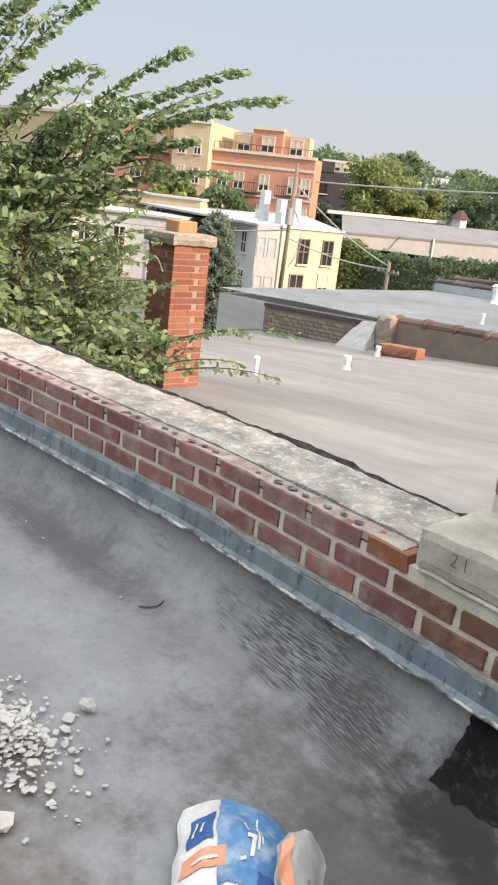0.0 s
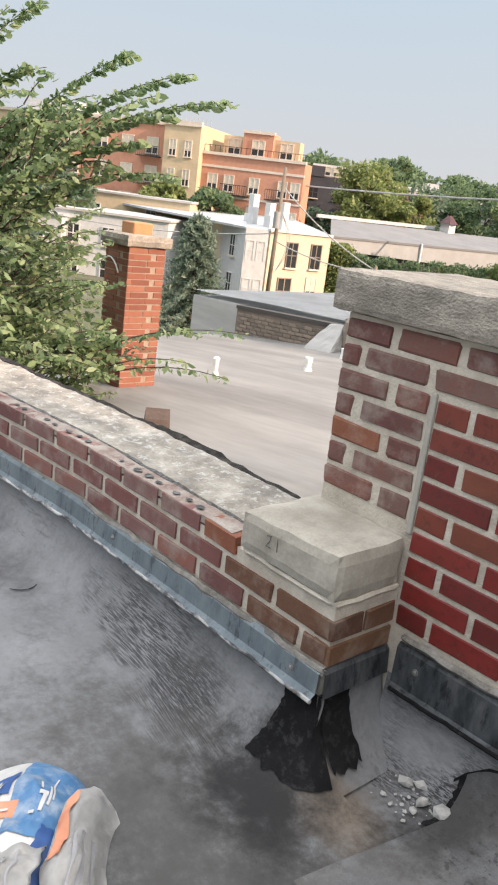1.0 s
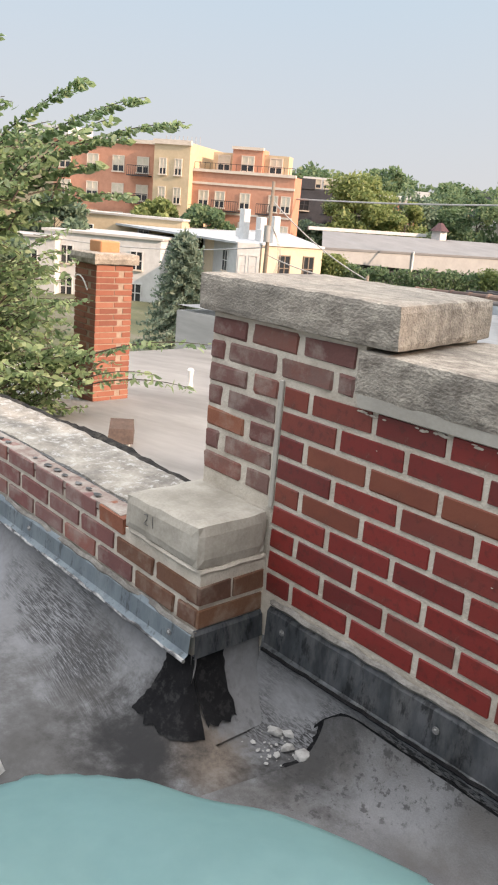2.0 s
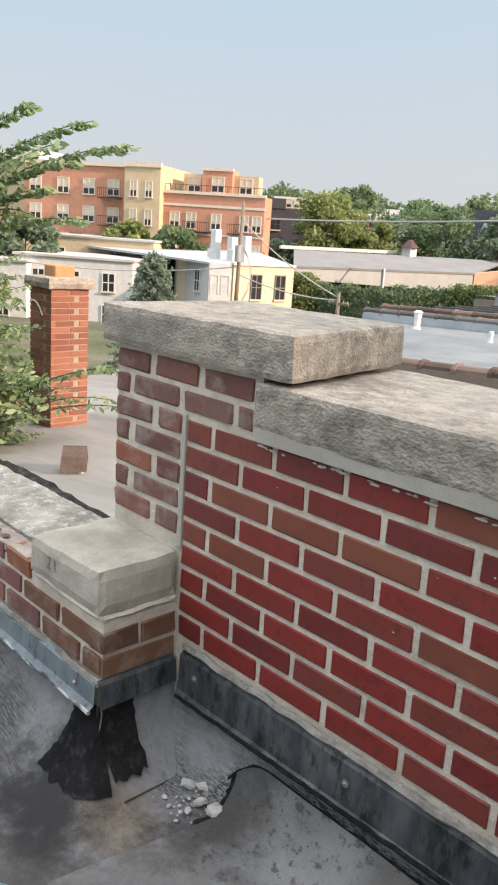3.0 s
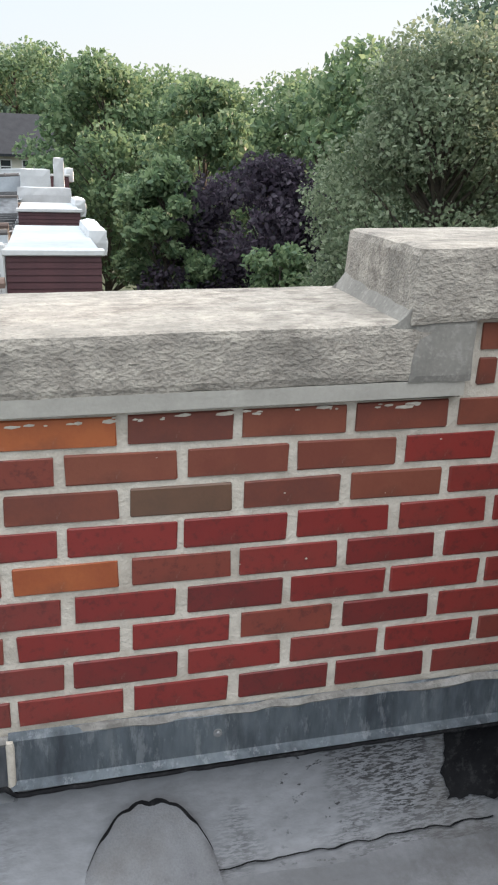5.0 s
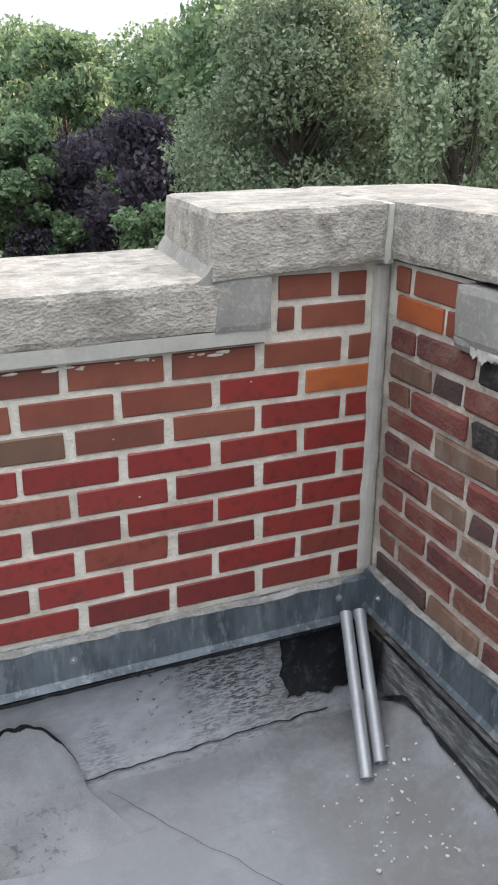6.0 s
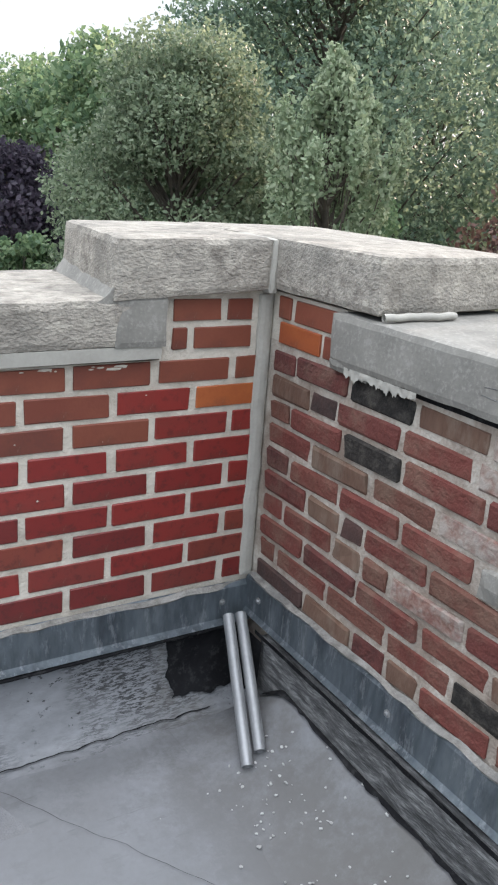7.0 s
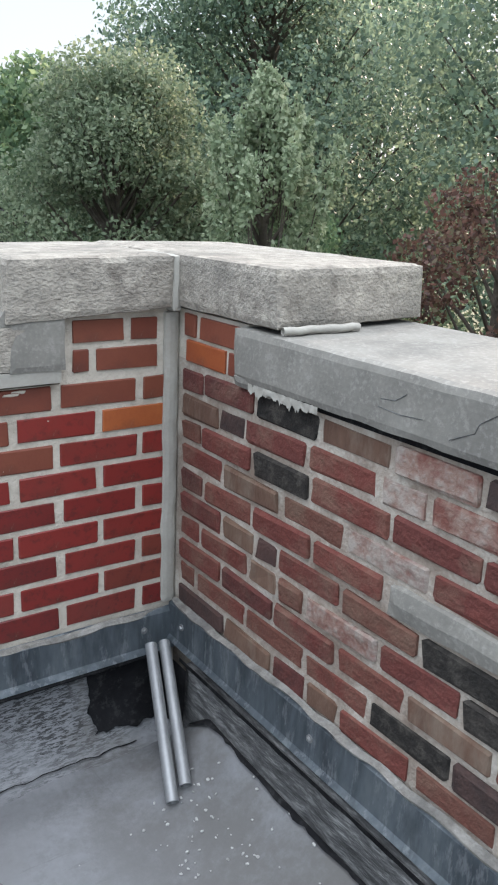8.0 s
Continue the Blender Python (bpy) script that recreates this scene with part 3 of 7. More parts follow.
# the two short courses under the raised corner coping
for i, edges in enumerate(([2.925, 3.075, 3.165], [2.925, 2.985, 3.165])):
    for a, b in zip(edges, edges[1:]):
        lay_brick(wall_a, ((a + b - 0.018) / 2 + 0.01, 0.0, 1.094 - 0.068 * i), 0, b - a - 0.018, 0.053, M_ROSE)
part("vertical_joint", box(-0.031, -0.015, -0.003, 0.01, 0.60, 0.965, 0.002), M_NEWMORTAR, wall_a, "smooth vertical mortar joint")
part("corner_joint", rough_block(bar(3.172, 3.211, -0.011, 0.01, 0.35, 1.135), step=0.015, rounding=0.004, wobble=0.004, seed=14), M_NEWMORTAR, wall_a, "thick smeared mortar in the inside corner")
part("bed_joint", hexa(bmesh.new(), [(0.262, -0.017, 0.960), (2.9, -0.017, 0.984), (2.9, 0.1, 0.984), (0.262, 0.1, 0.960), (0.255, -0.019, 0.992), (2.9, -0.019, 1.016), (2.9, 0.1, 1.016), (0.255, 0.1, 0.992)]), M_NEWMORTAR, wall_a, "mortar fillet under the coping")

splash = bmesh.new()
rq = random.Random(8)
for i in range(112):
    x = rq.uniform(0.25, 2.9)
    row = 1 if i < 95 else rq.choice((2, 3, 5, 7))
    z = row_z(row, x) + (0.021 if i < 95 else rq.uniform(-0.02, 0.02)) + rq.uniform(-0.004, 0.004)
    before = len(splash.verts)
    size = rq.uniform(0.002, 0.006) if i < 95 else rq.uniform(0.001, 0.0028)
    bmesh.ops.create_icosphere(splash, subdivisions=1, radius=size)
    splash.verts.ensure_lookup_table()
    wide = rq.uniform(1.0, 4.0 if i < 95 else 1.6)
    for v in splash.verts[before:]:
        v.co = Vector((x + v.co.x * wide, -0.0012 + v.co.y * 0.25, z + v.co.z * rq.uniform(0.5, 1.0)))
part("mortar_splash", splash, M_MORTAR, wall_a, "crusts of pale mortar left on the bricks", kind="stuff")

COPING = dict(category="coping stone", group="coping stones of the parapet")


def coping(corners, label, mat=M_STONE, seed=0, **kw):
    kw = {"step": 0.018, "rounding": 0.005, "wobble": 0.0016, **kw}
    return thing("coping_stone", rough_block(corners, seed=seed, **kw), mat, label, **COPING, smooth=False)


coping(bar(0.245, 1.535, -0.022, 0.50, 0.985, 1.098, 0.008), "weathered grey limestone coping on the brick parapet", seed=1)
coping(bar(1.565, 2.905, -0.022, 0.50, 0.994, 1.106, 0.022), "pitted grey limestone coping on the brick parapet", seed=2)
coping([(-0.375, -0.03, 1.109), (0.365, -0.02, 1.107), (0.275, 0.5, 1.107), (-0.375, 0.5, 1.109), (-0.378, -0.03, 1.215), (0.355, -0.02, 1.217), (0.262, 0.5, 1.217), (-0.378, 0.5, 1.215)], "raised rough limestone block on the coping", seed=3, wobble=0.003)
coping([(2.772, -0.03, 1.119), (3.19, -0.03, 1.143), (3.19, 0.47, 1.143), (2.82, 0.47, 1.119), (2.78, -0.03, 1.262), (3.19, -0.03, 1.270), (3.19, 0.47, 1.270), (2.832, 0.47, 1.262)], "raised limestone corner coping with mortar joint", seed=4)
coping([(3.195, -0.425, 1.145), (3.675, -0.37, 1.145), (3.675, 0.47, 1.145), (3.195, 0.47, 1.145), (3.195, -0.415, 1.272), (3.675, -0.36, 1.272), (3.675, 0.47, 1.272), (3.195, 0.47, 1.272)], "raised limestone corner coping beside dark trees", seed=5)
coping(bar(3.19, 3.675, -4.2, -0.274, 1.018, 1.136), "grey coping with smooth cement face on the old wall", M_CEMENT, seed=6)
part("coping_joint", rough_block(bar(1.533, 1.567, -0.0222, 0.49, 0.985, 1.1065), step=0.010, rounding=0.004, wobble=0.0055, seed=9), M_NEWMORTAR, wall_a)
part("coping_joint", rough_block(bar(2.78, 2.912, -0.0232, 0.02, 1.010, 1.134), step=0.015, rounding=0.003, wobble=0.004, seed=12), M_CEMENT, wall_a, "smeared mortar at the step of the coping")
part("coping_joint", rough_block(bar(3.18, 3.204, -0.033, 0.46, 1.135, 1.268), step=0.014, rounding=0.004, wobble=0.005, seed=11), M_NEWMORTAR, wall_a)
part("step_fillet", rough_block([(2.68, -0.0225, 1.10), (2.80, -0.0225, 1.105), (2.84, 0.45, 1.105), (2.72, 0.45, 1.10), (2.76, -0.0225, 1.125), (2.80, -0.0225, 1.185), (2.84, 0.45, 1.185), (2.80, 0.45, 1.125)], step=0.018, rounding=0.003, wobble=0.004, seed=17), M_CEMENT, wall_a, "smooth cement swept up the step of the coping")
peg = thing("drain_peg", tube(bmesh.new(), (1.572, -0.01, 0.972), (1.566, -0.066, 0.964), 0.0068, 0.0068, 12), M_CHIP, "white plastic weep tube stuck in the mortar under the coping", "weep tube")

# flashing along wall a, in lapped lengths with screws


def flashing(name, a, b, n, z_low, z_top, mat, parent, lip=0.012, kick=0.02, dz=(0, 0)):
    """A bent metal strip from a to b (plan points) that stands off along n."""
    a, b, n = Vector((*a, 0)), Vector((*b, 0)), Vector((*n, 0))
    prof = [(0.001, z_top + 0.012), (lip, z_top), (lip + 0.002, (z_low + z_top) / 2), (lip + 0.004, z_low + 0.012), (lip + kick, z_low), (lip + kick - 0.006, z_low - 0.002)]
    k = max(2, round((b - a).length / 0.05))

    def f(u, v):
        i = v * (len(prof) - 1)
        o, z = prof[round(i)]
        p = a.lerp(b, u)
        w = 0.003 * noise.noise(Vector((p.x * 6, p.y * 6, z * 10)))
        q = p + n * (o + w)
        return (q.x, q.y, z + dz[0] + (dz[1] - dz[0]) * u + w)

    bm = sheet(k, len(prof) - 1, f)
    bmesh.ops.solidify(bm, geom=bm.faces[:], thickness=0.002)
    bmesh.ops.recalc_face_normals(bm, faces=bm.faces[:])
    return part(name, bm, mat, parent)


def screw(parent, at, n):
    bm = bmesh.new()
    at, n = Vector(at), Vector(n)
    tube(bm, at, at + n * 0.003, 0.0095, 0.0095, 12)
    tube(bm, at + n * 0.003, at + n * 0.008, 0.0055, 0.004, 6)
    return part("screw", bm, M_STEEL, parent)


flash_a = base("flashing", (0, 0, 0), "galvanised counter flashing along the red brick parapet", "flashing", kind="structure")
flashing("strip", (0.02, 0), (2.03, 0), (0, -1), 0.205, 0.318, M_LEAD, flash_a, dz=(-0.015, 0.0))
flashing("strip", (2.02, 0), (3.2, 0), (0, -1), 0.226, 0.326, M_ZINC, flash_a, lip=0.014, dz=(0.004, -0.002))
part("lap_strip", rough_block(bar(2.014, 2.030, -0.026, -0.012, 0.222, 0.336), step=0.012, rounding=0.003, wobble=0.002, seed=22), M_MORTAR, flash_a, "pale smear of sealant over the lap")
# a black cord draws the shadow gap below the strip's lower edge
part("tar_line", swept(bmesh.new(), [Vector((0.03 + 0.02 * i, -0.030 - 0.003 * noise.noise(Vector((i * 0.4, 1, 0))), (0.190 + 0.0115 * 0.02 * i / 0.5 if i < 100 else 0.218) + 0.004 * noise.noise(Vector((i * 0.5, 5, 0))))) for i in range(158)], 0.0055, 6), M_TAR, flash_a, "black line drawn for the shadow gap under the flashing")
for x in (0.09, 0.62, 1.35, 2.43, 3.115):
    screw(flash_a, (x, -0.016, 0.287 if x > 2 else 0.265), (0, -1, 0))
part("sealant", rough_block(bar(0.02, 3.19, -0.016, 0.004, 0.318, 0.340), step=0.014, rounding=0.006, wobble=0.007, seed=21), M_BEAD, flash_a, "crumbly mortar bead along the flashing")

# base membrane that turns up the walls


def cove(x, v, y, toe, z_top, lift=0.0, seed=0, bend=0.0):
    """The turned-up membrane: v = 0 under the flashing, 1 at the toe, beyond that out over the deck."""
    k = min(v, 1.0)
    yy = y - 0.004 - toe * (1 - math.cos(k * 1.35)) * 1.15 - max(0.0, v - 1.0) * 0.3
    z = z_top * max(0.0, 1 - k) ** 1.25 + 0.006 * min(k, 1.0) - max(0.0, v - 1.0) * 0.045 * (lift == 0)
    w = 0.004 * noise.noise(Vector((x * 4, k * 3, seed)))
    return (x, yy + w - bend * max(0, -1.2 - x) - lift * 0.8, z + w + lift * 0.8)


def upstand(x0, x1, y, toe, z_top, parent, mat, seed=0, name="base_membrane", bend=0.0):
    return part(name, sheet(max(4, round(abs(x1 - x0) / 0.05)), 24, lambda u, v: cove(x0 + (x1 - x0) * u, v * 1.45, y, toe, z_top, 0.0, seed, bend)), mat, parent, smooth=True)


base_a = base("base_flashing", (0, 0, 0), "painted grey membrane turned up the foot of the red parapet", "membrane", kind="structure")
upstand(0.0, 3.2, 0.0, 0.075, 0.215, base_a, M_BASE, 1)

# ---- wall c: the old front parapet ----
wall_c = thing("wall_c", box(3.216, 3.66, -5.0, 0.0, -0.05, 1.02), M_OLDMORTAR, "old parapet of worn common brick with smeared mortar", "wall", kind="structure")
part("raised_core", box(3.217, 3.62, -0.30, 0.0, 1.02, 1.14), M_MORTAR, wall_c)
TONES = {"O": M_OLD, "K": M_BLACK_BRICK, "D": M_DARK_BRICK, "T": M_SMEAR_BRICK, "L": M_LIMED, "R": M_ROSE}
# each course from the lowest: distances of its joints from the corner, and the tone of each brick
COURSES_C = (
    ("DTOTOO", 0.025, 0.252, 0.446, 0.571, 0.677, 0.883, 1.085),
    ("OOOOKD", 0.025, 0.113, 0.338, 0.556, 0.760, 0.970, 1.175),
    ("OOOOTO", 0.025, 0.230, 0.442, 0.657, 0.850, 1.055, 1.26),
    ("OOTOLOK", 0.025, 0.127, 0.337, 0.452, 0.550, 0.774, 0.975, 1.18),
    ("OTDOOK", 0.025, 0.224, 0.361, 0.445, 0.656, 0.870, 1.075),
    ("OOOO", 0.025, 0.137, 0.347, 0.559, 0.775),
    ("OTOLO", 0.025, 0.219, 0.446, 0.656, 0.878, 1.085),
    ("OOKOOO", 0.025, 0.124, 0.336, 0.544, 0.772, 0.980, 1.185),
    ("TDOOLL", 0.025, 0.196, 0.304, 0.522, 0.734, 0.856, 1.06),
    ("OOKTLD", 0.025, 0.126, 0.342, 0.557, 0.760, 0.965, 1.17),
)
rc = random.Random(11)
for r, (tones, *joints) in enumerate(COURSES_C):
    z = 0.388 + 0.0648 * r
    joints, tones = list(joints), list(tones)
    if r == 5:
        joints.append(1.22)
        tones.append("")
    while joints[-1] < 2.6:
        joints.append(joints[-1] + rc.choice((0.205, 0.21, 0.21, 0.11)))
        tones.append(rc.choice("OOOOTLD"))
    for tone, a, b in zip(tones, joints, joints[1:]):
        if tone:
            lay_brick(wall_c, (3.21 + rc.uniform(-0.004, 0.003), -(a + b) / 2, z + rc.uniform(-0.002, 0.002)), -90, b - a - rc.uniform(0.012, 0.018), 0.051, TONES[tone], 1.0)
for (y, ln, z, m) in ((-0.058, 0.05, 1.105, M_ROSE), (-0.19, 0.17, 1.105, M_ROSE), (-0.13, 0.17, 1.043, M_ORANGE), (-0.26, 0.06, 1.043, M_ROSE)):
    lay_brick(wall_c, (3.21, y, z), -90, ln, 0.053, m, 0.0)
part("patch", rough_block([(3.203, -1.215, 0.685), (3.24, -1.215, 0.685), (3.24, -0.785, 0.675), (3.203, -0.785, 0.675), (3.203, -1.215, 0.745), (3.24, -1.215, 0.745), (3.24, -0.785, 0.742), (3.203, -0.785, 0.742)], step=0.025, rounding=0.006, wobble=0.0035, seed=31), M_CEMENT, wall_c, "bare mortar patch where bricks are missing")
# solid black strip paints the shade of the gap under the coping
part("coping_shadow_gap", box(3.215, 3.4, -4.2, -0.42, 1.005, 1.028), M_TAR, wall_c, "black strip standing in for the shade under the coping")
part("cement_skirt", rough_block([(3.196, -0.41, 1.0), (3.22, -0.41, 1.0), (3.22, -0.276, 1.004), (3.196, -0.276, 1.004), (3.19, -0.41, 1.035), (3.22, -0.41, 1.035), (3.22, -0.276, 1.035), (3.19, -0.276, 1.035)], step=0.02, rounding=0.004, wobble=0.006, seed=32), M_CEMENT, wall_c)
part("torn_caulk", sheet(60, 3, lambda u, v: (3.193 - 0.003 * noise.noise(Vector((u * 20, v, 0))), -0.335 - 0.235 * u, 1.022 - v * (0.012 + 0.014 * abs(noise.noise(Vector((u * 9, 0, 4)))) + 0.016 * abs(noise.noise(Vector((u * 34, 0, 4))))))), M_NEWMORTAR, wall_c, "torn strip of white caulk")
for run in (((-0.985, 1.105), (-0.955, 1.085), (-0.948, 1.068), (-0.90, 1.045)), ((-0.80, 1.098), (-0.775, 1.082), (-0.74, 1.078)), ((-0.84, 1.064), (-0.79, 1.060), (-0.735, 1.063))):
    part("coping_crack", swept(bmesh.new(), [Vector((3.1895, y, z)) for y, z in run], 0.0008, 5), M_BOARD, wall_c, "dark hairline crack")
bead = swept(bmesh.new(), [Vector((3.205 + 0.019 * i, -0.432 - 0.004 * math.sin(i), 1.147 + 0.001 * math.sin(i * 2.1))) for i in range(12)], 0.0085, 10)
thing("caulk_bead", bead, M_NEWMORTAR, "thick white bead of caulk where the coping steps", "caulk", smooth=True)
flash_c = base("flashing", (0, 0, 0), "galvanised counter flashing along the old brick parapet", "flashing", kind="structure")
flashing("strip", (3.21, -4.2), (3.21, -0.005), (-1, 0), 0.247, 0.346, M_ZINC, flash_c, lip=0.014, kick=0.014)
for y in (-0.08, -0.62, -1.2):
    screw(flash_c, (3.194, y, 0.305), (-1, 0, 0))
part("sealant", rough_block([(3.185, -4.2, 0.352), (3.214, -4.2, 0.352), (3.214, -0.01, 0.352), (3.185, -0.01, 0.352), (3.2, -4.2, 0.367), (3.214, -4.2, 0.367), (3.214, -0.01, 0.367), (3.2, -0.01, 0.367)], step=0.02, rounding=0.007, wobble=0.008, seed=41), M_BEAD, flash_c, "smooth white mortar bead along the flashing")


def cant_z(x, y):
    """The deck sweeps up to the board at the foot of wall c, higher towards the corner."""
    k = min(1.0, max(0.0, (x - 2.93) / 0.235))
    return (0.10 + 0.065 * math.exp(min(0.0, y) / 0.35)) * k ** 1.6 * min(1.0, max(0.0, (-y - 0.10) / 0.16))


thing("cant_strip", sheet(14, 80, lambda u, v: (2.90 + 0.272 * u, -4.2 + 4.08 * v, cant_z(2.90 + 0.272 * u, -4.2 + 4.08 * v) + 0.007 * min(1.0, u * 6) - 0.004 + 0.003 * noise.noise(Vector((u * 2, v * 40, 3))))), M_DECK, "grey coated deck swept up to the old wall", "membrane", kind="structure", smooth=True)
toe = thing("tar_seam", sheet(6, 200, lambda u, v: (lambda y, x: (x, y, cant_z(x, y) + 0.012))(-3.6 + 3.42 * v, 3.172 - (0.012 + 0.010 * noise.noise(Vector((v * 30, 0, 1))) + 0.008 * noise.noise(Vector((v * 110, 0, 1)))) * u)), M_TAR, "ragged black tar seam at the foot of the board", "tar seam", kind="structure", smooth=True)
# black sheet gives the gap between flashing and board its shade
part("upper_seam", sheet(160, 2, lambda u, v: (3.176, -3.6 + 3.5 * u, 0.232 - (0.012 + 0.004 * noise.noise(Vector((u * 60, 2, 0)))) * v)), M_TAR, toe, "black sheet painted as the shaded gap under the flashing")
board = thing("base_board", rough_block([(3.168, -4.2, 0.0), (3.21, -4.2, 0.0), (3.21, -0.12, 0.0), (3.168, -0.12, 0.0), (3.182, -4.2, 0.228), (3.21, -4.2, 0.228), (3.21, -0.12, 0.228), (3.182, -0.12, 0.228)], step=0.04, rounding=0.006, wobble=0.006, seed=42), M_BOARD, "tar-streaked wooden board along the foot of the old wall", "board", kind="structure")
def ragged(u, v, k, seed):
    return k * noise.noise(Vector((u * 5, v * 5, seed))) + 0.5 * k * noise.noise(Vector((u * 17, v * 17, seed)))


corner_tar = thing("tar_patch", sheet(20, 16, lambda u, v: cove(2.955 + 0.235 * u + (1 - u) * (0.02 * noise.noise(Vector((v * 4, 0, 2))) + 0.012 * noise.noise(Vector((v * 12, 0, 2)))), v * (0.78 + 0.06 * noise.noise(Vector((u * 3, 0, 4))) + 0.05 * noise.noise(Vector((u * 9, 0, 4)))), 0.0, 0.075, 0.215, 0.006, 1)), M_TAR, "glossy black tar patch behind the pipes in the corner", "tar patch", kind="structure", smooth=True)
part("side", sheet(8, 8, lambda u, v: (3.168 - 0.006 * v, -0.02 - 0.13 * u, 0.215 * (1 - v * (1 - 0.3 * u)) + 0.004)), M_TAR, corner_tar)
for i, (tx, ex, ey) in enumerate(((3.118, 3.008, -0.366), (3.158, 3.05, -0.354))):
    bm = bmesh.new()
    a, b = Vector((tx, -0.05, 0.262 - 0.004 * i)), Vector((ex, ey, 0.018 + cant_z(ex, ey)))
    tube(bm, a, b, 0.0155, 0.0155, 18, False)
    tube(bm, b, a, 0.0125, 0.0125, 18, False)
    q = (b - a).normalized()
    for p in (a, b):
        ring = []
        u = q.orthogonal().normalized()
        w = q.cross(u)
        for rr in (0.0125, 0.0155):
            ring.append([bm.verts.new(p + (u * math.cos(t) + w * math.sin(t)) * rr) for t in (math.pi * k / 9 for k in range(18))])
        for k in range(18):
            bm.faces.new((ring[0][k], ring[0][(k + 1) % 18], ring[1][(k + 1) % 18], ring[1][k]))
    thing("metal_pipe", bm, M_PIPE, "dull aluminium pipe leaning in the parapet corner", "pipe", "pipes in the corner", smooth=True)

# ---- wall b: the low parapet ----


def b_at(s, off=0.0):
    """Plan point s metres along wall b from its end, off metres behind its face, and the wall's turn in degrees."""
    t = max(0.0, s - 1.2)
    x, y = -0.022 - min(s, 1.2) - t * 0.9971, -0.24 - t * 0.076
    if s > 1.2:
        return x - 0.076 * off * 1.0, y + 0.9971 * off, 4.36
    return x, y + off, 0.0


def b_run(s0, s1, o0, o1, z0, z1, mat, name, parent, step=0.06, wob=0.0, seed=0, label=""):
    n = max(2, round((s1 - s0) / step))
    m = max(1, round((o1 - o0) / 0.03))
    bm = bmesh.new()
    rows = []
    for i in range(n + 1):
        s = s0 + (s1 - s0) * i / n
        ring = []
        pts = [(o0, z0)] + [(o0 + (o1 - o0) * j / m, z1) for j in range(m + 1)] + [(o1, z0)]
        for o, z in pts:
            x, y, _ = b_at(s, o)
            k = wob * noise.noise(Vector((x * 9, y * 16, seed))) + wob * 0.6 * noise.noise(Vector((x * 30, y * 40, seed)))
            ring.append(bm.verts.new((x, y, z + (k if z == z1 else 0))))
        rows.append(ring)
    for a, b in zip(rows, rows[1:]):
        for j in range(len(a) - 1):
            bm.faces.new((a[j], a[j + 1], b[j + 1], b[j]))
    bm.faces.new(rows[0][::-1])
    bm.faces.new(rows[-1])
    bmesh.ops.recalc_face_normals(bm, faces=bm.faces[:])
    if parent is None:
        return thing(name, bm, mat, label, "wall", kind="structure")
    return part(name, bm, mat, parent, label)


wall_b = b_run(0.0, 6.5, 0.008, 0.36, -0.05, 0.452, M_MORTAR, "wall_b", None, label="low parapet of red brick whose coping is gone")
for r in range(3):
    s = -S / 2 if r % 2 == 0 else 0.0
    while s < 5.4:
        a, b = max(s, 0.004), s + S - 0.021
        if r == 2 and a < 0.38:
            a = 0.372
        if b - a > 0.04 and b > (0.45 if r == 2 else 0.0):
            x, y, tz = b_at((a + b) / 2)
            m = M_TERRACOTTA if r == 2 and a < 0.5 else M_PIER if b < 0.45 else M_LOW
            lay_brick(wall_b, (x, y, 0.318 + 0.0685 * r), tz, b - a, 0.0515, m, 0.6)
        s += S
# pier end: two courses of headers
for r in range(2):
    for (y0, y1) in (((-0.236, -0.13), (-0.115, -0.008)) if r else ((-0.236, -0.008),)):
        lay_brick(wall_b, (-0.0145, (y0 + y1) / 2, 0.318 + 0.0685 * r), 90, y1 - y0, 0.054, M_PIER, 0.6)
holes = bmesh.new()
s = 2.5 * S + 0.005
while s < 5.0:
    for k in range(3):
        if random.random() < 0.25:
            continue
        size = random.uniform(0.6, 1.15)
        x, y, tz = b_at(s + 0.035 + 0.06 * k, 0.030 + 0.004 * (k % 2))
        c = [holes.verts.new((x + math.cos(t) * 0.017 * size * (1 + 0.25 * math.sin(3 * t + s * 9)), y + math.sin(t) * 0.012 * size, 0.4880)) for t in (2 * math.pi * i / 10 for i in range(10))]
        holes.faces.new(c)
    s += S
part("core_hole", holes, M_BOARD, wall_b, "dark core holes in the topmost bricks", kind="stuff")
b_run(0.40, 6.5, 0.006, 0.074, 0.46, 0.4825, M_SMEAR_TOP, "mortar_smear", wall_b, 0.015, 0.0035, 9, "mortar smeared over the topmost bricks")
b_run(0.40, 6.5, 0.085, 0.355, 0.44, 0.486, M_BED, "mortar_bed", wall_b, 0.02, 0.008, 3, "rough whitish bed of old mortar")
b_run(0.40, 6.5, 0.072, 0.088, 0.44, 0.4815, M_BOARD, "gap", wall_b, 0.05, 0.006, 6, "dark open joint along the bed")
b_run(0.40, 6.5, 0.355, 0.40, 0.38, 0.482, M_BLACK_BRICK, "back_edge", wall_b, 0.03, 0.014, 5, "dark broken back edge")
pier_cap = thing("pier_cap", rough_block([(-0.365, -0.255, 0.470), (-0.012, -0.255, 0.462), (-0.012, -0.002, 0.462), (-0.365, 0.05, 0.470), (-0.375, -0.255, 0.578), (-0.02, -0.255, 0.590), (-0.02, -0.002, 0.593), (-0.375, 0.05, 0.580)], step=0.03, rounding=0.008, wobble=0.004, seed=51), M_CAPSTONE, "smooth cement-coated stone cap on the low brick pier", "pier cap")
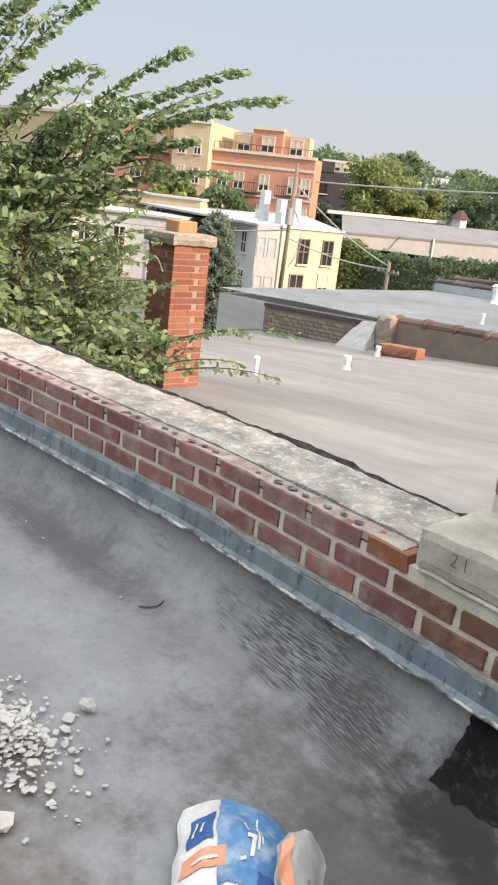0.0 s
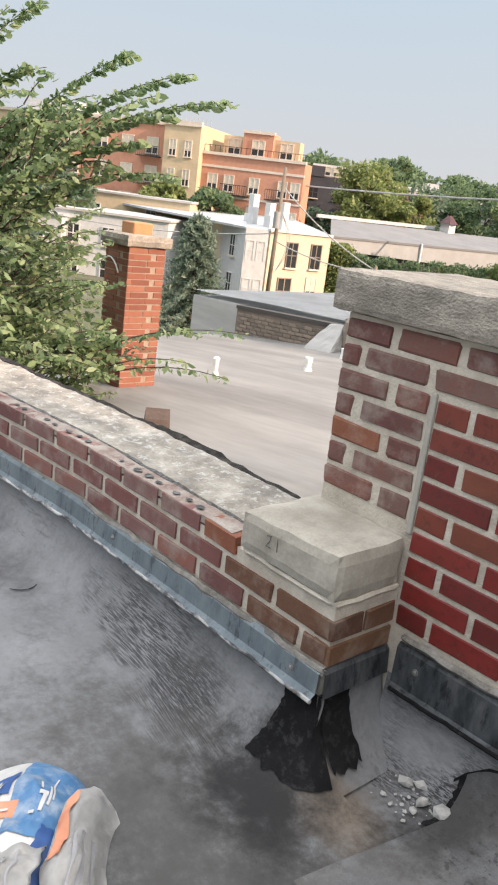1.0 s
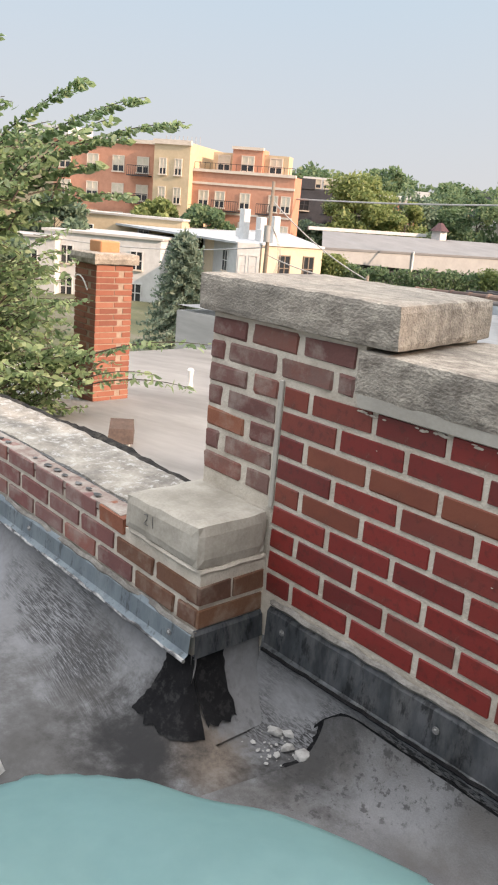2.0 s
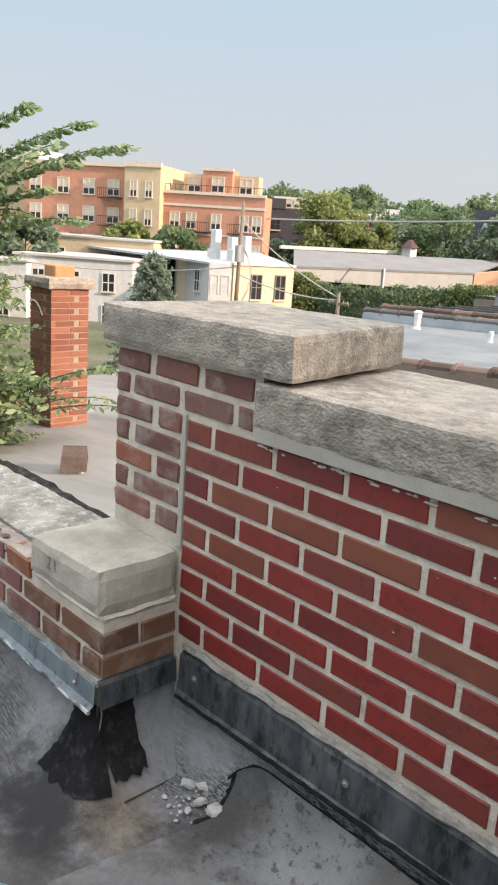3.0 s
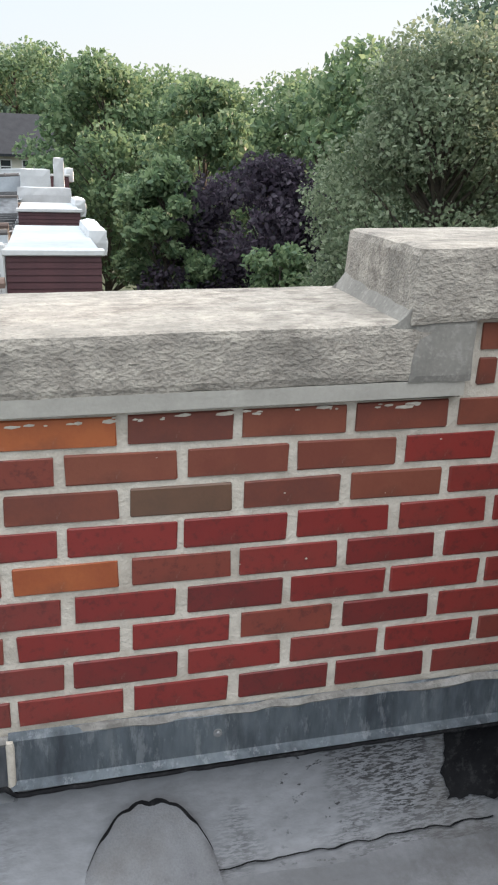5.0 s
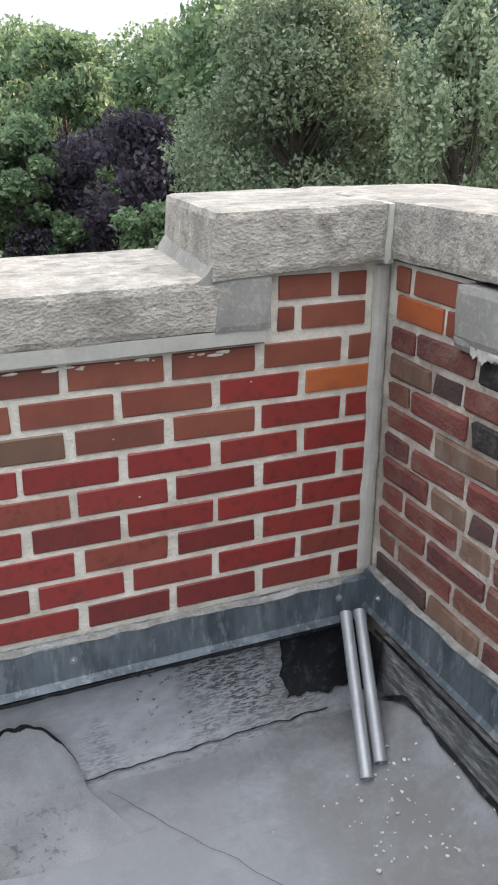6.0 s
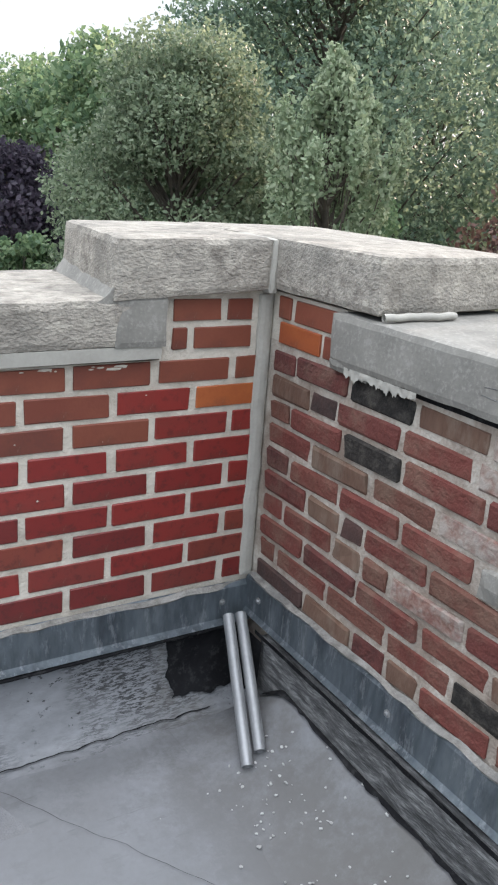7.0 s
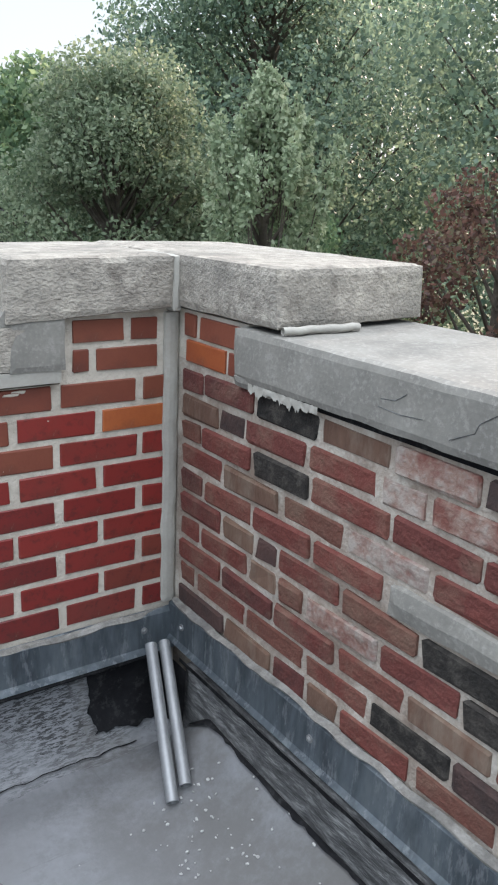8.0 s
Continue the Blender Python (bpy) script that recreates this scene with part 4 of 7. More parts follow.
part("mortar", rough_block([(-0.36, -0.244, 0.447), (-0.014, -0.244, 0.442), (-0.014, -0.006, 0.442), (-0.36, -0.006, 0.447), (-0.36, -0.25, 0.475), (-0.012, -0.25, 0.467), (-0.012, -0.004, 0.467), (-0.36, -0.004, 0.475)], step=0.025, rounding=0.006, wobble=0.006, seed=52), M_MORTAR, pier_cap)
for (x0, z0, x1, z1) in ((-0.262, 0.545, -0.247, 0.549), (-0.247, 0.548, -0.250, 0.532), (-0.250, 0.532, -0.262, 0.518), (-0.262, 0.518, -0.243, 0.517), (-0.222, 0.550, -0.220, 0.516)):
    part("scribble", tube(bmesh.new(), (x0, -0.2585, z0), (x1, -0.2585, z1), 0.0010, 0.0008, 5), M_BOARD, pier_cap, "dark scribbled stroke")
flash_b = base("flashing", (0, 0, 0), "blue-grey counter flashing along the low parapet", "flashing", kind="structure")
flashing("strip", b_at(6.5)[:2], b_at(1.2)[:2], (-0.076, -0.997), 0.205, 0.272, M_BLUE_ZINC, flash_b, lip=0.012)
flashing("strip", b_at(1.25)[:2], b_at(0.0)[:2], (0, -1), 0.205, 0.272, M_BLUE_ZINC, flash_b, lip=0.013)
flashing("strip", (-0.02, -0.25), (-0.02, -0.004), (1, 0), 0.21, 0.276, M_LEAD, flash_b, lip=0.012, kick=0.006)
for s in (0.09, 0.95, 2.2):
    x, y, _ = b_at(s, -0.018)
    screw(flash_b, (x, y, 0.245), (0, -1, 0))
part("sealant", rough_block([(-1.2, -0.256, 0.268), (-0.01, -0.256, 0.268), (-0.01, -0.236, 0.268), (-1.2, -0.236, 0.268), (-1.2, -0.25, 0.290), (-0.01, -0.25, 0.290), (-0.01, -0.236, 0.290), (-1.2, -0.236, 0.290)], step=0.02, rounding=0.005, wobble=0.007, seed=53), M_BEAD, flash_b)
for s0, s1 in ((0.0, 1.2), (1.2, 6.4)):
    line = []
    for i in range(int((s1 - s0) / 0.025) + 1):
        x, y, _ = b_at(s0 + 0.025 * i, -0.032)
        line.append(Vector((x, y + 0.004 * noise.noise(Vector((x * 9, 2, 0))), 0.202 + 0.004 * noise.noise(Vector((x * 14, 7, 0))))))
    part("mastic", swept(bmesh.new(), line, 0.006, 7), M_MASTIC, flash_b, "flaking black and white mastic under the flashing")
base_b = base("base_flashing", (0, 0, 0), "scuffed grey membrane turned up the low parapet", "membrane", kind="structure")
upstand(-6.0, -0.0, -0.24, 0.14, 0.21, base_b, M_DECK, 5, bend=0.076)
part("pier_foot", sheet(8, 12, lambda u, v: (-0.018 + 0.161 * (1 - math.cos(v * 1.35)), -0.25 + 0.25 * u, 0.21 * (1 - v) ** 1.25 + 0.004)), M_DECK, base_b, smooth=True)
def pier_tar(u, v):
    """Down the front of the pier to its toe, with a wavering outline."""
    side = (u - 0.5) * 2
    wide = 0.056 + 0.02 * v + 0.012 * noise.noise(Vector((v * 4, side > 0, 3))) + 0.008 * noise.noise(Vector((v * 17, side > 0, 3)))
    x = -0.064 + side * wide
    reach = 0.90 + 0.08 * noise.noise(Vector((u * 5, 1, 6)))
    return cove(x, reach * v, -0.24, 0.14, 0.21, 0.004, 5)


tar = thing("tar_patch", sheet(26, 36, pier_tar), M_TAR, "black tar smeared down under the pier", "tar patch", kind="structure", smooth=True)


def pier_corner(turn, v, lift):
    """The membrane where it turns round the outer corner of the pier; turn from 0 (front) to 1 (end)."""
    k, a = min(v, 1.0), radians(-90 + 90 * turn)
    r = 0.161 * (1 - math.cos(k * 1.35)) + lift * 0.8 + 0.3 * max(0.0, v - 1.0)
    z = 0.21 * (1 - k) ** 1.25 + 0.006 * k + lift * 0.8 - 0.045 * max(0.0, v - 1.0) * (lift == 0)
    w = 0.004 * noise.noise(Vector((-0.02 * 4, k * 3, 5)))
    return (-0.014 + r * math.cos(a), -0.246 + r * math.sin(a) + w, z + w)


part("corner_fold", sheet(10, 20, lambda u, v: pier_corner(u, v * 1.3, 0.0)), M_DECK, base_b, smooth=True)
part("corner", sheet(14, 24, lambda u, v: pier_corner(u * (1.0 - 0.25 * max(0.0, v - 0.45)), v * (0.90 + 0.08 * noise.noise(Vector((u * 4, 2, 2)))), 0.0045)), M_TAR, tar, smooth=True)
part("side", sheet(10, 24, lambda u, v0: (lambda v: (-0.009 + 0.161 * (1 - math.cos(v * 1.35)), -0.247 + (0.105 + 0.02 * noise.noise(Vector((v * 7, 2, 2)))) * u, 0.21 * (1 - v) ** 1.25 + 0.011))(v0 * (0.80 + 0.06 * noise.noise(Vector((u * 5, 1, 9)))))), M_TAR, tar, smooth=True)


# ---- loose things on the deck ----


def blob(bm, at, r, seed, flat=0.7, n=1):
    """A small chipped lump."""
    rr = random.Random(seed)
    res = bmesh.ops.create_icosphere(bm, subdivisions=n, radius=1.0)
    k = Vector((rr.uniform(0.7, 1.3), rr.uniform(0.7, 1.3), flat * rr.uniform(0.6, 1.2)))
    rot = Euler((rr.uniform(-0.4, 0.4), rr.uniform(-0.4, 0.4), rr.uniform(0, 6.3))).to_matrix()
    for v in res["verts"]:
        c = v.co * (1 + 0.5 * noise.noise(v.co * 2 + Vector((seed, 0, 0))))
        c = rot @ Vector((c.x * k.x, c.y * k.y, c.z * k.z)) * r
        v.co = Vector(at) + c
    return bm


rp = random.Random(5)
pile = bmesh.new()
for i in range(620):
    d, a = abs(rp.gauss(0, 0.11)), rp.uniform(0, 6.283)
    x, y = -0.82 + d * math.cos(a) * 1.25, -1.11 + d * math.sin(a) * 0.62
    r = rp.choice((0.004, 0.005, 0.006, 0.008, 0.010, 0.014)) * rp.uniform(0.8, 1.2)
    blob(pile, (x, y, 0.004 + 0.05 * math.exp(-(d / 0.11) ** 2) * rp.random() + r * 0.3), r, i, 0.28)
thing("rubble_pile", pile, M_CHIP, "small heap of white broken mortar chips on the deck", "rubble", kind="stuff")
for i, (x, y, r) in enumerate(((-0.82, -0.90, 0.028), (-0.56, -1.24, 0.026), (-0.63, -1.16, 0.012), (-0.68, -0.92, 0.010), (-0.50, -1.22, 0.008), (0.29, -0.095, 0.026), (0.20, -0.055, 0.026), (0.235, -0.10, 0.018), (0.17, -0.08, 0.022), (0.24, -0.14, 0.014))):
    thing("mortar_lump", blob(bmesh.new(), (x, y, r * 0.55 + 0.004), r, 60 + i, 0.6, 1), M_CHIP, "chipped lump of white mortar lying on the roof deck", "rubble", "mortar lumps on the deck")
crumbs = bmesh.new()
for i in range(260):
    if i < 120:
        x, y = 3.03 + rp.gauss(0, 0.07), -0.32 - abs(rp.gauss(0, 0.42))
    elif i < 180:
        x, y = 0.24 + rp.gauss(0, 0.09), -0.12 + rp.gauss(0, 0.05)
    else:
        x, y = rp.uniform(-2.5, 3.0), rp.uniform(-2.0, -0.3)
    blob(crumbs, (x, y, 0.006 + cant_z(x, y)), rp.uniform(0.002, 0.006) * (0.85 if i < 120 else 1), i + 900, 0.6)
thing("mortar_crumbs", crumbs, M_CHIP, "scattered pale mortar crumbs on the roof deck", "crumbs", kind="stuff")

# grey cap-sheet patch with a tarred, rounded edge, lapped up the wall


def patch_point(x, v, lift):
    """v runs from the upper edge (0) down the cove and out over the deck (1); both ends are rounded off."""
    left = max(0.0, 1 - (x - 0.30) / 0.10)
    right = max(0.0, 1 - (1.36 - x) / 0.32)
    top = 0.150 - 0.05 * left ** 2 - 0.145 * right ** 2
    if v < 0.4:
        q = v / 0.4
        z = top * (1 - q) ** 1.2
        y = -0.022 - 0.07 * max(0.0, q) ** 1.7 - 0.03 * (0.15 - top) / 0.15
    else:
        q = (v - 0.4) / 0.6
        z, y = 0.0, -0.092 - (0.62 - 0.20 * max(0, 1 - (x - 0.3) / 0.5)) * (1 - right) * q - 0.03 * (0.15 - top) / 0.15
    x2 = x - 0.12 * max(0, v - 0.4) * max(0, 1 - (x - 0.3) / 0.4) - 0.25 * max(0, v - 0.4) * right
    return (x2, y - lift * 0.4, z + lift + 0.003 * noise.noise(Vector((x * 5, v * 6, 2))))


patch = thing("cap_sheet_patch", sheet(44, 22, lambda u, v: patch_point(0.30 + 1.055 * u, v, 0.014)), M_GRANULE, "granulated grey cap sheet lapped up the parapet foot", "roofing sheet", kind="structure", smooth=True)
part("tar_edge", sheet(44, 5, lambda u, v: patch_point(0.272 + 1.08 * u, -0.02 + 0.055 * v + 0.04 * noise.noise(Vector((u * 22, v, 8))), 0.0115)), M_TAR, patch, "black tar along the upper edge of the sheet")
part("tar_edge", sheet(4, 26, lambda u, v: patch_point(0.285 + 0.018 * u + 0.010 * noise.noise(Vector((v * 12, u, 3))), -0.03 + 0.50 * v, 0.0105)), M_TAR, patch)



def tongue(u, v, lift):
    """A narrow end of sheet that laps up the cove: u across it, v from its rounded top down to the deck."""
    e = min(1.0, abs(2 * u - 1))
    top = 0.142 * (1 - e ** 2.4)
    q, far = min(1.0, max(0.0, v) / 0.45), max(0.0, (v - 0.45) / 0.55)
    x = 2.285 + (u - 0.5) * (0.27 + 0.20 * far)
    y = -0.022 - 0.07 * q ** 1.7 - 0.03 * (0.142 - top) / 0.142 - 0.20 * far
    return (x, y - lift * 0.4, top * (1 - q) ** 1.2 + lift * (1 - 1.2 * far) + 0.003 * noise.noise(Vector((x * 7, v * 6, 5))))


end_sheet = thing("cap_sheet_patch", sheet(26, 22, lambda u, v: tongue(u, v, 0.013)), M_GRANULE, "rounded end of grey cap sheet lapped up the parapet foot", "roofing sheet", kind="structure", smooth=True)
part("tar_edge", sheet(40, 3, lambda u, v: tongue(-0.02 + 1.04 * u, 0.05 * v + 0.03 * noise.noise(Vector((u * 13, v, 6))), 0.0165 - 0.006 * v)), M_TAR, end_sheet, "black tar along its edge")


def crack(name, pts, width, label):
    """A thin ragged ribbon of tar along plan points."""
    bm = bmesh.new()
    last = None
    for i, (x, y) in enumerate(pts):
        j = min(i + 1, len(pts) - 1)
        k = max(i - 1, 0)
        d = Vector((pts[j][0] - pts[k][0], pts[j][1] - pts[k][1], 0)).normalized()
        nrm = Vector((-d.y, d.x, 0)) * width * (0.5 + 0.5 * abs(noise.noise(Vector((i * 0.9, width * 50, 0)))))
        p = Vector((x, y, deck((x - FLOOR_X0) / (3.3 - FLOOR_X0), (y - FLOOR_Y0) / (0.3 - FLOOR_Y0))[2] + (0.011 if name == "membrane_lap" else 0.005)))
        pair = (bm.verts.new(p - nrm), bm.verts.new(p + nrm))
        if last:
            bm.faces.new((last[0], last[1], pair[1], pair[0]))
        last = pair
    return thing(name, bm, M_TAR, label, "crack", kind="structure")


def wander(x0, y0, x1, y1, n, amp, seed):
    return [(x0 + (x1 - x0) * i / n + amp * noise.noise(Vector((i * 0.35, seed, 0))), y0 + (y1 - y0) * i / n + amp * noise.noise(Vector((i * 0.35, seed, 9)))) for i in range(n + 1)]


crack("deck_crack", [(-1.42 + 0.24 * math.sin(a * 0.5) , -0.33 - 0.10 * (1 - math.cos(a * 0.55))) for a in (i * 0.22 for i in range(20))], 0.0045, "curling dark wrinkle in the roof coating")
crack("deck_crack", wander(2.46, -0.14, 2.80, -0.62, 22, 0.012, 5), 0.0008, "hairline crack in the roof coating")

crack("membrane_lap", wander(2.42, -0.095, 3.06, -0.082, 40, 0.014, 12), 0.0035, "ragged dark lap edge of the base membrane")
crack("membrane_lap", wander(0.40, -0.72, 0.385, -0.13, 20, 0.012, 14), 0.0022, "dark edge of the cap sheet")
# half-empty mortar sack that lies slumped on the deck
SACK_AT = Matrix(((0.67, -0.742, 0, -0.238), (0.742, 0.67, 0, -1.032), (0, 0, 1, 0), (0, 0, 0, 1)))


def sack_top(u, v, lift=0.0):
    """u across the sack, v from its torn mouth (0) to its sewn end (1)."""
    lo, hi = Vector((-0.005 + 0.245 * u, -0.26 + 0.05 * u, 0)), Vector((-0.005 + 0.228 * u, 0.20 + 0.17 * u - 0.21 * u * u, 0))
    p = lo.lerp(hi, v)
    bow = max(0.0, math.sin(math.pi * min(1, max(0, u)))) ** 0.55
    fall = min(1.0, (1.02 - v) * 2.6) ** 0.7 if v < 1.02 else 0.0
    crease = 0.016 * noise.noise(Vector((u * 4, v * 5, 1))) + 0.008 * noise.noise(Vector((u * 11, v * 12, 2)))
    p.z = 0.012 + (0.088 + crease) * bow * fall + lift
    p.x += 0.012 * noise.noise(Vector((v * 6, 3, u * 2))) + 0.10 * max(0, v - 0.15) * (1 - v) * (u - 0.3)
    return SACK_AT @ p


def sack_patch(u0, u1, v0, v1, lift, nu=12, nv=14, ragged_edge=0.0):
    return sheet(nu, nv, lambda u, v: sack_top(u0 + (u1 - u0) * u + ragged_edge * noise.noise(Vector((v * 7, u * 2, 4))), v0 + (v1 - v0) * v + ragged_edge * noise.noise(Vector((u * 7, v * 2, 5))), lift))


def sack_fold(u, v):
    """The mouth of the sack, folded back over itself."""
    x, y = 0.03 + 0.155 * u, -0.27 + 0.20 * v * (1 - 0.25 * (1 - u))
    z = 0.10 + 0.035 * math.sin(math.pi * min(1, v * 1.05)) + 0.014 * noise.noise(Vector((u * 5, v * 5, 7))) - 0.05 * (v > 0.97)
    return SACK_AT @ Vector((x + 0.012 * noise.noise(Vector((v * 6, 1, 1))), y, z))


def sack_flap(u, v):
    """The torn white side that hangs from the shoulder of the sack out to the deck."""
    y = -0.26 + (0.30 + 0.05 * v) * u
    x = 0.19 + (0.118 + 0.015 * math.sin(u * 6)) * v + 0.010 * noise.noise(Vector((u * 6, v * 5, 9)))
    z = 0.098 + 0.045 * v * (1 - v) * 4 * (0.6 + 0.4 * u) - 0.085 * v * v + 0.016 * noise.noise(Vector((u * 6, v * 4, 3))) + 0.008 * noise.noise(Vector((u * 14, v * 11, 3)))
    return SACK_AT @ Vector((x, y, max(0.008, z)))


sack = thing("mortar_sack", sack_patch(0, 1, 0, 1, 0, 40, 48), M_SACK, "crumpled blue and white paper sack of mortar, torn open", "sack", smooth=True)
part("blue_print", sack_patch(0.33, 0.985, 0.36, 0.985, 0.0025, 24, 22, 0.012), M_SACK_BLUE, sack, "scuffed blue printed field", smooth=True)
part("navy_print", sack_patch(0.66, 0.93, 0.10, 0.46, 0.0035, 10, 12, 0.02), M_SACK_NAVY, sack, "dark blue fold of the print", smooth=True)
part("navy_print", sack_patch(0.10, 0.30, 0.62, 0.83, 0.003, 8, 10), M_SACK_NAVY, sack, "small navy label panel", smooth=True)
part("orange_print", sack_patch(0.07, 0.40, 0.48, 0.58, 0.003, 8, 6), M_SACK_ORANGE, sack, "faded red-orange band", smooth=True)
for (a, b, c, d) in ((0.60, 0.635, 0.52, 0.60), (0.65, 0.67, 0.56, 0.70), (0.56, 0.64, 0.60, 0.625), (0.56, 0.58, 0.64, 0.72), (0.68, 0.695, 0.60, 0.82), (0.52, 0.57, 0.50, 0.52), (0.14, 0.16, 0.66, 0.79), (0.20, 0.22, 0.68, 0.77), (0.14, 0.34, 0.52, 0.535)):
    part("print_mark", sack_patch(a, b, c, d, 0.0055, 3, 6), M_SACK, sack, "pale print worn to strokes", smooth=True)
fold_bm = sheet(20, 22, sack_fold)
bmesh.ops.solidify(fold_bm, geom=fold_bm.faces[:], thickness=0.003)
part("folded_mouth", fold_bm, M_SACK, sack, "white paper mouth folded back", smooth=True)
for k in range(4):
    part("print_bar", sheet(2, 8, lambda u, v: sack_fold(0.30 + 0.13 * k + 0.035 * u, 0.30 + (0.38 + 0.08 * (k % 2)) * v) + Vector((0, 0, 0.004))), M_INK, sack, smooth=True)
flap_bm = sheet(22, 10, sack_flap)
bmesh.ops.solidify(flap_bm, geom=flap_bm.faces[:], thickness=0.002)
part("torn_flap", flap_bm, M_SACK, sack, "torn white paper side", smooth=True)
part("orange_print", sheet(12, 4, lambda u, v: sack_flap(0.45 + 0.5 * u, 0.06 + 0.2 * v) + Vector((0.002, -0.002, 0.005))), M_SACK_ORANGE, sack, smooth=True)
for k in range(3):
    part("print_bar", sheet(8, 2, lambda u, v: sack_flap(0.15 + 0.5 * u, 0.40 + 0.15 * k + 0.05 * v) + Vector((0.003, -0.003, 0.005))), M_INK, sack, smooth=True)

# teal tarpaulin over a low stack


def tarp(u, v):
    x, y = -0.46 + 0.92 * u, -0.36 + 0.72 * v
    d = max(abs(x) / 0.42, abs(y) / 0.32)
    edge = (abs(x) / 0.43) ** 3.2 + (abs(y) / 0.33) ** 3.2
    z = 0.588 + 0.035 * noise.noise(Vector((x * 2.2, y * 2.2, 3))) - 0.05 * min(1.0, edge)
    if edge > 1:
        z -= 0.62 * min(1.0, (edge - 1) / 0.75) ** 0.8
    z += 0.012 * noise.noise(Vector((x * 7, y * 7, 1)))
    return Vector((x, y, max(0.012, z)))


TARP_AT = pose(1.0, -1.07, 0.03, 0, 0, 27)
tarp_bm = sheet(60, 50, lambda u, v: TARP_AT @ tarp(u, v))
bmesh.ops.solidify(tarp_bm, geom=tarp_bm.faces[:], thickness=0.002)
stack = thing("tarpaulin", tarp_bm, M_TEAL, "low stack of material covered with a smooth teal tarpaulin", "tarpaulin", smooth=True)


# ---- ground and neighbouring roofs ----
M_GROUND = material("yard_grass_and_paving", [(0.04, 0.05, 0.025), (0.08, 0.09, 0.045), (0.14, 0.13, 0.11)], 0.15, 0.95, 0.2, 3)
M_ROOF_GREY = material("silvered_flat_roof", [(0.38, 0.372, 0.358), (0.46, 0.45, 0.435), (0.54, 0.53, 0.51)], 1.1, 0.75, 0.3, 12, dirt=(0.26, 0.25, 0.235), dirt_amount=0.5, dirt_scale=0.9, stretch=(0.16, 1.0, 1))
M_ROOF_BLUE = material("aluminium_coated_roof", [(0.29, 0.325, 0.35), (0.37, 0.41, 0.435), (0.45, 0.485, 0.505)], 0.7, 0.65, 0.3, 10, dirt=(0.28, 0.30, 0.32), dirt_amount=0.6, dirt_scale=0.8)
M_ROOF_PATCHY = material("patched_tar_roof", [(0.12, 0.12, 0.125), (0.27, 0.28, 0.29), (0.50, 0.52, 0.54)], 1.1, 0.8, 0.5, 14, stretch=(0.5, 1.6, 1))
M_TERRA = material("terracotta_coping_tile", [(0.055, 0.033, 0.027), (0.11, 0.066, 0.05), (0.19, 0.125, 0.098)], 3, 0.75, 0.4, 25, per_piece=0.6)
M_TERRA_DARK = material("dark_coping_tile", [(0.05, 0.045, 0.042), (0.09, 0.08, 0.075), (0.13, 0.12, 0.115)], 3, 0.7, 0.4, 25, per_piece=0.6)
M_CREAM_BRICK = material("buff_common_brick", [(0.24, 0.20, 0.165), (0.32, 0.27, 0.22), (0.38, 0.33, 0.28)], 6, 0.9, 0.5, 30, per_piece=0.5)
M_SMOKE_BRICK = material("weathered_party_brick", [(0.16, 0.13, 0.11), (0.24, 0.19, 0.15), (0.30, 0.23, 0.18)], 5, 0.9, 0.5, 30, per_piece=0.5)
M_CHIMNEY = material("orange_red_chimney_brick", [(0.187, 0.065, 0.044), (0.255, 0.090, 0.057), (0.306, 0.129, 0.084)], 12, 0.85, 0.4, 90, per_piece=0.6)
M_PVC = material("white_vent_pipe", [(0.70, 0.70, 0.68), (0.80, 0.80, 0.78)], 9, 0.5, 0.1, 60)
M_MAROON = material("maroon_siding", [(0.055, 0.018, 0.022), (0.085, 0.028, 0.032)], 3, 0.6, 0.3, 20)
M_WHITE = material("white_painted_masonry", [(0.516, 0.525, 0.525), (0.619, 0.628, 0.628)], 2, 0.8, 0.3, 20, dirt=(0.45, 0.45, 0.45), dirt_amount=0.5, dirt_scale=1.5)
thing("ground", box(-900, 900, -900, 900, -8.0, -7.0), M_GROUND, "yards, alley and street far below the roofs", "ground", kind="structure")


def tilted(x0, x1, y0, y1, z_at, depth):
    return hexa(bmesh.new(), [(x0, y0, z_at(x0) - depth), (x1, y0, z_at(x1) - depth), (x1, y1, z_at(x1) - depth), (x0, y1, z_at(x0) - depth), (x0, y0, z_at(x0)), (x1, y0, z_at(x1)), (x1, y1, z_at(x1)), (x0, y1, z_at(x0))])


TILE = None


def coping_tiles(parent, x0, x1, y, z_at, mat, pitch=0.61, half=0.12):
    """Half-round coping tiles with a collar at each joint, one object each on a shared mesh."""
    bm = bmesh.new()
    prof = [(-half, -0.05), (-half * 0.95, 0.01), (-half * 0.55, 0.055), (0, 0.07), (half * 0.55, 0.055), (half * 0.95, 0.01), (half, -0.05)]
    rows = []
    for x, k in ((0, 1.3), (0.07, 1.3), (0.075, 1.0), (pitch + 0.01, 1.0)):
        rows.append([bm.verts.new((x, a * k, b * k if b > 0 else b)) for a, b in prof])
    for a, b in zip(rows, rows[1:]):
        for j in range(len(prof) - 1):
            bm.faces.new((a[j], b[j], b[j + 1], a[j + 1]))
    bm.faces.new(rows[0])
    bm.faces.new(rows[-1][::-1])
    bmesh.ops.recalc_face_normals(bm, faces=bm.faces[:])
    me = link_mesh("coping_tile", bm, mat)
    x = x0
    while x < x1 - 0.1:
        ob = new("coping_tile", me)
        ob.parent = parent
        ob.matrix_basis = pose(x, y + random.uniform(-0.012, 0.012), z_at(x) + random.uniform(-0.008, 0.008), random.uniform(-2, 2), -math.degrees(math.atan(z_at(1) - z_at(0))), random.uniform(-0.8, 0.8))
        x += pitch


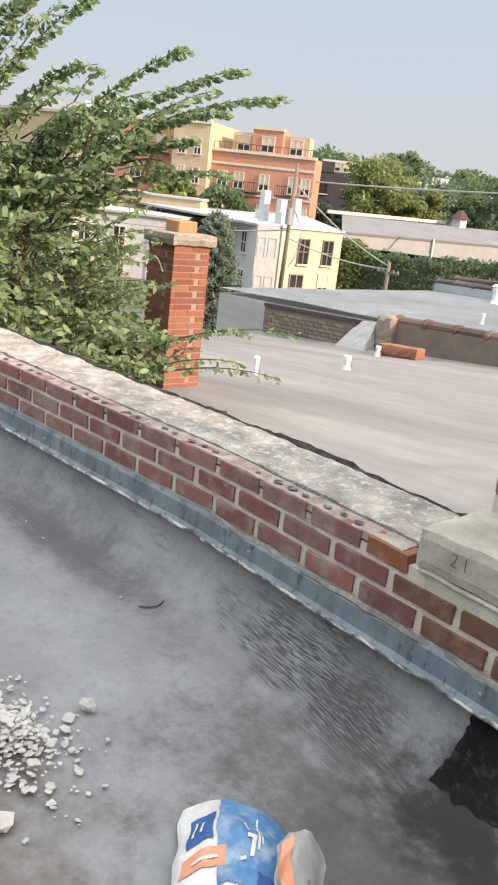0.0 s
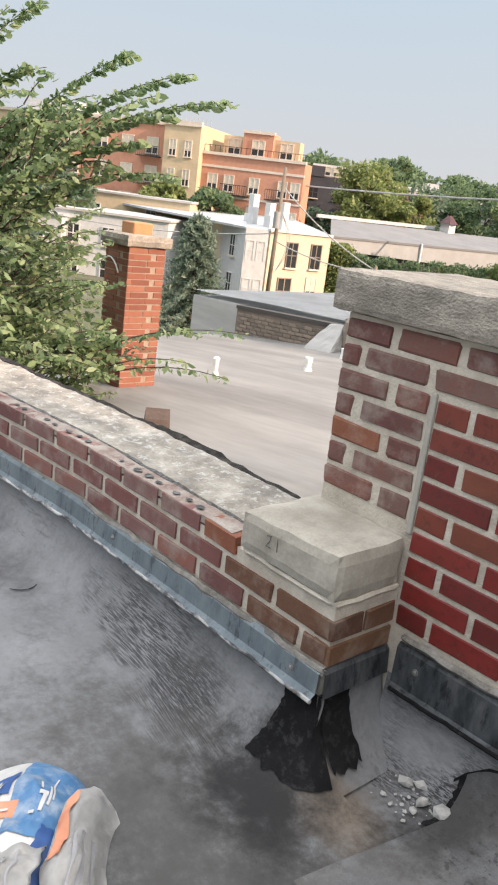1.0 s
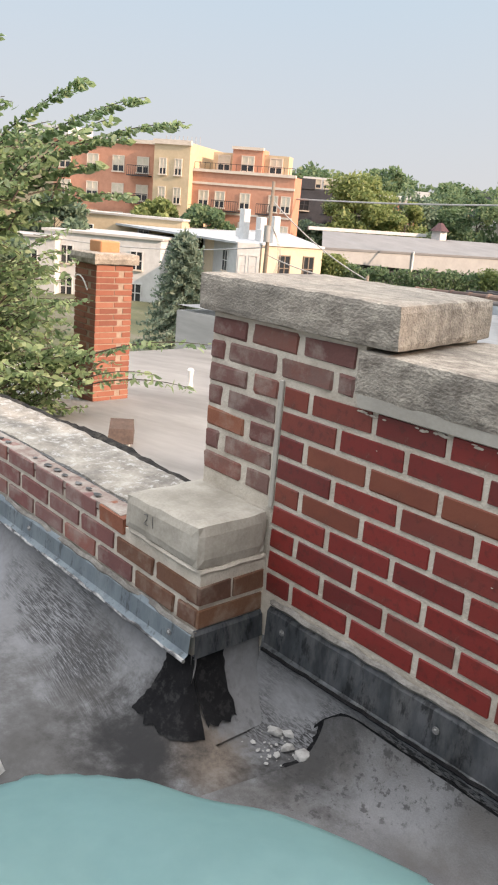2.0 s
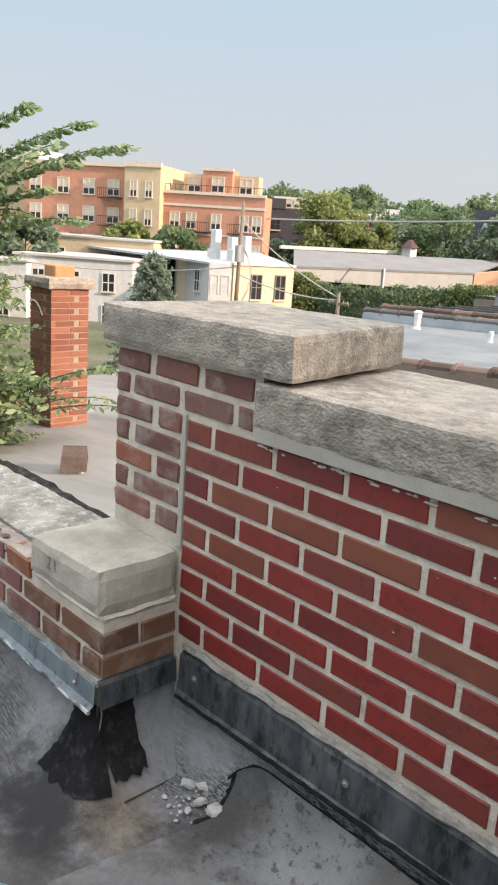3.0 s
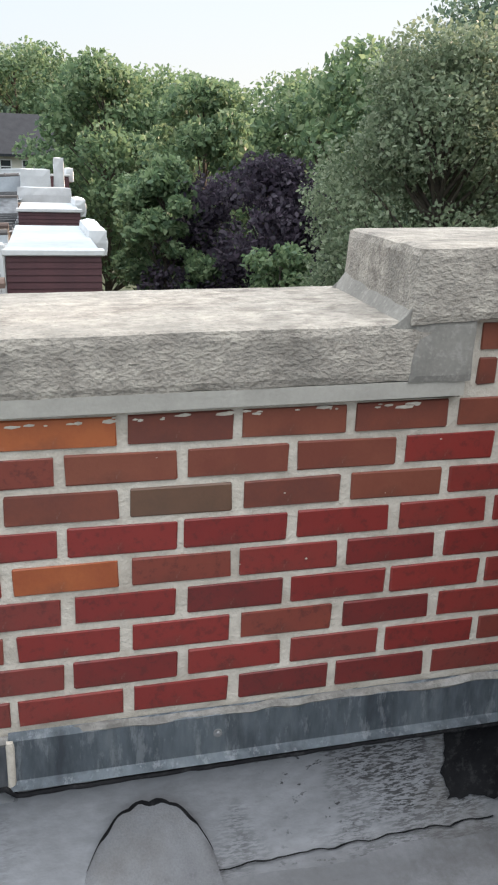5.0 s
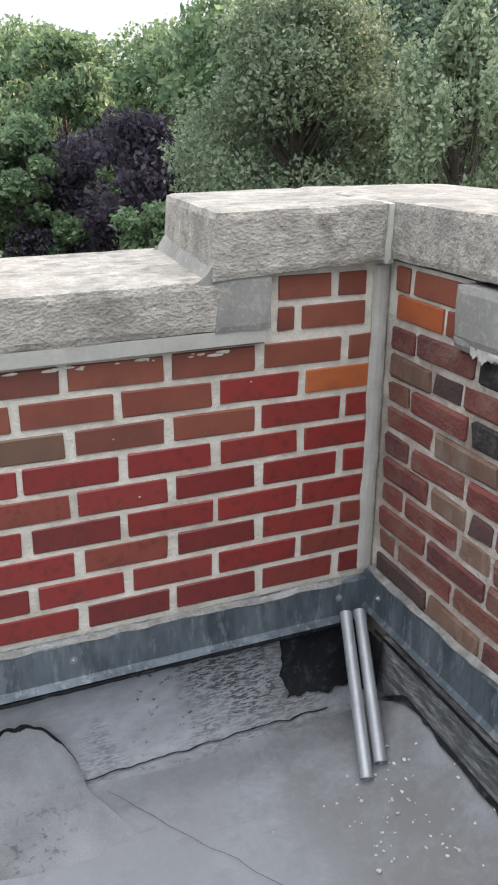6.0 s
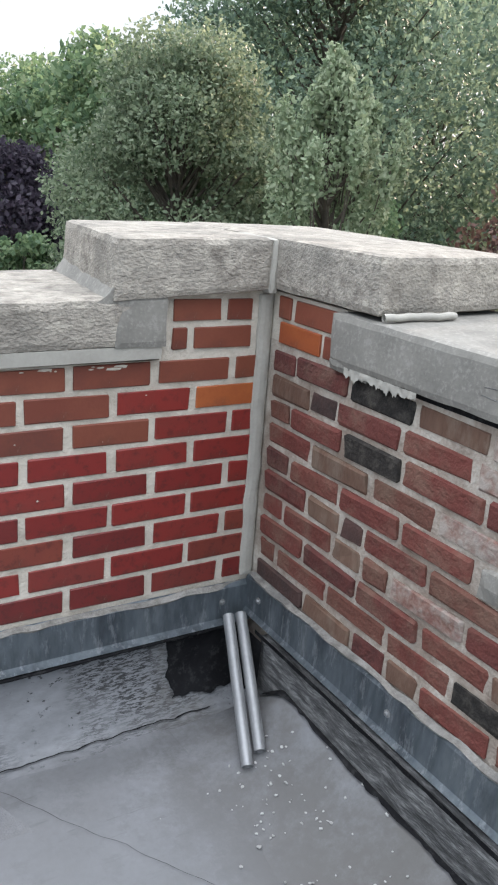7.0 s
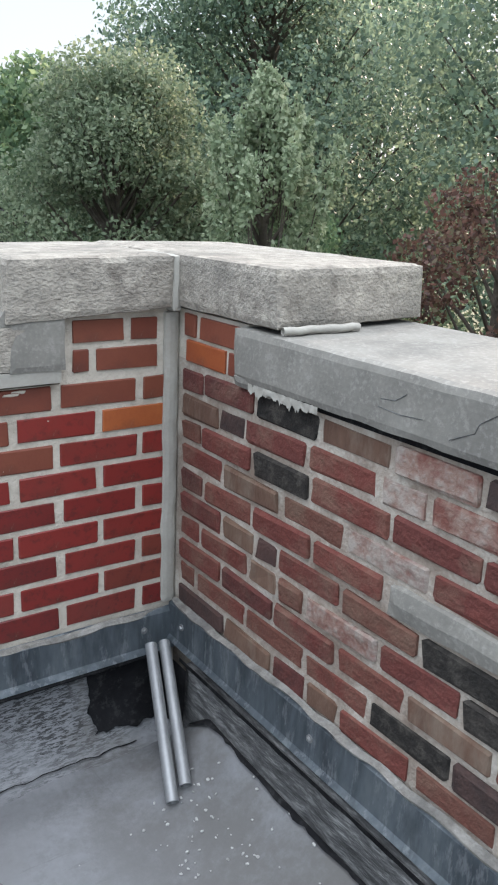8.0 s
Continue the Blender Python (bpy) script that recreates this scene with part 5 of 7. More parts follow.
def party_wall(x0, x1, y, z_at, drop, mat, tile, label, tiles=True, thick=0.26):
    w = base("party_wall", (0, 0, 0), label, "parapet", "party walls between the roofs")
    part("masonry", tilted(x0, x1, y - thick / 2, y + thick / 2, lambda x: z_at(x) - 0.05, drop), mat, w)
    if tiles:
        coping_tiles(w, x0, x1, y, z_at, tile)
    else:
        part("cap", tilted(x0, x1, y - thick / 2 - 0.03, y + thick / 2 + 0.03, lambda x: z_at(x) + 0.02, 0.07), tile, w)
    return w


def rowhouse(x0, x1, y0, y1, z_at, roof, label, side=None):
    h = base("rowhouse", (0, 0, 0), label, "house", "row of brick houses")
    part("wall", hexa(bmesh.new(), [(x0, y0, -7), (x1, y0, -7), (x1, y1, -7), (x0, y1, -7), (x0, y0, z_at(x0) - 0.12), (x1, y0, z_at(x1) - 0.12), (x1, y1, z_at(x1) - 0.12), (x0, y1, z_at(x0) - 0.12)]), side or M_SMOKE_BRICK, h)
    n = 24
    bm = sheet(n, 10, lambda u, v: (x0 + (x1 - x0) * u, y0 + (y1 - y0) * v, z_at(x0 + (x1 - x0) * u) + 0.02 * noise.noise(Vector((u * 9, v * 5, y0)))))
    bmesh.ops.solidify(bm, geom=bm.faces[:], thickness=0.1)
    part("roof", bm, roof, h)
    return h


R1 = lambda x: -0.70 + 0.10 * (x + 5)
R2 = lambda x: -0.19 + 0.04 * x
R3 = lambda x: -0.02 + 0.036 * x
R4 = lambda x: 0.42 + 0.042 * x
R5 = lambda x: 0.95 + 0.06 * x
P1 = lambda x: -0.055 + 0.052 * x
P2A = lambda x: 0.04 + 0.0365 * x
P2B = lambda x: 0.125 + 0.0357 * x
P3 = lambda x: 0.53 + 0.0417 * x
P4 = lambda x: 1.07 + 0.07 * x
P5 = lambda x: 1.34 + 0.057 * x
house_1 = rowhouse(-11.4, 1.3, 0.56, 9.1, R1, M_ROOF_GREY, "brick rowhouse with a smooth grey flat roof")
house_2 = rowhouse(-13.2, 1.5, 9.3, 17.0, R2, M_ROOF_BLUE, "brick rowhouse with a silver-blue coated flat roof", M_ROOF_GREY)
house_3 = rowhouse(-14.0, 1.6, 17.9, 25.4, R3, M_ROOF_PATCHY, "brick rowhouse with a patched tar roof")
house_4 = rowhouse(-15.0, 1.6, 25.6, 32.9, R4, M_ROOF_BLUE, "brick rowhouse with a pale coated flat roof")
house_5 = rowhouse(-16.0, 1.6, 33.1, 41.0, R5, M_ROOF_BLUE, "brick rowhouse with a white coated flat roof")
M_SEAM = material("tarred_roof_seam", [(0.05, 0.05, 0.052), (0.11, 0.11, 0.112)], 3, 0.8, 0.4, 20)
for house, f, rows in ((house_3, R3, (18.6, 19.7, 20.9, 22.1, 23.2, 24.3)), (house_4, R4, (26.6, 28.3, 29.9, 31.4)), (house_5, R5, (34.6, 36.6, 38.7))):
    for y in rows:
        part("roof_seam", tilted(-13.5, 1.5, y - 0.07, y + 0.07, lambda x: f(x) + 0.11, 0.14), M_SEAM, house, "dark tarred batten")
party_wall(-8.1, 1.35, 9.2, P1, 0.9, M_SMOKE_BRICK, M_TERRA, "low brick party wall with half-round terracotta coping")
w = party_wall(-11.4, -8.5, 9.2, lambda x: P1(x) - 0.12, 1.0, M_SMOKE_BRICK, M_TERRA_DARK, "crumbling brick party wall with a dark flat cap", tiles=False)
bm = box(-0.1, 0.1, 0, 0.02, -0.028, 0.028, 0.004)
me_far = link_mesh("brick", bm, M_SMOKE_BRICK)
for r in range(6):
    for k in range(13):
        ob = new("brick", me_far)
        ob.parent = w
        x = -11.25 + 0.215 * k + (0.1 if r % 2 else 0)
        ob.matrix_basis = pose(x, 9.055, P1(x) - 0.28 - 0.075 * r)
part("flashing_apron", rough_block([(-8.95, 8.55, R1(-8.6) - 0.05), (-8.25, 8.55, R1(-8.2) - 0.05), (-8.3, 9.05, R1(-8.2) - 0.05), (-8.8, 9.05, R1(-8.6) - 0.05), (-8.7, 8.95, R1(-8.6) + 0.45), (-8.35, 8.95, R1(-8.2) + 0.45), (-8.35, 9.05, R1(-8.2) + 0.45), (-8.7, 9.05, R1(-8.6) + 0.45)], step=0.12, wobble=0.02), M_ROOF_GREY, w, "grey coated apron against the wall")
thing("brick_stub", rough_block(bar(-8.35, -8.0, 8.9, 9.35, -1.0, -0.42), step=0.08, rounding=0.03, wobble=0.02, seed=71), M_CREAM_BRICK, "broken end of a brick party wall", "wall end")
thing("loose_brick_stack", rough_block(bar(-7.75, -6.95, 8.35, 8.6, R1(-7.75) - 0.01, R1(-7.75) + 0.2, 0.06), step=0.08, rounding=0.02, wobble=0.012, seed=72), M_CHIMNEY, "orange brick block lying on the grey roof", "bricks")
party_wall(-13.2, 1.45, 17.05, P2A, 0.6, M_ROOF_BLUE, M_TERRA_DARK, "party wall with dark half-round coping tiles")
party_wall(-13.2, 1.45, 17.85, P2B, 0.7, M_SMOKE_BRICK, M_TERRA, "party wall with terracotta half-round coping tiles")
party_wall(-14.0, 1.5, 25.5, P3, 0.8, M_ROOF_PATCHY, M_TERRA_DARK, "party wall with dark flat coping", tiles=False)
party_wall(-15.0, 1.5, 33.0, P4, 0.9, M_ROOF_BLUE, M_TERRA_DARK, "party wall with dark half-round coping tiles")
party_wall(-16.0, 1.5, 41.0, P5, 0.9, M_WHITE, M_WHITE, "white painted parapet at the end of the row", tiles=False)

# near chimney, brick by brick
chimney = base("chimney", (-6.56, 3.38, R1(-6.56)), "orange-red brick chimney with a concrete cap and clay flue", "chimney")
chimney.matrix_basis = chimney.matrix_basis @ Matrix.Diagonal((1.13, 1.13, 1.0, 1.0))
part("core", box(-0.203, 0.203, -0.203, 0.203, -0.1, 1.57), M_CHIM_MORTAR, chimney)
for r in range(23):
    z = 0.036 + 0.0678 * r
    for face in range(4):
        for k in range(2):
            o = (-0.105 + 0.21 * k) + (0.05 if r % 2 else -0.0)
            ln = 0.2
            if r % 2 and k == 1:
                o, ln = 0.157, 0.1
            ob = new("brick", brick_mesh(ln, 0.055, M_CHIMNEY, 0.4))
            ob.parent = chimney
            ob.matrix_basis = Matrix.Rotation(radians(90 * face), 4, "Z") @ pose(o, -0.209, z)
part("cap", rough_block(bar(-0.26, 0.26, -0.26, 0.26, 1.56, 1.69), step=0.06, rounding=0.015, wobble=0.005, seed=81), M_STONE, chimney, "weathered concrete cap")
flue = box(-0.11, 0.11, -0.11, 0.11, 1.67, 1.81, 0.01)
part("flue", flue, M_FLUE, chimney, "orange clay flue tile")
cable = bmesh.new()
pts = [Vector((-0.16 + 0.05 * i, -0.235, 1.42 - 0.03 * (i - 1.5) ** 2 * 0.4)) for i in range(6)]
for a, b in zip(pts, pts[1:]):
    tube(cable, a, b, 0.008, 0.008, 6)
part("cable", cable, M_PVC, chimney, "loose white cable")


def vent_pipe(at, h, r, label, elbow=False, mat=M_PVC):
    r *= 0.62
    bm = bmesh.new()
    tube(bm, (0, 0, -0.05), (0, 0, 0.05), r * 1.7, r * 1.25, 14)
    tube(bm, (0, 0, 0.0), (0, 0, h * 0.7), r, r, 14)
    tube(bm, (0, 0, h * 0.7), (0, 0, h), r * 1.25, r * 1.2, 14)
    if elbow:
        tube(bm, (0, 0, h), (0.0, 0, h * 1.12), r * 1.6, r * 0.8, 14)
    ob = thing("vent_pipe", bm, mat, label, "vent pipe", "vent pipes on the roofs", smooth=False)
    ob.matrix_basis = pose(*at)
    return ob


M_RUSTY = material("rusty_brown_sheet", [(0.055, 0.036, 0.028), (0.10, 0.065, 0.05)], 12, 0.8, 0.4, 50)
hood = base("roof_vent", (-4.15, 2.15, R1(-4.15)), "brown metal vent hood standing on the grey roof", "roof vent", rz=-35)
part("hood", hexa(bmesh.new(), [(-0.13, -0.11, 0.09), (0.13, -0.11, 0.04), (0.13, 0.11, 0.04), (-0.13, 0.11, 0.09), (-0.11, -0.10, 0.20), (0.06, -0.10, 0.15), (0.06, 0.10, 0.15), (-0.11, 0.10, 0.20)]), M_RUSTY, hood, "weathered brown hood")
part("throat", box(-0.08, 0.09, -0.08, 0.08, -0.04, 0.085, 0.006), M_PVC, hood, "pale metal throat")
vent_pipe((-6.75, 4.85, R1(-6.75)), 0.22, 0.05, "white plastic vent pipe on the grey roof", True)
vent_pipe((-6.62, 6.40, R1(-6.62)), 0.2, 0.075, "wide white vent pipe on the grey roof")
vent_pipe((-7.6, 8.2, R1(-7.6)), 0.16, 0.06, "short white vent pipe beside the broken wall")
vent_pipe((-4.93, 11.5, R2(-4.93)), 0.27, 0.06, "white vent pipe with a cap", True)
vent_pipe((-7.63, 14.5, R2(-7.63)), 0.24, 0.07, "white vent pipe on the silver roof")
vent_pipe((-10.5, 15.8, R2(-10.5)), 0.42, 0.13, "tall white vent stack on the silver roof", True)
vent_pipe((-7.62, 11.0, R2(-7.62)), 0.2, 0.05, "thin white vent pipe on the silver roof")
vent_pipe((-0.41, 13.0, R2(-0.41)), 0.32, 0.09, "white vent pipe with a cap", True)
for (x, y, f) in ((-9.2, 28, R4), (-3.2, 30, R4), (-6.4, 37, R5), (-1.1, 36, R5), (-10.9, 36.5, R5), (-4.6, 22.0, R3), (-5.6, 37, R5)):
    vent_pipe((x, y, f(x)), 0.5, 0.07, "white vent pipe on a far roof")


def far_chimney(x, y, z0, z1, w, mat, label, pot=0.0):
    c = base("chimney", (x, y, z0), label, "chimney", "chimneys of the rowhouses")
    h = z1 - z0
    part("shaft", box(-w / 2, w / 2, -w / 2, w / 2, -0.3, h - 0.1), mat, c)
    part("cap", box(-w / 2 - 0.05, w / 2 + 0.05, -w / 2 - 0.05, w / 2 + 0.05, h - 0.1, h, 0.015), M_STONE, c, "stone cap")
    part("foot", box(-w / 2 - 0.03, w / 2 + 0.03, -w / 2 - 0.03, w / 2 + 0.03, -0.3, 0.25 if h > 1 else 0.08), M_ROOF_BLUE if h > 1 else M_CREAM_BRICK, c, "coated foot")
    if pot:
        part("flue", tube(bmesh.new(), (0, 0, h), (0, 0, h + pot), 0.09, 0.08, 14), M_STONE, c, "round clay flue")
    count = max(2, round(w / 0.215))
    me = link_mesh("brick", box(-w / count / 2 + 0.008, w / count / 2 - 0.008, -0.008, 0.012, -0.029, 0.029), mat)
    for r in range(int((h - 0.40) / 0.078)):
        for face in (0, 1):
            for k in range(count):
                ob = new("brick", me)
                ob.parent = c
                ob.matrix_basis = Matrix.Rotation(radians(90 * face), 4, "Z") @ pose(-w / 2 + (k + 0.5) * w / count, -w / 2, 0.30 + 0.078 * r)
    return c


far_chimney(-2.57, 9.6, -0.12, 0.53, 0.40, M_CREAM_BRICK, "buff brick chimney with a round clay flue", 0.32)
thing("chimney_plinth", rough_block(bar(-2.9, -2.06, 9.35, 9.85, -0.35, -0.08), step=0.1, rounding=0.02, wobble=0.012, seed=83), M_SMOKE_BRICK, "low brick plinth under the buff chimney", "plinth")
far_chimney(-5.46, 24.0, R3(-5.4), 1.18, 0.66, M_CREAM_BRICK, "large buff brick chimney with a stone cap")
far_chimney(-3.9, 32.0, R4(-3.9), 1.2, 0.45, M_SMOKE_BRICK, "dark brick chimney on a far roof")
far_chimney(-8.0, 40.0, R5(-8), 1.35, 0.5, M_SMOKE_BRICK, "dark brick chimney on a far roof")
far_chimney(-1.6, 40.0, R5(-1.6), 1.85, 0.5, M_SMOKE_BRICK, "dark brick chimney on a far roof")


def front_bay(x0, x1, y0, y1, z, rise, label):
    """The raised front of a rowhouse: dark siding towards the roofs, white coated top and kerb."""
    b = base("front_bay", (0, 0, 0), label, "roof bay", "street fronts of the rowhouses")
    part("core", box(x0, x1, y0 + 0.02, y1, -7, z - 0.02), M_MAROON, b)
    n = int((z + 0.9) / 0.09)
    me = link_mesh("siding_board", box(0, x1 - x0, -0.02, 0.02, 0.0, 0.083), M_MAROON)
    for i in range(n):
        ob = new("siding_board", me)
        ob.parent = b
        ob.matrix_basis = pose(x0, y0, z - 0.12 - 0.09 * i, -6)
    part("cap", box(x0 - 0.05, x1 + 0.05, y0 - 0.06, y0 + 0.14, z - 0.04, z + 0.05, 0.015), M_WHITE, b, "white coated edge")
    part("top", box(x0, x1, y0 + 0.14, y1, z - 0.06, z + 0.01), M_ROOF_BLUE, b, "silver coated top")
    part("kerb", rough_block(bar(x1 - 0.05, x1 + 0.3, y0 + 2.5, y1, z - 0.3, z + rise), step=0.2, rounding=0.04, wobble=0.02), M_WHITE, b, "white coated kerb towards the street")
    return b


front_bay(1.66, 2.92, 10.0, 15.6, 0.32, 0.16, "dark maroon siding bay with a white edge")
front_bay(1.62, 3.13, 20.0, 25.0, 0.42, 0.22, "maroon siding bay with a silver top")
front_bay(1.5, 3.3, 32.0, 39.0, 1.2, 0.3, "white stepped roof front at the end of the row")
thing("white_post", box(1.46, 1.65, 9.95, 10.15, -0.3, 0.44, 0.02), M_WHITE, "white painted chimney post beside the bay", "post")
hatch = base("roof_hatch", (0, 0, 0), "dark open box with a pale frame by the bay", "hatch")
part("frame", box(1.22, 1.6, 9.55, 9.62, -0.25, 0.09, 0.01), M_TERRA_DARK, hatch)
for (a, b, c, d) in ((1.20, 1.25, -0.25, 0.1), (1.54, 1.60, -0.25, 0.1), (1.20, 1.60, 0.06, 0.11)):
    part("rail", box(a, b, 9.5, 9.66, c, d, 0.008), M_WHITE, hatch, "pale rail")
for (x0, x1, y, z0, z1) in ((1.5, 2.6, 30.5, 0.6, 1.42), (2.7, 3.1, 30.6, 0.6, 1.83), (1.45, 3.2, 27.0, 0.3, 0.85)):
    thing("white_parapet", rough_block(bar(x0, x1, y, y + 0.4, z0 - 1, z1), step=0.25, rounding=0.03, wobble=0.02), M_WHITE, "white coated parapet block at the street front", "parapet", "street front parapets")


# ---- far buildings ----
M_RB = material("red_facade_brick", [(0.47, 0.22, 0.145), (0.56, 0.28, 0.19)], 2, 0.9, 0.2, 10)
M_TAN = material("tan_facade_brick", [(0.50, 0.39, 0.26), (0.58, 0.46, 0.31)], 2, 0.9, 0.2, 10)
M_TRIM = material("pale_stone_trim", [(0.58, 0.50, 0.42), (0.66, 0.58, 0.50)], 2, 0.8, 0.1, 10)
M_DARKBLDG = material("charcoal_facade", [(0.04, 0.042, 0.05), (0.07, 0.07, 0.08)], 1, 0.8, 0.2, 8)
M_YELLOW = material("yellow_brick_facade", [(0.540, 0.460, 0.350), (0.620, 0.530, 0.41)], 2, 0.9, 0.2, 12)
M_SIDING = material("pale_grey_siding", [(0.42, 0.44, 0.45), (0.50, 0.52, 0.53)], 2, 0.8, 0.2, 12)
M_WH_ROOF = material("grey_metal_roof", [(0.15, 0.155, 0.16), (0.20, 0.205, 0.21)], 0.5, 0.9, 0.2, 5)
M_WH_WALL = material("grey_metal_fascia", [(0.27, 0.28, 0.28), (0.33, 0.34, 0.34)], 0.8, 0.6, 0.2, 5)
M_ORANGE_WALL = material("orange_common_brick_wall", [(0.437, 0.263, 0.184), (0.532, 0.336, 0.241)], 1, 0.9, 0.2, 8, dirt=(0.38, 0.22, 0.15), dirt_amount=0.5, dirt_scale=0.4)
M_SHINGLE = material("dark_shingle_roof", [(0.014, 0.017, 0.022), (0.025, 0.029, 0.035)], 2, 1.0, 0.3, 14)
M_CREAM = material("cream_siding", [(0.44, 0.42, 0.36), (0.52, 0.50, 0.44)], 2, 0.8, 0.2, 12)
M_WOOD = material("weathered_pole_wood", [(0.16, 0.13, 0.10), (0.24, 0.20, 0.16)], 4, 0.9, 0.4, 30)
M_WIRE = material("black_wire", [(0.32, 0.32, 0.32), (0.42, 0.42, 0.42)], 4, 0.6, 0, 30)
M_IRON = material("black_ironwork", [(0.02, 0.02, 0.022), (0.035, 0.035, 0.037)], 6, 0.5, 0, 30)
M_BLIND = material("cream_blind", [(0.50, 0.46, 0.37), (0.62, 0.57, 0.47)], 3, 0.9, 0, 30)
M_GLASS = bpy.data.materials.new("window_glass")
M_GLASS.use_nodes = True
_g = M_GLASS.node_tree.nodes["Principled BSDF"]
_g.inputs["Base Color"].default_value, _g.inputs["Roughness"].default_value = (0.03, 0.035, 0.04, 1), 0.05


def window(parent, u, z, w, h, mat=M_TRIM, two=True, sill=True):
    """A framed window on the facade y = 0 of its building; its frame, panes and sill are parts of it."""
    bm = bmesh.new()
    t = 0.09
    slab(bm, u - w / 2 - t, u - w / 2, -0.10, 0.02, z - h / 2, z + h / 2)
    slab(bm, u + w / 2, u + w / 2 + t, -0.10, 0.02, z - h / 2, z + h / 2)
    slab(bm, u - w / 2 - t, u + w / 2 + t, -0.10, 0.02, z + h / 2, z + h / 2 + t)
    if two:
        slab(bm, u - 0.05, u + 0.05, -0.09, 0.02, z - h / 2, z + h / 2)
    slab(bm, u - w / 2, u + w / 2, -0.085, 0.02, z - 0.04, z + 0.04)
    fr = part("window", bm, mat, parent)
    part("pane", box(u - w / 2, u + w / 2, -0.05, -0.03, z - h / 2, z + h / 2), M_GLASS, fr)
    if mat is M_TRIM:
        part("blind", box(u - w / 2, u + w / 2, -0.056, -0.051, z - h * 0.12, z + h / 2), M_BLIND, fr, "cream blind half drawn")
    if sill:
        part("sill", box(u - w / 2 - 0.15, u + w / 2 + 0.15, -0.2, 0.02, z - h / 2 - 0.14, z - h / 2), M_TRIM, fr)
    return fr


def balcony(parent, u, z, w):
    b = part("balcony", box(u - w / 2, u + w / 2, -1.1, 0, z - 0.12, z), M_IRON, parent, "black iron balcony")
    bm = bmesh.new()
    slab(bm, u - w / 2, u + w / 2, -1.1, -1.05, z + 0.95, z + 1.02)
    for i in range(int(w / 0.25) + 1):
        x = u - w / 2 + i * 0.25
        slab(bm, x, x + 0.04, -1.1, -1.06, z, z + 0.95)
    part("railing", bm, M_IRON, b)


def along(a, b, z):
    """A pose whose x runs from a to b in plan; y points away behind the facade."""
    return pose(a[0], a[1], z, 0, 0, math.degrees(math.atan2(b[1] - a[1], b[0] - a[0])))


red = base("apartment_building", (0, 0, 0), "four-storey apartment block of red and tan brick with balconies", "building")
red.matrix_basis = along((-84.5, 47.4), (-63.6, 60.8), 0)
G = -7.0
part("wall", box(-4, 9.0, 0.0, 14, G, 8.0), M_RB, red, "red brick wing")
part("wall", box(9.0, 13.2, -1.2, 12, G, 8.1), M_TAN, red, "tan brick bay")
part("wall", box(13.2, 24.8, 0.0, 3.2, G, 5.4), M_RB, red, "red brick wing")
part("wall", box(14.6, 17.2, 2.5, 12, 5.0, 7.6), M_TAN, red)
part("wall", box(17.2, 20.6, 1.4, 4.0, 5.0, 8.1), M_RB, red)
part("wall", box(20.6, 23.4, 2.2, 4.0, 5.0, 7.6), M_TAN, red)
part("cornice", box(-4, 9.0, -0.25, 0.3, 7.75, 8.15), M_TRIM, red)
part("cornice", box(8.9, 13.3, -1.4, -0.9, 7.8, 8.3), M_TRIM, red)
part("cornice", box(13.2, 24.9, -0.2, 0.3, 5.3, 5.6), M_TRIM, red)
part("cornice", box(17.1, 20.7, 1.25, 1.7, 7.95, 8.25), M_TRIM, red)
part("band", box(13.2, 24.85, -0.08, 0.1, 4.0, 4.25), M_TRIM, red)
part("band", box(13.2, 24.85, -0.08, 0.1, 1.0, 1.2), M_TRIM, red)
for f, z in enumerate((5.5, 2.5, -0.6, -3.6)):
    for u in (-2.5, 1.0, 4.2, 7.2):
        window(red, u, z, 1.3, 1.6)
    if f:
        for u in (14.6, 16.5, 19.4, 22.6, 24.0):
            window(red, u, z, 1.0 if u < 20 else 0.9, 1.6)
        balcony(red, 17.4, z - 1.1, 3.0)
        balcony(red, 21.8, z - 1.1, 1.6)
    balcony(red, 7.0, z - 1.1, 2.6)
for z in (5.5, 2.5, -0.6):
    for u in (10.1, 11.9):
        fr = window(red, u, z, 0.7, 1.6)
        fr.location.y = -1.2
for u, y in ((15.9, 2.5), (19.0, 1.4), (22.0, 2.2)):
    fr = window(red, u, 6.5, 1.3, 1.5)
    fr.location.y = y
part("railing", box(13.3, 24.7, 0.05, 0.09, 6.25, 6.3), M_IRON, red, "dark roof terrace railing")
for i in range(20):
    part("rail_post", box(13.3 + 0.6 * i, 13.34 + 0.6 * i, 0.05, 0.09, 5.6, 6.25), M_IRON, red)
for i in range(9):
    part("roof_post", box(9.4 + 0.5 * i, 9.45 + 0.5 * i, 1.0, 1.05, 8.1, 8.9), M_WIRE, red)

dark = base("dark_building", (0, 0, 0), "charcoal three-storey building with a glazed roof room", "building")
dark.matrix_basis = along((-78.5, 74.3), (-70.0, 82.0), 0)
part("wall", box(0, 11, 0, 10, G, 5.0), M_DARKBLDG, dark)
part("penthouse", box(1.5, 9, 1, 8, 5.0, 6.6), M_WHITE, dark, "white framed roof room")
part("parapet", box(0, 3.2, -0.1, 1, 5.0, 6.3), M_DARKBLDG, dark)
for u in (3.2, 5.0, 6.8):
    w = window(dark, u, 5.8, 1.3, 1.0)
    w.location.y = 1.0
for u in (2, 5.5, 9):
    for z in (3.0, 0.2):
        window(dark, u, z, 1.2, 1.4, M_DARKBLDG)

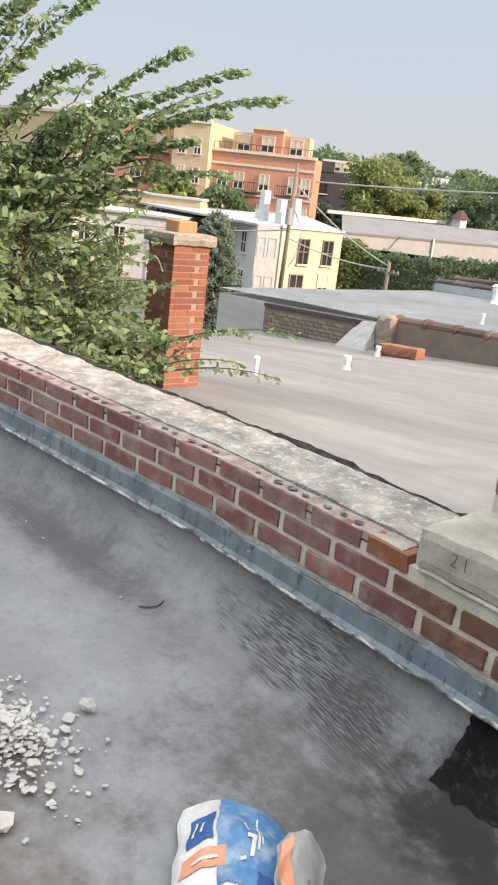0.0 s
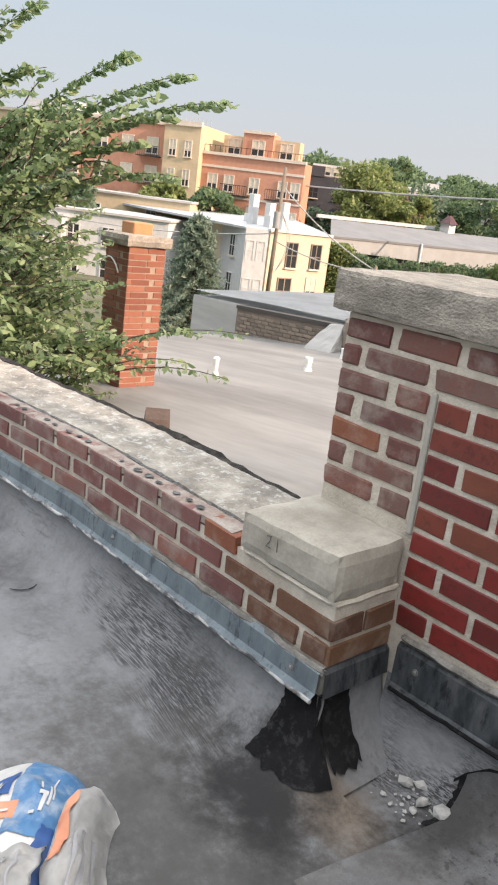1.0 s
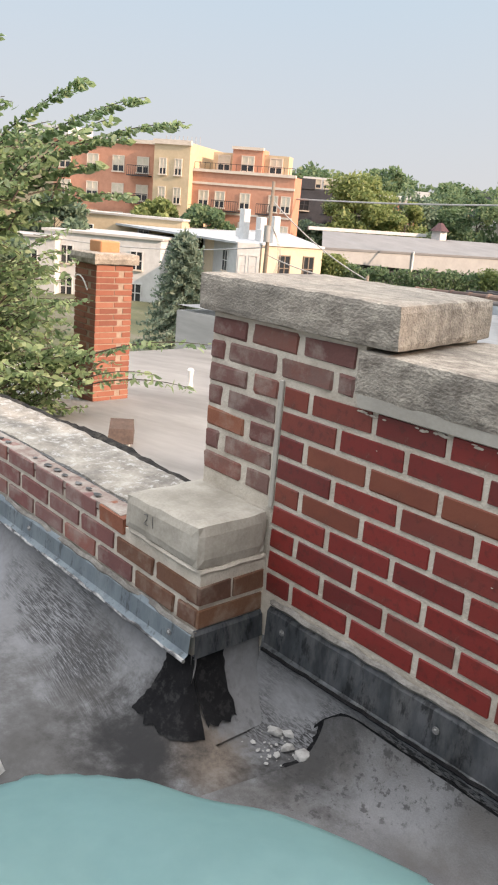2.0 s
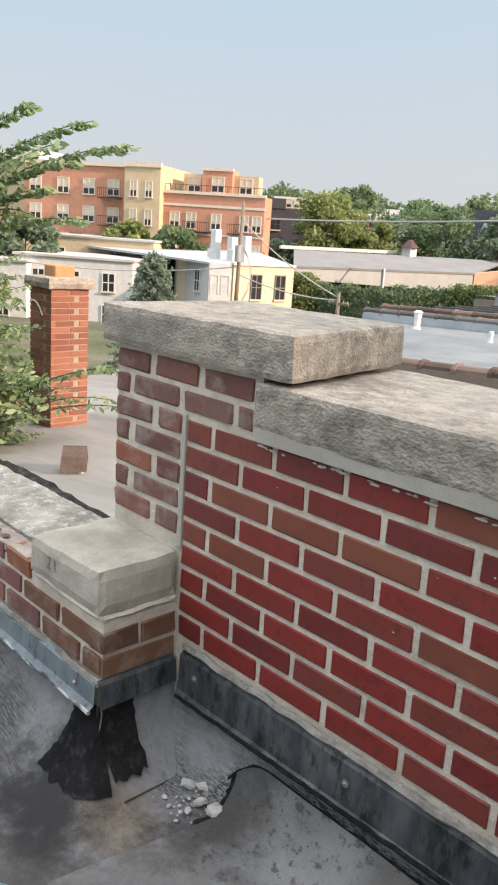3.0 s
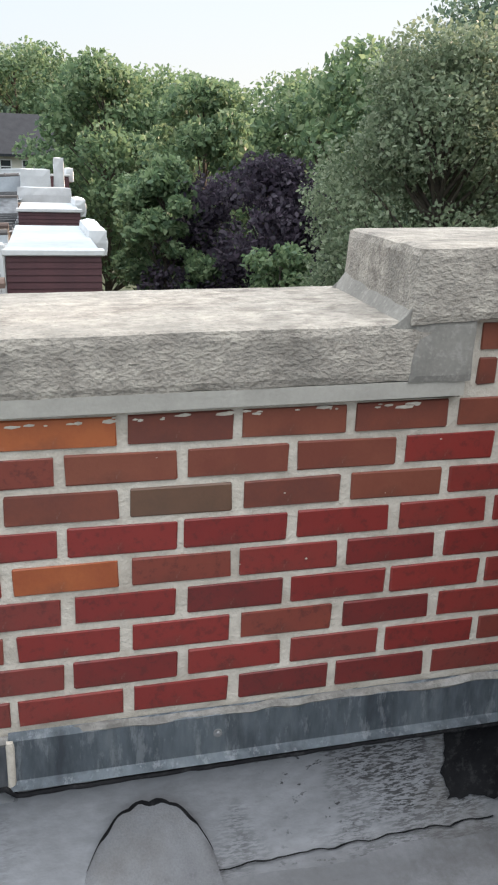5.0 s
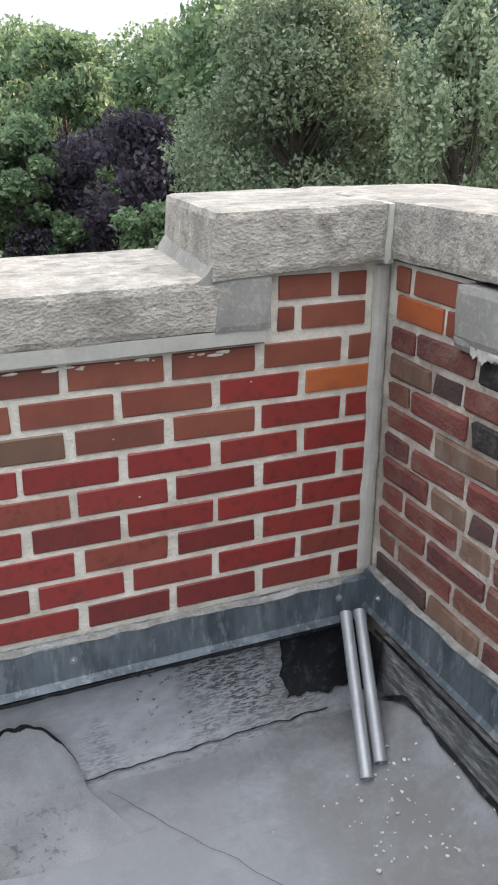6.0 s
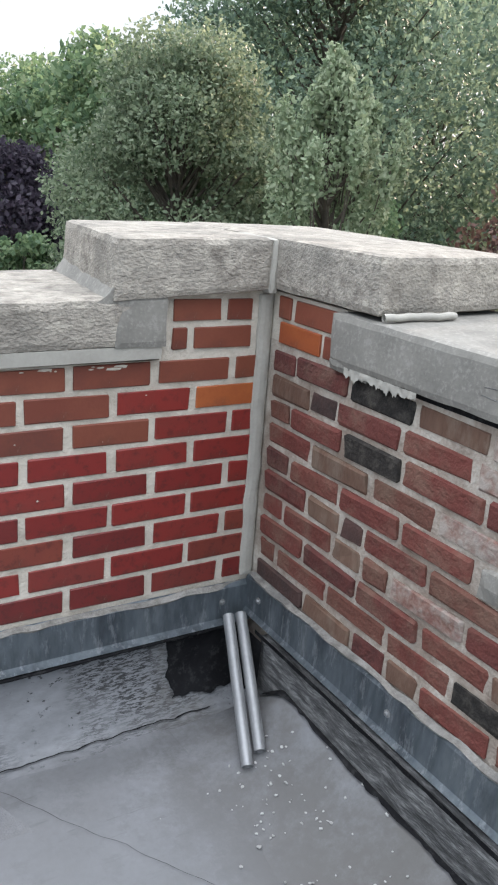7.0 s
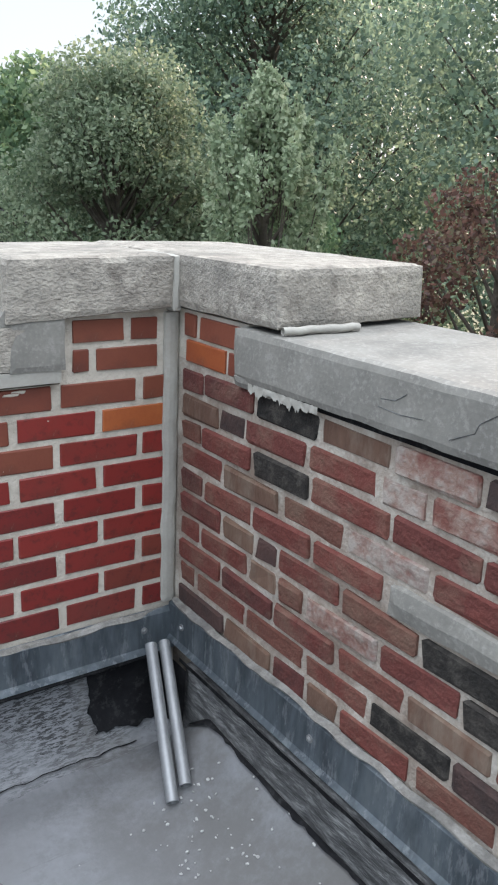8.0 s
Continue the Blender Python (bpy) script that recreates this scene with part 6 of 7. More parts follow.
yel = base("yellow_house", (0, 0, 0), "two-storey flat-roofed house with yellow brick and pale siding", "house")
yel.matrix_basis = along((-49.3, 44.1), (-48.6, 50.6), 0)
part("wall", box(0, 6.5, 0, 9, G, -1.05), M_YELLOW, yel, "yellow brick wall")
part("coping", box(-0.1, 6.6, -0.15, 0.35, -1.1, -0.9), M_WHITE, yel, "white roof edge")
for u in (2.4, 5.0):
    window(yel, u, -2.9, 1.0, 2.0, M_SMOKE_BRICK)
window(yel, 2.0, -5.9, 1.3, 2.1, M_SMOKE_BRICK)
window(yel, 4.9, -5.6, 1.0, 1.8)
grey = base("grey_house", (0, 0, 0), "pale grey sided flat-roofed house with paired windows", "house")
grey.matrix_basis = along((-50.6, 42.5), (-49.4, 44.0), 0)
part("wall", box(0.0, 1.92, 0.0, 6.5, G, -1.0), M_SIDING, grey)
part("white_front", box(0.02, 1.90, -0.06, 0.1, G, -1.05), M_WHITE, grey, "white sided front")
for u in (0.5, 1.4):
    window(grey, u, -2.8, 0.55, 1.5, M_WHITE, False, False)
    window(grey, u, -5.9, 0.55, 1.5, M_WHITE, False, False)
side = base("grey_wing", (0, 0, 0), "long grey sided wing with a silver flat roof", "house")
side.matrix_basis = along((-60.0, 46.2), (-50.65, 42.5), 0)
part("wall", box(0, 10.05, 0, 0.8, G, -1.15), M_SIDING, side)
_m = side.matrix_basis.inverted()
part("roof", hexa(bmesh.new(), [_m @ Vector(q) for q in ((-75, 44, -0.9), (-50.7, 42.45, -1.15), (-48.75, 50.6, -1.1), (-66, 62, -0.5), (-75, 44, -0.7), (-50.7, 42.45, -0.98), (-48.75, 50.6, -0.92), (-66, 62, -0.3))]), M_ROOF_BLUE, side, "silver coated flat roof")
for z in (-2.7, -5.9):
    window(side, 7.2, z, 1.3, 1.7, M_WHITE)
for i, (x, y, h) in enumerate(((-53.5, 47.5, 2.0), (-55.2, 47.0, 2.6), (-52.2, 46.5, 1.0), (-49.9, 45.8, 2.2), (-58.0, 49.0, 0.8))):
    thing("chimney_block", box(x - 0.35, x + 0.35, y - 0.35, y + 0.35, -1.1, -0.9 + h, 0.04), M_WHITE, "white painted square stack on the silver roof", "chimney", "white roof stacks")
for i, (a, b, zt, m, lab) in enumerate((((-66, 33), (-58, 40), -1.6, M_WHITE, "white sided house behind the trees"), ((-82, 36), (-66, 48), 0.0, M_TAN, "flat-roofed tan house behind the trees"), ((-72, 26), (-64, 33), -2.2, M_WHITE, "white house at the alley"))):
    h = base("alley_house", (0, 0, 0), lab, "house", "houses across the alley")
    h.matrix_basis = along(a, b, 0)
    L = math.dist(a, b)
    part("wall", box(0, L, 0, 9, G, zt), m, h)
    part("roof", box(-0.2, L + 0.2, -0.2, 9.2, zt, zt + 0.2), M_ROOF_GREY, h)
    for z in (zt - 1.9, zt - 4.7):
        for k in range(3):
            window(h, L * (0.2 + 0.3 * k), z, 1.0, 1.5, M_WHITE)

shed = base("warehouse", (0, 0, 0), "long low warehouse with a grey metal roof and brick end", "warehouse")
part("roof", hexa(bmesh.new(), [(-50.7, 52.6, -1.25), (-45.9, 75.2, -1.1), (-53, 94, 0.2), (-58, 60, 0.05), (-50.7, 52.6, -1.05), (-45.9, 75.2, -0.9), (-53, 94, 0.36), (-58, 60, 0.25)]), M_WH_ROOF, shed, "grey metal roof")
fascia = hexa(bmesh.new(), [(-50.7, 52.7, -2.25), (-45.95, 75.1, -3.0), (-46.4, 75.2, -3.0), (-51.1, 52.8, -2.25), (-50.75, 52.7, -1.2), (-46, 75.1, -1.05), (-46.4, 75.2, -1.05), (-51.1, 52.8, -1.2)])
part("fascia", fascia, M_WH_WALL, shed, "grey metal fascia")
part("wall", hexa(bmesh.new(), [(-51.2, 53, G), (-46.8, 75, G), (-52, 92, G), (-57, 60, G), (-51.2, 53, -1.4), (-46.8, 75, -1.4), (-52, 92, -1.4), (-57, 60, -1.4)]), M_DARKBLDG, shed, "dark lower wall")
part("brick_end", hexa(bmesh.new(), [(-45.9, 75.2, G), (-40.5, 95, G), (-41.2, 95.3, G), (-46.6, 75.4, G), (-45.9, 75.2, -0.95), (-40.5, 95, 1.05), (-41.2, 95.3, 1.05), (-46.6, 75.4, -0.95)]), M_ORANGE_WALL, shed, "orange brick end wall")
part("brick_end", hexa(bmesh.new(), [(-40.5, 95, G), (-30, 118, G), (-31, 118.4, G), (-41.2, 95.3, G), (-40.5, 95, -0.1), (-30, 118, -0.1), (-31, 118.4, -0.1), (-41.2, 95.3, -0.1)]), M_ORANGE_WALL, shed)
part("drain_pipe", tube(bmesh.new(), (-48.4, 63.0, -2.8), (-48.4, 63.0, -0.9), 0.1, 0.1, 8), M_PVC, shed, "white drain pipe")
part("white_kerb", hexa(bmesh.new(), [(-62, 62, 0.2), (-57, 76, 0.4), (-57.4, 76.2, 0.4), (-62.4, 62.2, 0.2), (-62, 62, 0.55), (-57, 76, 0.75), (-57.4, 76.2, 0.75), (-62.4, 62.2, 0.55)]), M_WHITE, shed, "white parapet behind")
cupola = base("roof_cupola", (-55.6, 76.5, 0.2), "small white roof vent house with a red cap", "roof vent")
part("body", box(-0.6, 0.6, -0.6, 0.6, 0, 1.0), M_WHITE, cupola)
cone = bmesh.new()
tube(cone, (0, 0, 1.0), (0, 0, 1.9), 1.1, 0.25, 8)
part("cap", cone, M_MAROON, cupola, "dull red cap")


def gable_house(a, b, depth, z_eave, z_ridge, wall, roof, label, dormers=0):
    h = base("gable_house", (0, 0, 0), label, "house", "houses in the distance")
    h.matrix_basis = along(a, b, 0)
    L = math.dist(a, b)
    bm = bmesh.new()
    v = [bm.verts.new(p) for p in ((0, 0, G), (L, 0, G), (L, depth, G), (0, depth, G), (0, 0, z_eave), (L, 0, z_eave), (L, depth, z_eave), (0, depth, z_eave), (0, depth / 2, z_ridge - 0.15), (L, depth / 2, z_ridge - 0.15))]
    for f in ((0, 1, 5, 4), (2, 3, 7, 6), (1, 2, 6, 9, 5), (3, 0, 4, 8, 7)):
        bm.faces.new([v[i] for i in f])
    part("wall", bm, wall, h)
    rb = bmesh.new()
    for s in (0, 1):
        y0, y1 = (-0.5, depth / 2) if s == 0 else (depth + 0.5, depth / 2)
        hexa(rb, [(-0.4, y0, z_eave - 0.2), (L + 0.4, y0, z_eave - 0.2), (L + 0.4, y1, z_ridge - 0.12), (-0.4, y1, z_ridge - 0.12), (-0.4, y0, z_eave), (L + 0.4, y0, z_eave), (L + 0.4, y1, z_ridge + 0.08), (-0.4, y1, z_ridge + 0.08)])
    bmesh.ops.recalc_face_normals(rb, faces=rb.faces[:])
    part("roof", rb, roof, h, "dark shingle roof")
    return h, L


wh, L = gable_house((-9.7, 63.9), (3.5, 64.9), 8.0, 2.45, 5.45, M_CREAM, M_SHINGLE, "cream sided house with a dark shingle roof and dormer")
for u in (0.9, 3.2, 5.6, 8.4, 9.6, 11.2):
    window(wh, u, 1.55, 0.7, 0.9, M_WHITE, False, False)
d = part("dormer", box(7.3, 8.9, 0.9, 3.0, 3.2, 4.15), M_WHITE, wh, "white dormer with twin windows")
for u in (7.8, 8.4):
    part("pane", box(u - 0.2, u + 0.2, 0.86, 0.9, 3.5, 3.95), M_GLASS, d)
part("chimney", box(4.1, 4.5, 0.6, 1.0, 2.4, 3.6), M_SMOKE_BRICK, wh)
part("chimney_pipe", tube(bmesh.new(), (4.6, 2.0, 4.0), (4.6, 2.0, 5.0), 0.1, 0.1, 8), M_PVC, wh)
part("corner_porch", box(11.9, 13.6, -0.6, 2.2, G, 2.2), M_WHITE, wh, "white porch corner")
for (a, b, dep, ze, zr, lab) in (((-66, 98), (-58, 101.5), 9, 3.4, 7.0, "gabled house with a grey shingle roof"), ((-57.5, 101.6), (-50, 106), 9, 3.0, 6.0, "gabled house with pale gable ends"), ((-64, 112), (-46, 120), 10, 4.2, 8.6, "long dark-roofed house behind trees")):
    g, L = gable_house(a, b, dep, ze, zr, M_CREAM, M_SHINGLE, lab)
    for k in range(2):
        bmg = bmesh.new()
        u0 = L * (0.25 + 0.4 * k)
        hexa(bmg, [(u0 - 1.2, -0.6, ze - 1), (u0 + 1.2, -0.6, ze - 1), (u0 + 1.2, 2, ze - 1), (u0 - 1.2, 2, ze - 1), (u0 - 0.1, -0.6, ze + 1.7), (u0 + 0.1, -0.6, ze + 1.7), (u0 + 0.1, 2, ze + 1.7), (u0 - 0.1, 2, ze + 1.7)])
        gp = part("gable", bmg, M_WHITE, g, "white gable")
        part("pane", box(u0 - 0.5, u0 + 0.5, -0.66, -0.6, ze - 0.5, ze + 0.5), M_GLASS, gp)
for (a, b, zt, m, lab) in (((-150, 150), (-118, 176), 6.5, M_TAN, "distant tan flat-roofed block"), ((-118, 176), (-70, 190), 6.0, M_SIDING, "distant pale flat-roofed block"), ((-95, 112), (-84, 120), 5.3, M_RB, "distant red brick block with white roof room"), ((-62, 170), (-30, 190), 8.0, M_RB, "distant brick block on the horizon"), ((-140, 48), (-96, 66), 9.5, M_TAN, "distant tan brick block behind the trees")):
    h = base("distant_block", (0, 0, 0), lab, "building", "distant flat-roofed blocks")
    h.matrix_basis = along(a, b, 0)
    L = math.dist(a, b)
    part("wall", box(0, L, 0, 14, G, zt), m, h)
    part("roof", box(-0.3, L + 0.3, -0.3, 14.3, zt, zt + 0.4), M_TRIM, h)
    part("roof_room", box(L * 0.4, L * 0.6, 3, 9, zt, zt + 2.2), M_WHITE, h, "white roof room")


def pole(x, y, top, label, arm=True, tilt=0.0):
    p = base("utility_pole", (x, y, G), label, "utility pole", "utility poles along the alley")
    part("shaft", tube(bmesh.new(), (0, 0, 0), (tilt, 0, top - G), 0.19, 0.12, 12), M_WOOD, p, smooth=True)
    if arm:
        part("crossarm", box(-1.0, 1.0, -0.06, 0.06, top - G - 0.8, top - G - 0.66), M_WOOD, p)
        for u in (-0.9, -0.5, 0.5, 0.9):
            part("insulator", tube(bmesh.new(), (u, 0, top - G - 0.66), (u, 0, top - G - 0.5), 0.05, 0.03, 8), M_WIRE, p)
    return p


def wire(pts, sag, r=0.02, label="thin black overhead wire between utility poles"):
    a, b = Vector(pts[0]), Vector(pts[1])
    line = [a.lerp(b, i / 14) - Vector((0, 0, sag * 4 * (i / 14) * (1 - i / 14))) for i in range(15)]
    return thing("overhead_wire", swept(bmesh.new(), line, r * 2.3), M_WIRE, label, "wire", "overhead wires")


p1 = pole(-44.7, 40.3, 3.75, "tall wooden utility pole with looped cables", False, 0.3)
part("transformer", tube(bmesh.new(), (0.35, -0.3, 6.4), (0.35, -0.3, 7.6), 0.25, 0.25, 14), M_WH_WALL, p1, "grey transformer can")
for k in range(3):
    line = [Vector((0.5 + 0.5 * math.sin(math.pi * i / 14) * (0.6 + 0.3 * k), 0.6 * math.sin(math.pi * i / 14), 7.6 - 4.4 * i / 14)) for i in range(15)]
    part("cable_loop", swept(bmesh.new(), line, 0.02), M_WIRE, p1, "looped black cable")
pole(-37.7, 44.2, -2.3, "short wooden utility pole with a crossarm")
pole(-35.5, 63.8, 4.7, "wooden utility pole with a crossarm")
pole(-29.8, 77.6, 4.7, "wooden utility pole with a crossarm")
wire([(-44.7, 40.3, 2.6), (-37.7, 44.2, -2.6)], 0.5)
wire([(-95, 60, 4.0), (-35.5, 63.8, 4.1)], 0.8, 0.035)
wire([(-35.5, 63.8, 4.6), (-29.8, 77.6, 4.5)], 1.2)
wire([(-35.5, 63.8, 4.2), (-29.8, 77.6, 4.1)], 1.5, 0.03)
wire([(-35.2, 63.8, 4.0), (-29.8, 77.6, 3.7)], 1.9)
wire([(-29.8, 77.6, 4.3), (-18, 92, 3.6)], 0.7)
wire([(-35.5, 63.8, 0.5), (-29.8, 77.6, 0.9)], 1.2)
wire([(-44.7, 40.3, -1.0), (-62, 30, -1.8)], 0.6)
wire([(-44.7, 40.3, -1.5), (-37.7, 44.2, -2.8)], 0.4)


# ---- trees ----
M_BARK = material("bark", [(0.06, 0.048, 0.038), (0.11, 0.09, 0.07)], 8, 0.95, 0.8, 40)
# green ramps are lightened and greyed: the haze over the trees is in the colour
GREEN = leaf_material("mid_green_leaves", [(0.085, 0.145, 0.085), (0.122, 0.200, 0.105), (0.172, 0.252, 0.130), (0.240, 0.312, 0.172)])
DEEP = leaf_material("deep_green_leaves", [(0.102, 0.160, 0.122), (0.152, 0.218, 0.156), (0.206, 0.285, 0.191), (0.281, 0.356, 0.237)])
LIME = leaf_material("yellow_green_leaves", [(0.145, 0.200, 0.075), (0.205, 0.265, 0.100), (0.265, 0.320, 0.130), (0.335, 0.375, 0.165)])
OLIVE = leaf_material("silvery_olive_leaves", [(0.112, 0.152, 0.096), (0.150, 0.202, 0.122), (0.205, 0.255, 0.160), (0.30, 0.345, 0.235)])
# lighter copy of the olive leaves, with sunlight on the shoots put into the colour
OLIVE_SUNLIT = leaf_material("sunlit_olive_leaves", [(0.18, 0.24, 0.15), (0.25, 0.32, 0.195), (0.34, 0.405, 0.265), (0.46, 0.52, 0.37)])
PURPLE = leaf_material("dark_purple_leaves", [(0.039, 0.034, 0.047), (0.058, 0.047, 0.065), (0.085, 0.065, 0.088)])
RUST = leaf_material("rusty_red_leaves", [(0.072, 0.046, 0.040), (0.125, 0.066, 0.052), (0.195, 0.100, 0.078), (0.13, 0.125, 0.07)])
SPRUCE = leaf_material("blue_green_needles", [(0.119, 0.189, 0.138), (0.207, 0.275, 0.207), (0.309, 0.377, 0.292)])


def leaf_cloud(name, centres, size, mat, parent, rng, slender=0.5, lean=None, kind="", label=""):
    """One mesh of many separate folded leaves."""
    c = np.asarray(centres, dtype=float)
    n = len(c)
    d = rng.normal(size=(n, 3))
    if lean is not None:
        d = d * 0.55 + np.asarray(lean)
    d /= np.linalg.norm(d, axis=1)[:, None]
    s = np.cross(d, rng.normal(size=(n, 3)))
    s /= np.linalg.norm(s, axis=1)[:, None] + 1e-9
    up = np.cross(d, s)
    k = (size * rng.uniform(0.6, 1.35, n))[:, None]
    if size < 0.15:  # near leaves get a rounder outline
        shape = ((-0.5, 0.0, 0.0), (-0.22, 0.42, 0.08), (0.16, 0.40, 0.09), (0.5, 0.0, 0.02), (0.16, -0.40, 0.09), (-0.22, -0.42, 0.08))
    else:
        shape = ((-0.5, 0.0, 0.0), (0.0, 0.5, 0.10), (0.5, 0.0, 0.0), (0.0, -0.5, 0.10))
    q = len(shape)
    v = np.empty((n, q, 3))
    for i, (a, b, h) in enumerate(shape):
        v[:, i] = c + d * k * a + s * k * slender * b + up * k * h
    me = bpy.data.meshes.new(name)
    me.vertices.add(q * n)
    me.vertices.foreach_set("co", v.reshape(-1))
    me.loops.add(q * n)
    me.loops.foreach_set("vertex_index", np.arange(q * n, dtype=np.int32))
    me.polygons.add(n)
    me.polygons.foreach_set("loop_start", np.arange(0, q * n, q, dtype=np.int32))
    me.update(calc_edges=True)
    me.materials.append(mat)
    ob = new(name, me)
    ob.parent = parent
    return tagged(ob, label=label, kind=kind)


def tree(at, top, radius, mat, label, seed, leaves=6000, leaf=0.4, clumps=40, z_low=None, squash=1.0, upright=False, group="street trees"):
    """Trunk, limbs and a crown of leaf clumps with gaps; at: foot in plan, top: height of the tip."""
    rng = np.random.default_rng(seed)
    x, y = at
    t = base("tree", (x, y, G), label, "tree", group)
    H = top - G
    low = (z_low - G) if z_low is not None else H * 0.3
    bm = bmesh.new()
    r0 = max(0.12, H * 0.018)
    tube(bm, (0, 0, 0), (0.1, 0, low + (H - low) * 0.35), r0, r0 * 0.6, 10)
    tube(bm, (0.1, 0, low + (H - low) * 0.35), (0, 0.1, H * 0.94), r0 * 0.6, r0 * 0.15, 8)
    centres, weights, radii = [], [], []
    for i in range(clumps):
        f = (i + rng.uniform(0.1, 0.9)) / clumps
        z = low + (H - low) * f
        prof = math.sin(math.pi * min(1, 0.12 + 0.86 * f)) ** (0.6 if not upright else 0.8)
        if upright:
            prof *= 1.15 - 0.55 * f
        a, rr = rng.uniform(0, 2 * math.pi), radius * prof * math.sqrt(rng.uniform(0.15, 1.0))
        p = Vector((rr * math.cos(a), rr * math.sin(a) * squash, z))
        centres.append(p)
        radii.append(radius * (rng.uniform(0.26, 0.44) * (1.0 - 0.7 * f) if upright else rng.uniform(0.18, 0.36)))
        tube(bm, (0, 0, max(low * 0.6, z - rr * 0.9 - 0.3)), p, r0 * 0.22, r0 * 0.05, 5, False)
    if upright:  # shoots that stand above the crown
        for i in range(clumps // 3):
            a, rr, z = rng.uniform(0, 2 * math.pi), radius * rng.uniform(0.0, 0.75), 0.0
            z = H - 0.35 - rr * rng.uniform(0.7, 1.5)
            centres.append(Vector((rr * math.cos(a), rr * math.sin(a), z)))
            radii.append(radius * 0.09)
            tube(bm, (rr * 0.7 * math.cos(a), rr * 0.7 * math.sin(a), z - 0.9), (rr * math.cos(a), rr * math.sin(a), z + 0.3), 0.012, 0.004, 5, False)
    part("trunk", bm, M_BARK, t, smooth=True)
    tall = np.array([1.5 if upright else 0.75] * clumps + [3.6] * (len(centres) - clumps))
    w = np.array(radii) ** 2
    w[clumps:] *= 4.0
    pick = rng.choice(len(centres), size=leaves, p=w / w.sum())
    d = rng.normal(size=(leaves, 3))
    d /= np.linalg.norm(d, axis=1)[:, None]
    rad = np.array(radii)[pick][:, None] * rng.uniform(0.25, 1.0, (leaves, 1)) ** 0.6
    pts = np.array(centres)[pick] + d * rad * np.stack([np.ones(leaves), np.ones(leaves), tall[pick]], 1)
    leaf_cloud("crown", pts, leaf, mat, t, rng, 0.62, (0, 0, 0.5) if upright else None)
    return t


# along the street, near the front parapet
tree((8.5, 11.2), 3.35, 2.25, OLIVE, "broad domed pear tree with silvery olive leaves", 1, 90000, 0.08, 210, -4.0)
tree((8.7, 7.2), 3.0, 1.35, OLIVE_SUNLIT, "slender young tree with upright olive shoots", 2, 45000, 0.075, 100, -3.5, upright=True)
tree((10.3, 9.0), 1.9, 1.6, GREEN, "green street tree between two taller ones", 3, 22000, 0.09, 70, -3.5)
tree((10.4, 4.6), 2.0, 1.5, RUST, "small street tree with rusty red leaves", 4, 22000, 0.075, 70, -3.5)
tree((16.5, 18.0), 8.2, 5.6, DEEP, "large deep green street tree", 5, 85000, 0.15, 190, -3.0)
tree((20.0, 9.0), 9.8, 5.6, DEEP, "large deep green tree across the street", 6, 85000, 0.15, 190, -3.0)
tree((23.0, 0.5), 11.2, 5.4, DEEP, "large green tree across the street", 7, 70000, 0.15, 170, -3.0)
tree((13.0, 24.5), 5.0, 3.6, GREEN, "green street tree in the row", 8, 16000, 0.25, 70, -3.5)
tree((8.5, 22.6), 1.7, 3.0, PURPLE, "dark purple-leaved tree by the street", 9, 26000, 0.18, 90, -4.5)
tree((5.6, 22.5), 1.5, 1.6, GREEN, "sunlit green tree by the street fronts", 10, 14000, 0.2, 60, -4.5)
tree((8.4, 31.0), 4.6, 2.9, GREEN, "sunlit green tree by the street fronts", 11, 14000, 0.25, 60, -4.0)
tree((7.7, 17.5), -0.3, 1.6, GREEN, "low tree below the parapet", 12, 9000, 0.16, 40, -5.0)
tree((5.6, 44.0), 6.4, 4.2, GREEN, "tall tree at the end of the row", 13, 15000, 0.33, 80, -4.0)
tree((11.0, 46.0), 5.8, 5.0, GREEN, "tall tree at the end of the row", 14, 15000, 0.36, 80, -4.0)
tree((18.0, 46.0), 6.2, 5.5, GREEN, "broad tree at the end of the street", 15, 15000, 0.38, 80, -4.0)
tree((12.2, 16.5), 3.0, 2.3, GREEN, "green street tree in the row", 16, 14000, 0.2, 60, -4.0)
tree((26.0, 24.0), 9.2, 6.5, DEEP, "large deep green tree across the street", 17, 20000, 0.38, 100, -3.0)
tree((24.0, 33.0), 7.6, 6.0, GREEN, "broad green tree across the street", 18, 16000, 0.4, 80, -3.0)
# belt behind the row
belt = [(-42.7, 111, 15.2, 7.2), (-17.3, 72, 11.4, 4.2), (-12.2, 78, 11.3, 4.6), (-6, 82, 12.2, 5.0), (0.5, 84, 11.6, 5.4), (7, 82, 10.4, 5.4), (-31.6, 115, 13.7, 6.6), (14, 76, 9.2, 6.0), (22, 64, 8.0, 6.5), (-1, 96, 13.0, 6.0), (30, 52, 8.0, 7.0), (-9, 92, 9.0, 6.0), (-16, 92, 11.0, 6.0), (3.5, 92, 12.4, 6.0), (-4, 90, 12.0, 5.5), (11, 88, 10.6, 6.0), (-45, 122, 11.3, 7.0)]
for i, (x, y, top, r) in enumerate(belt):
    tree((x, y), top, r * 1.25, (DEEP, GREEN, GREEN)[i % 3] if i != 1 else DEEP, "tall green tree in the belt behind the roofs", 40 + i, 15000, 0.42, 90, -6.6, group="belt of trees behind the roofs")
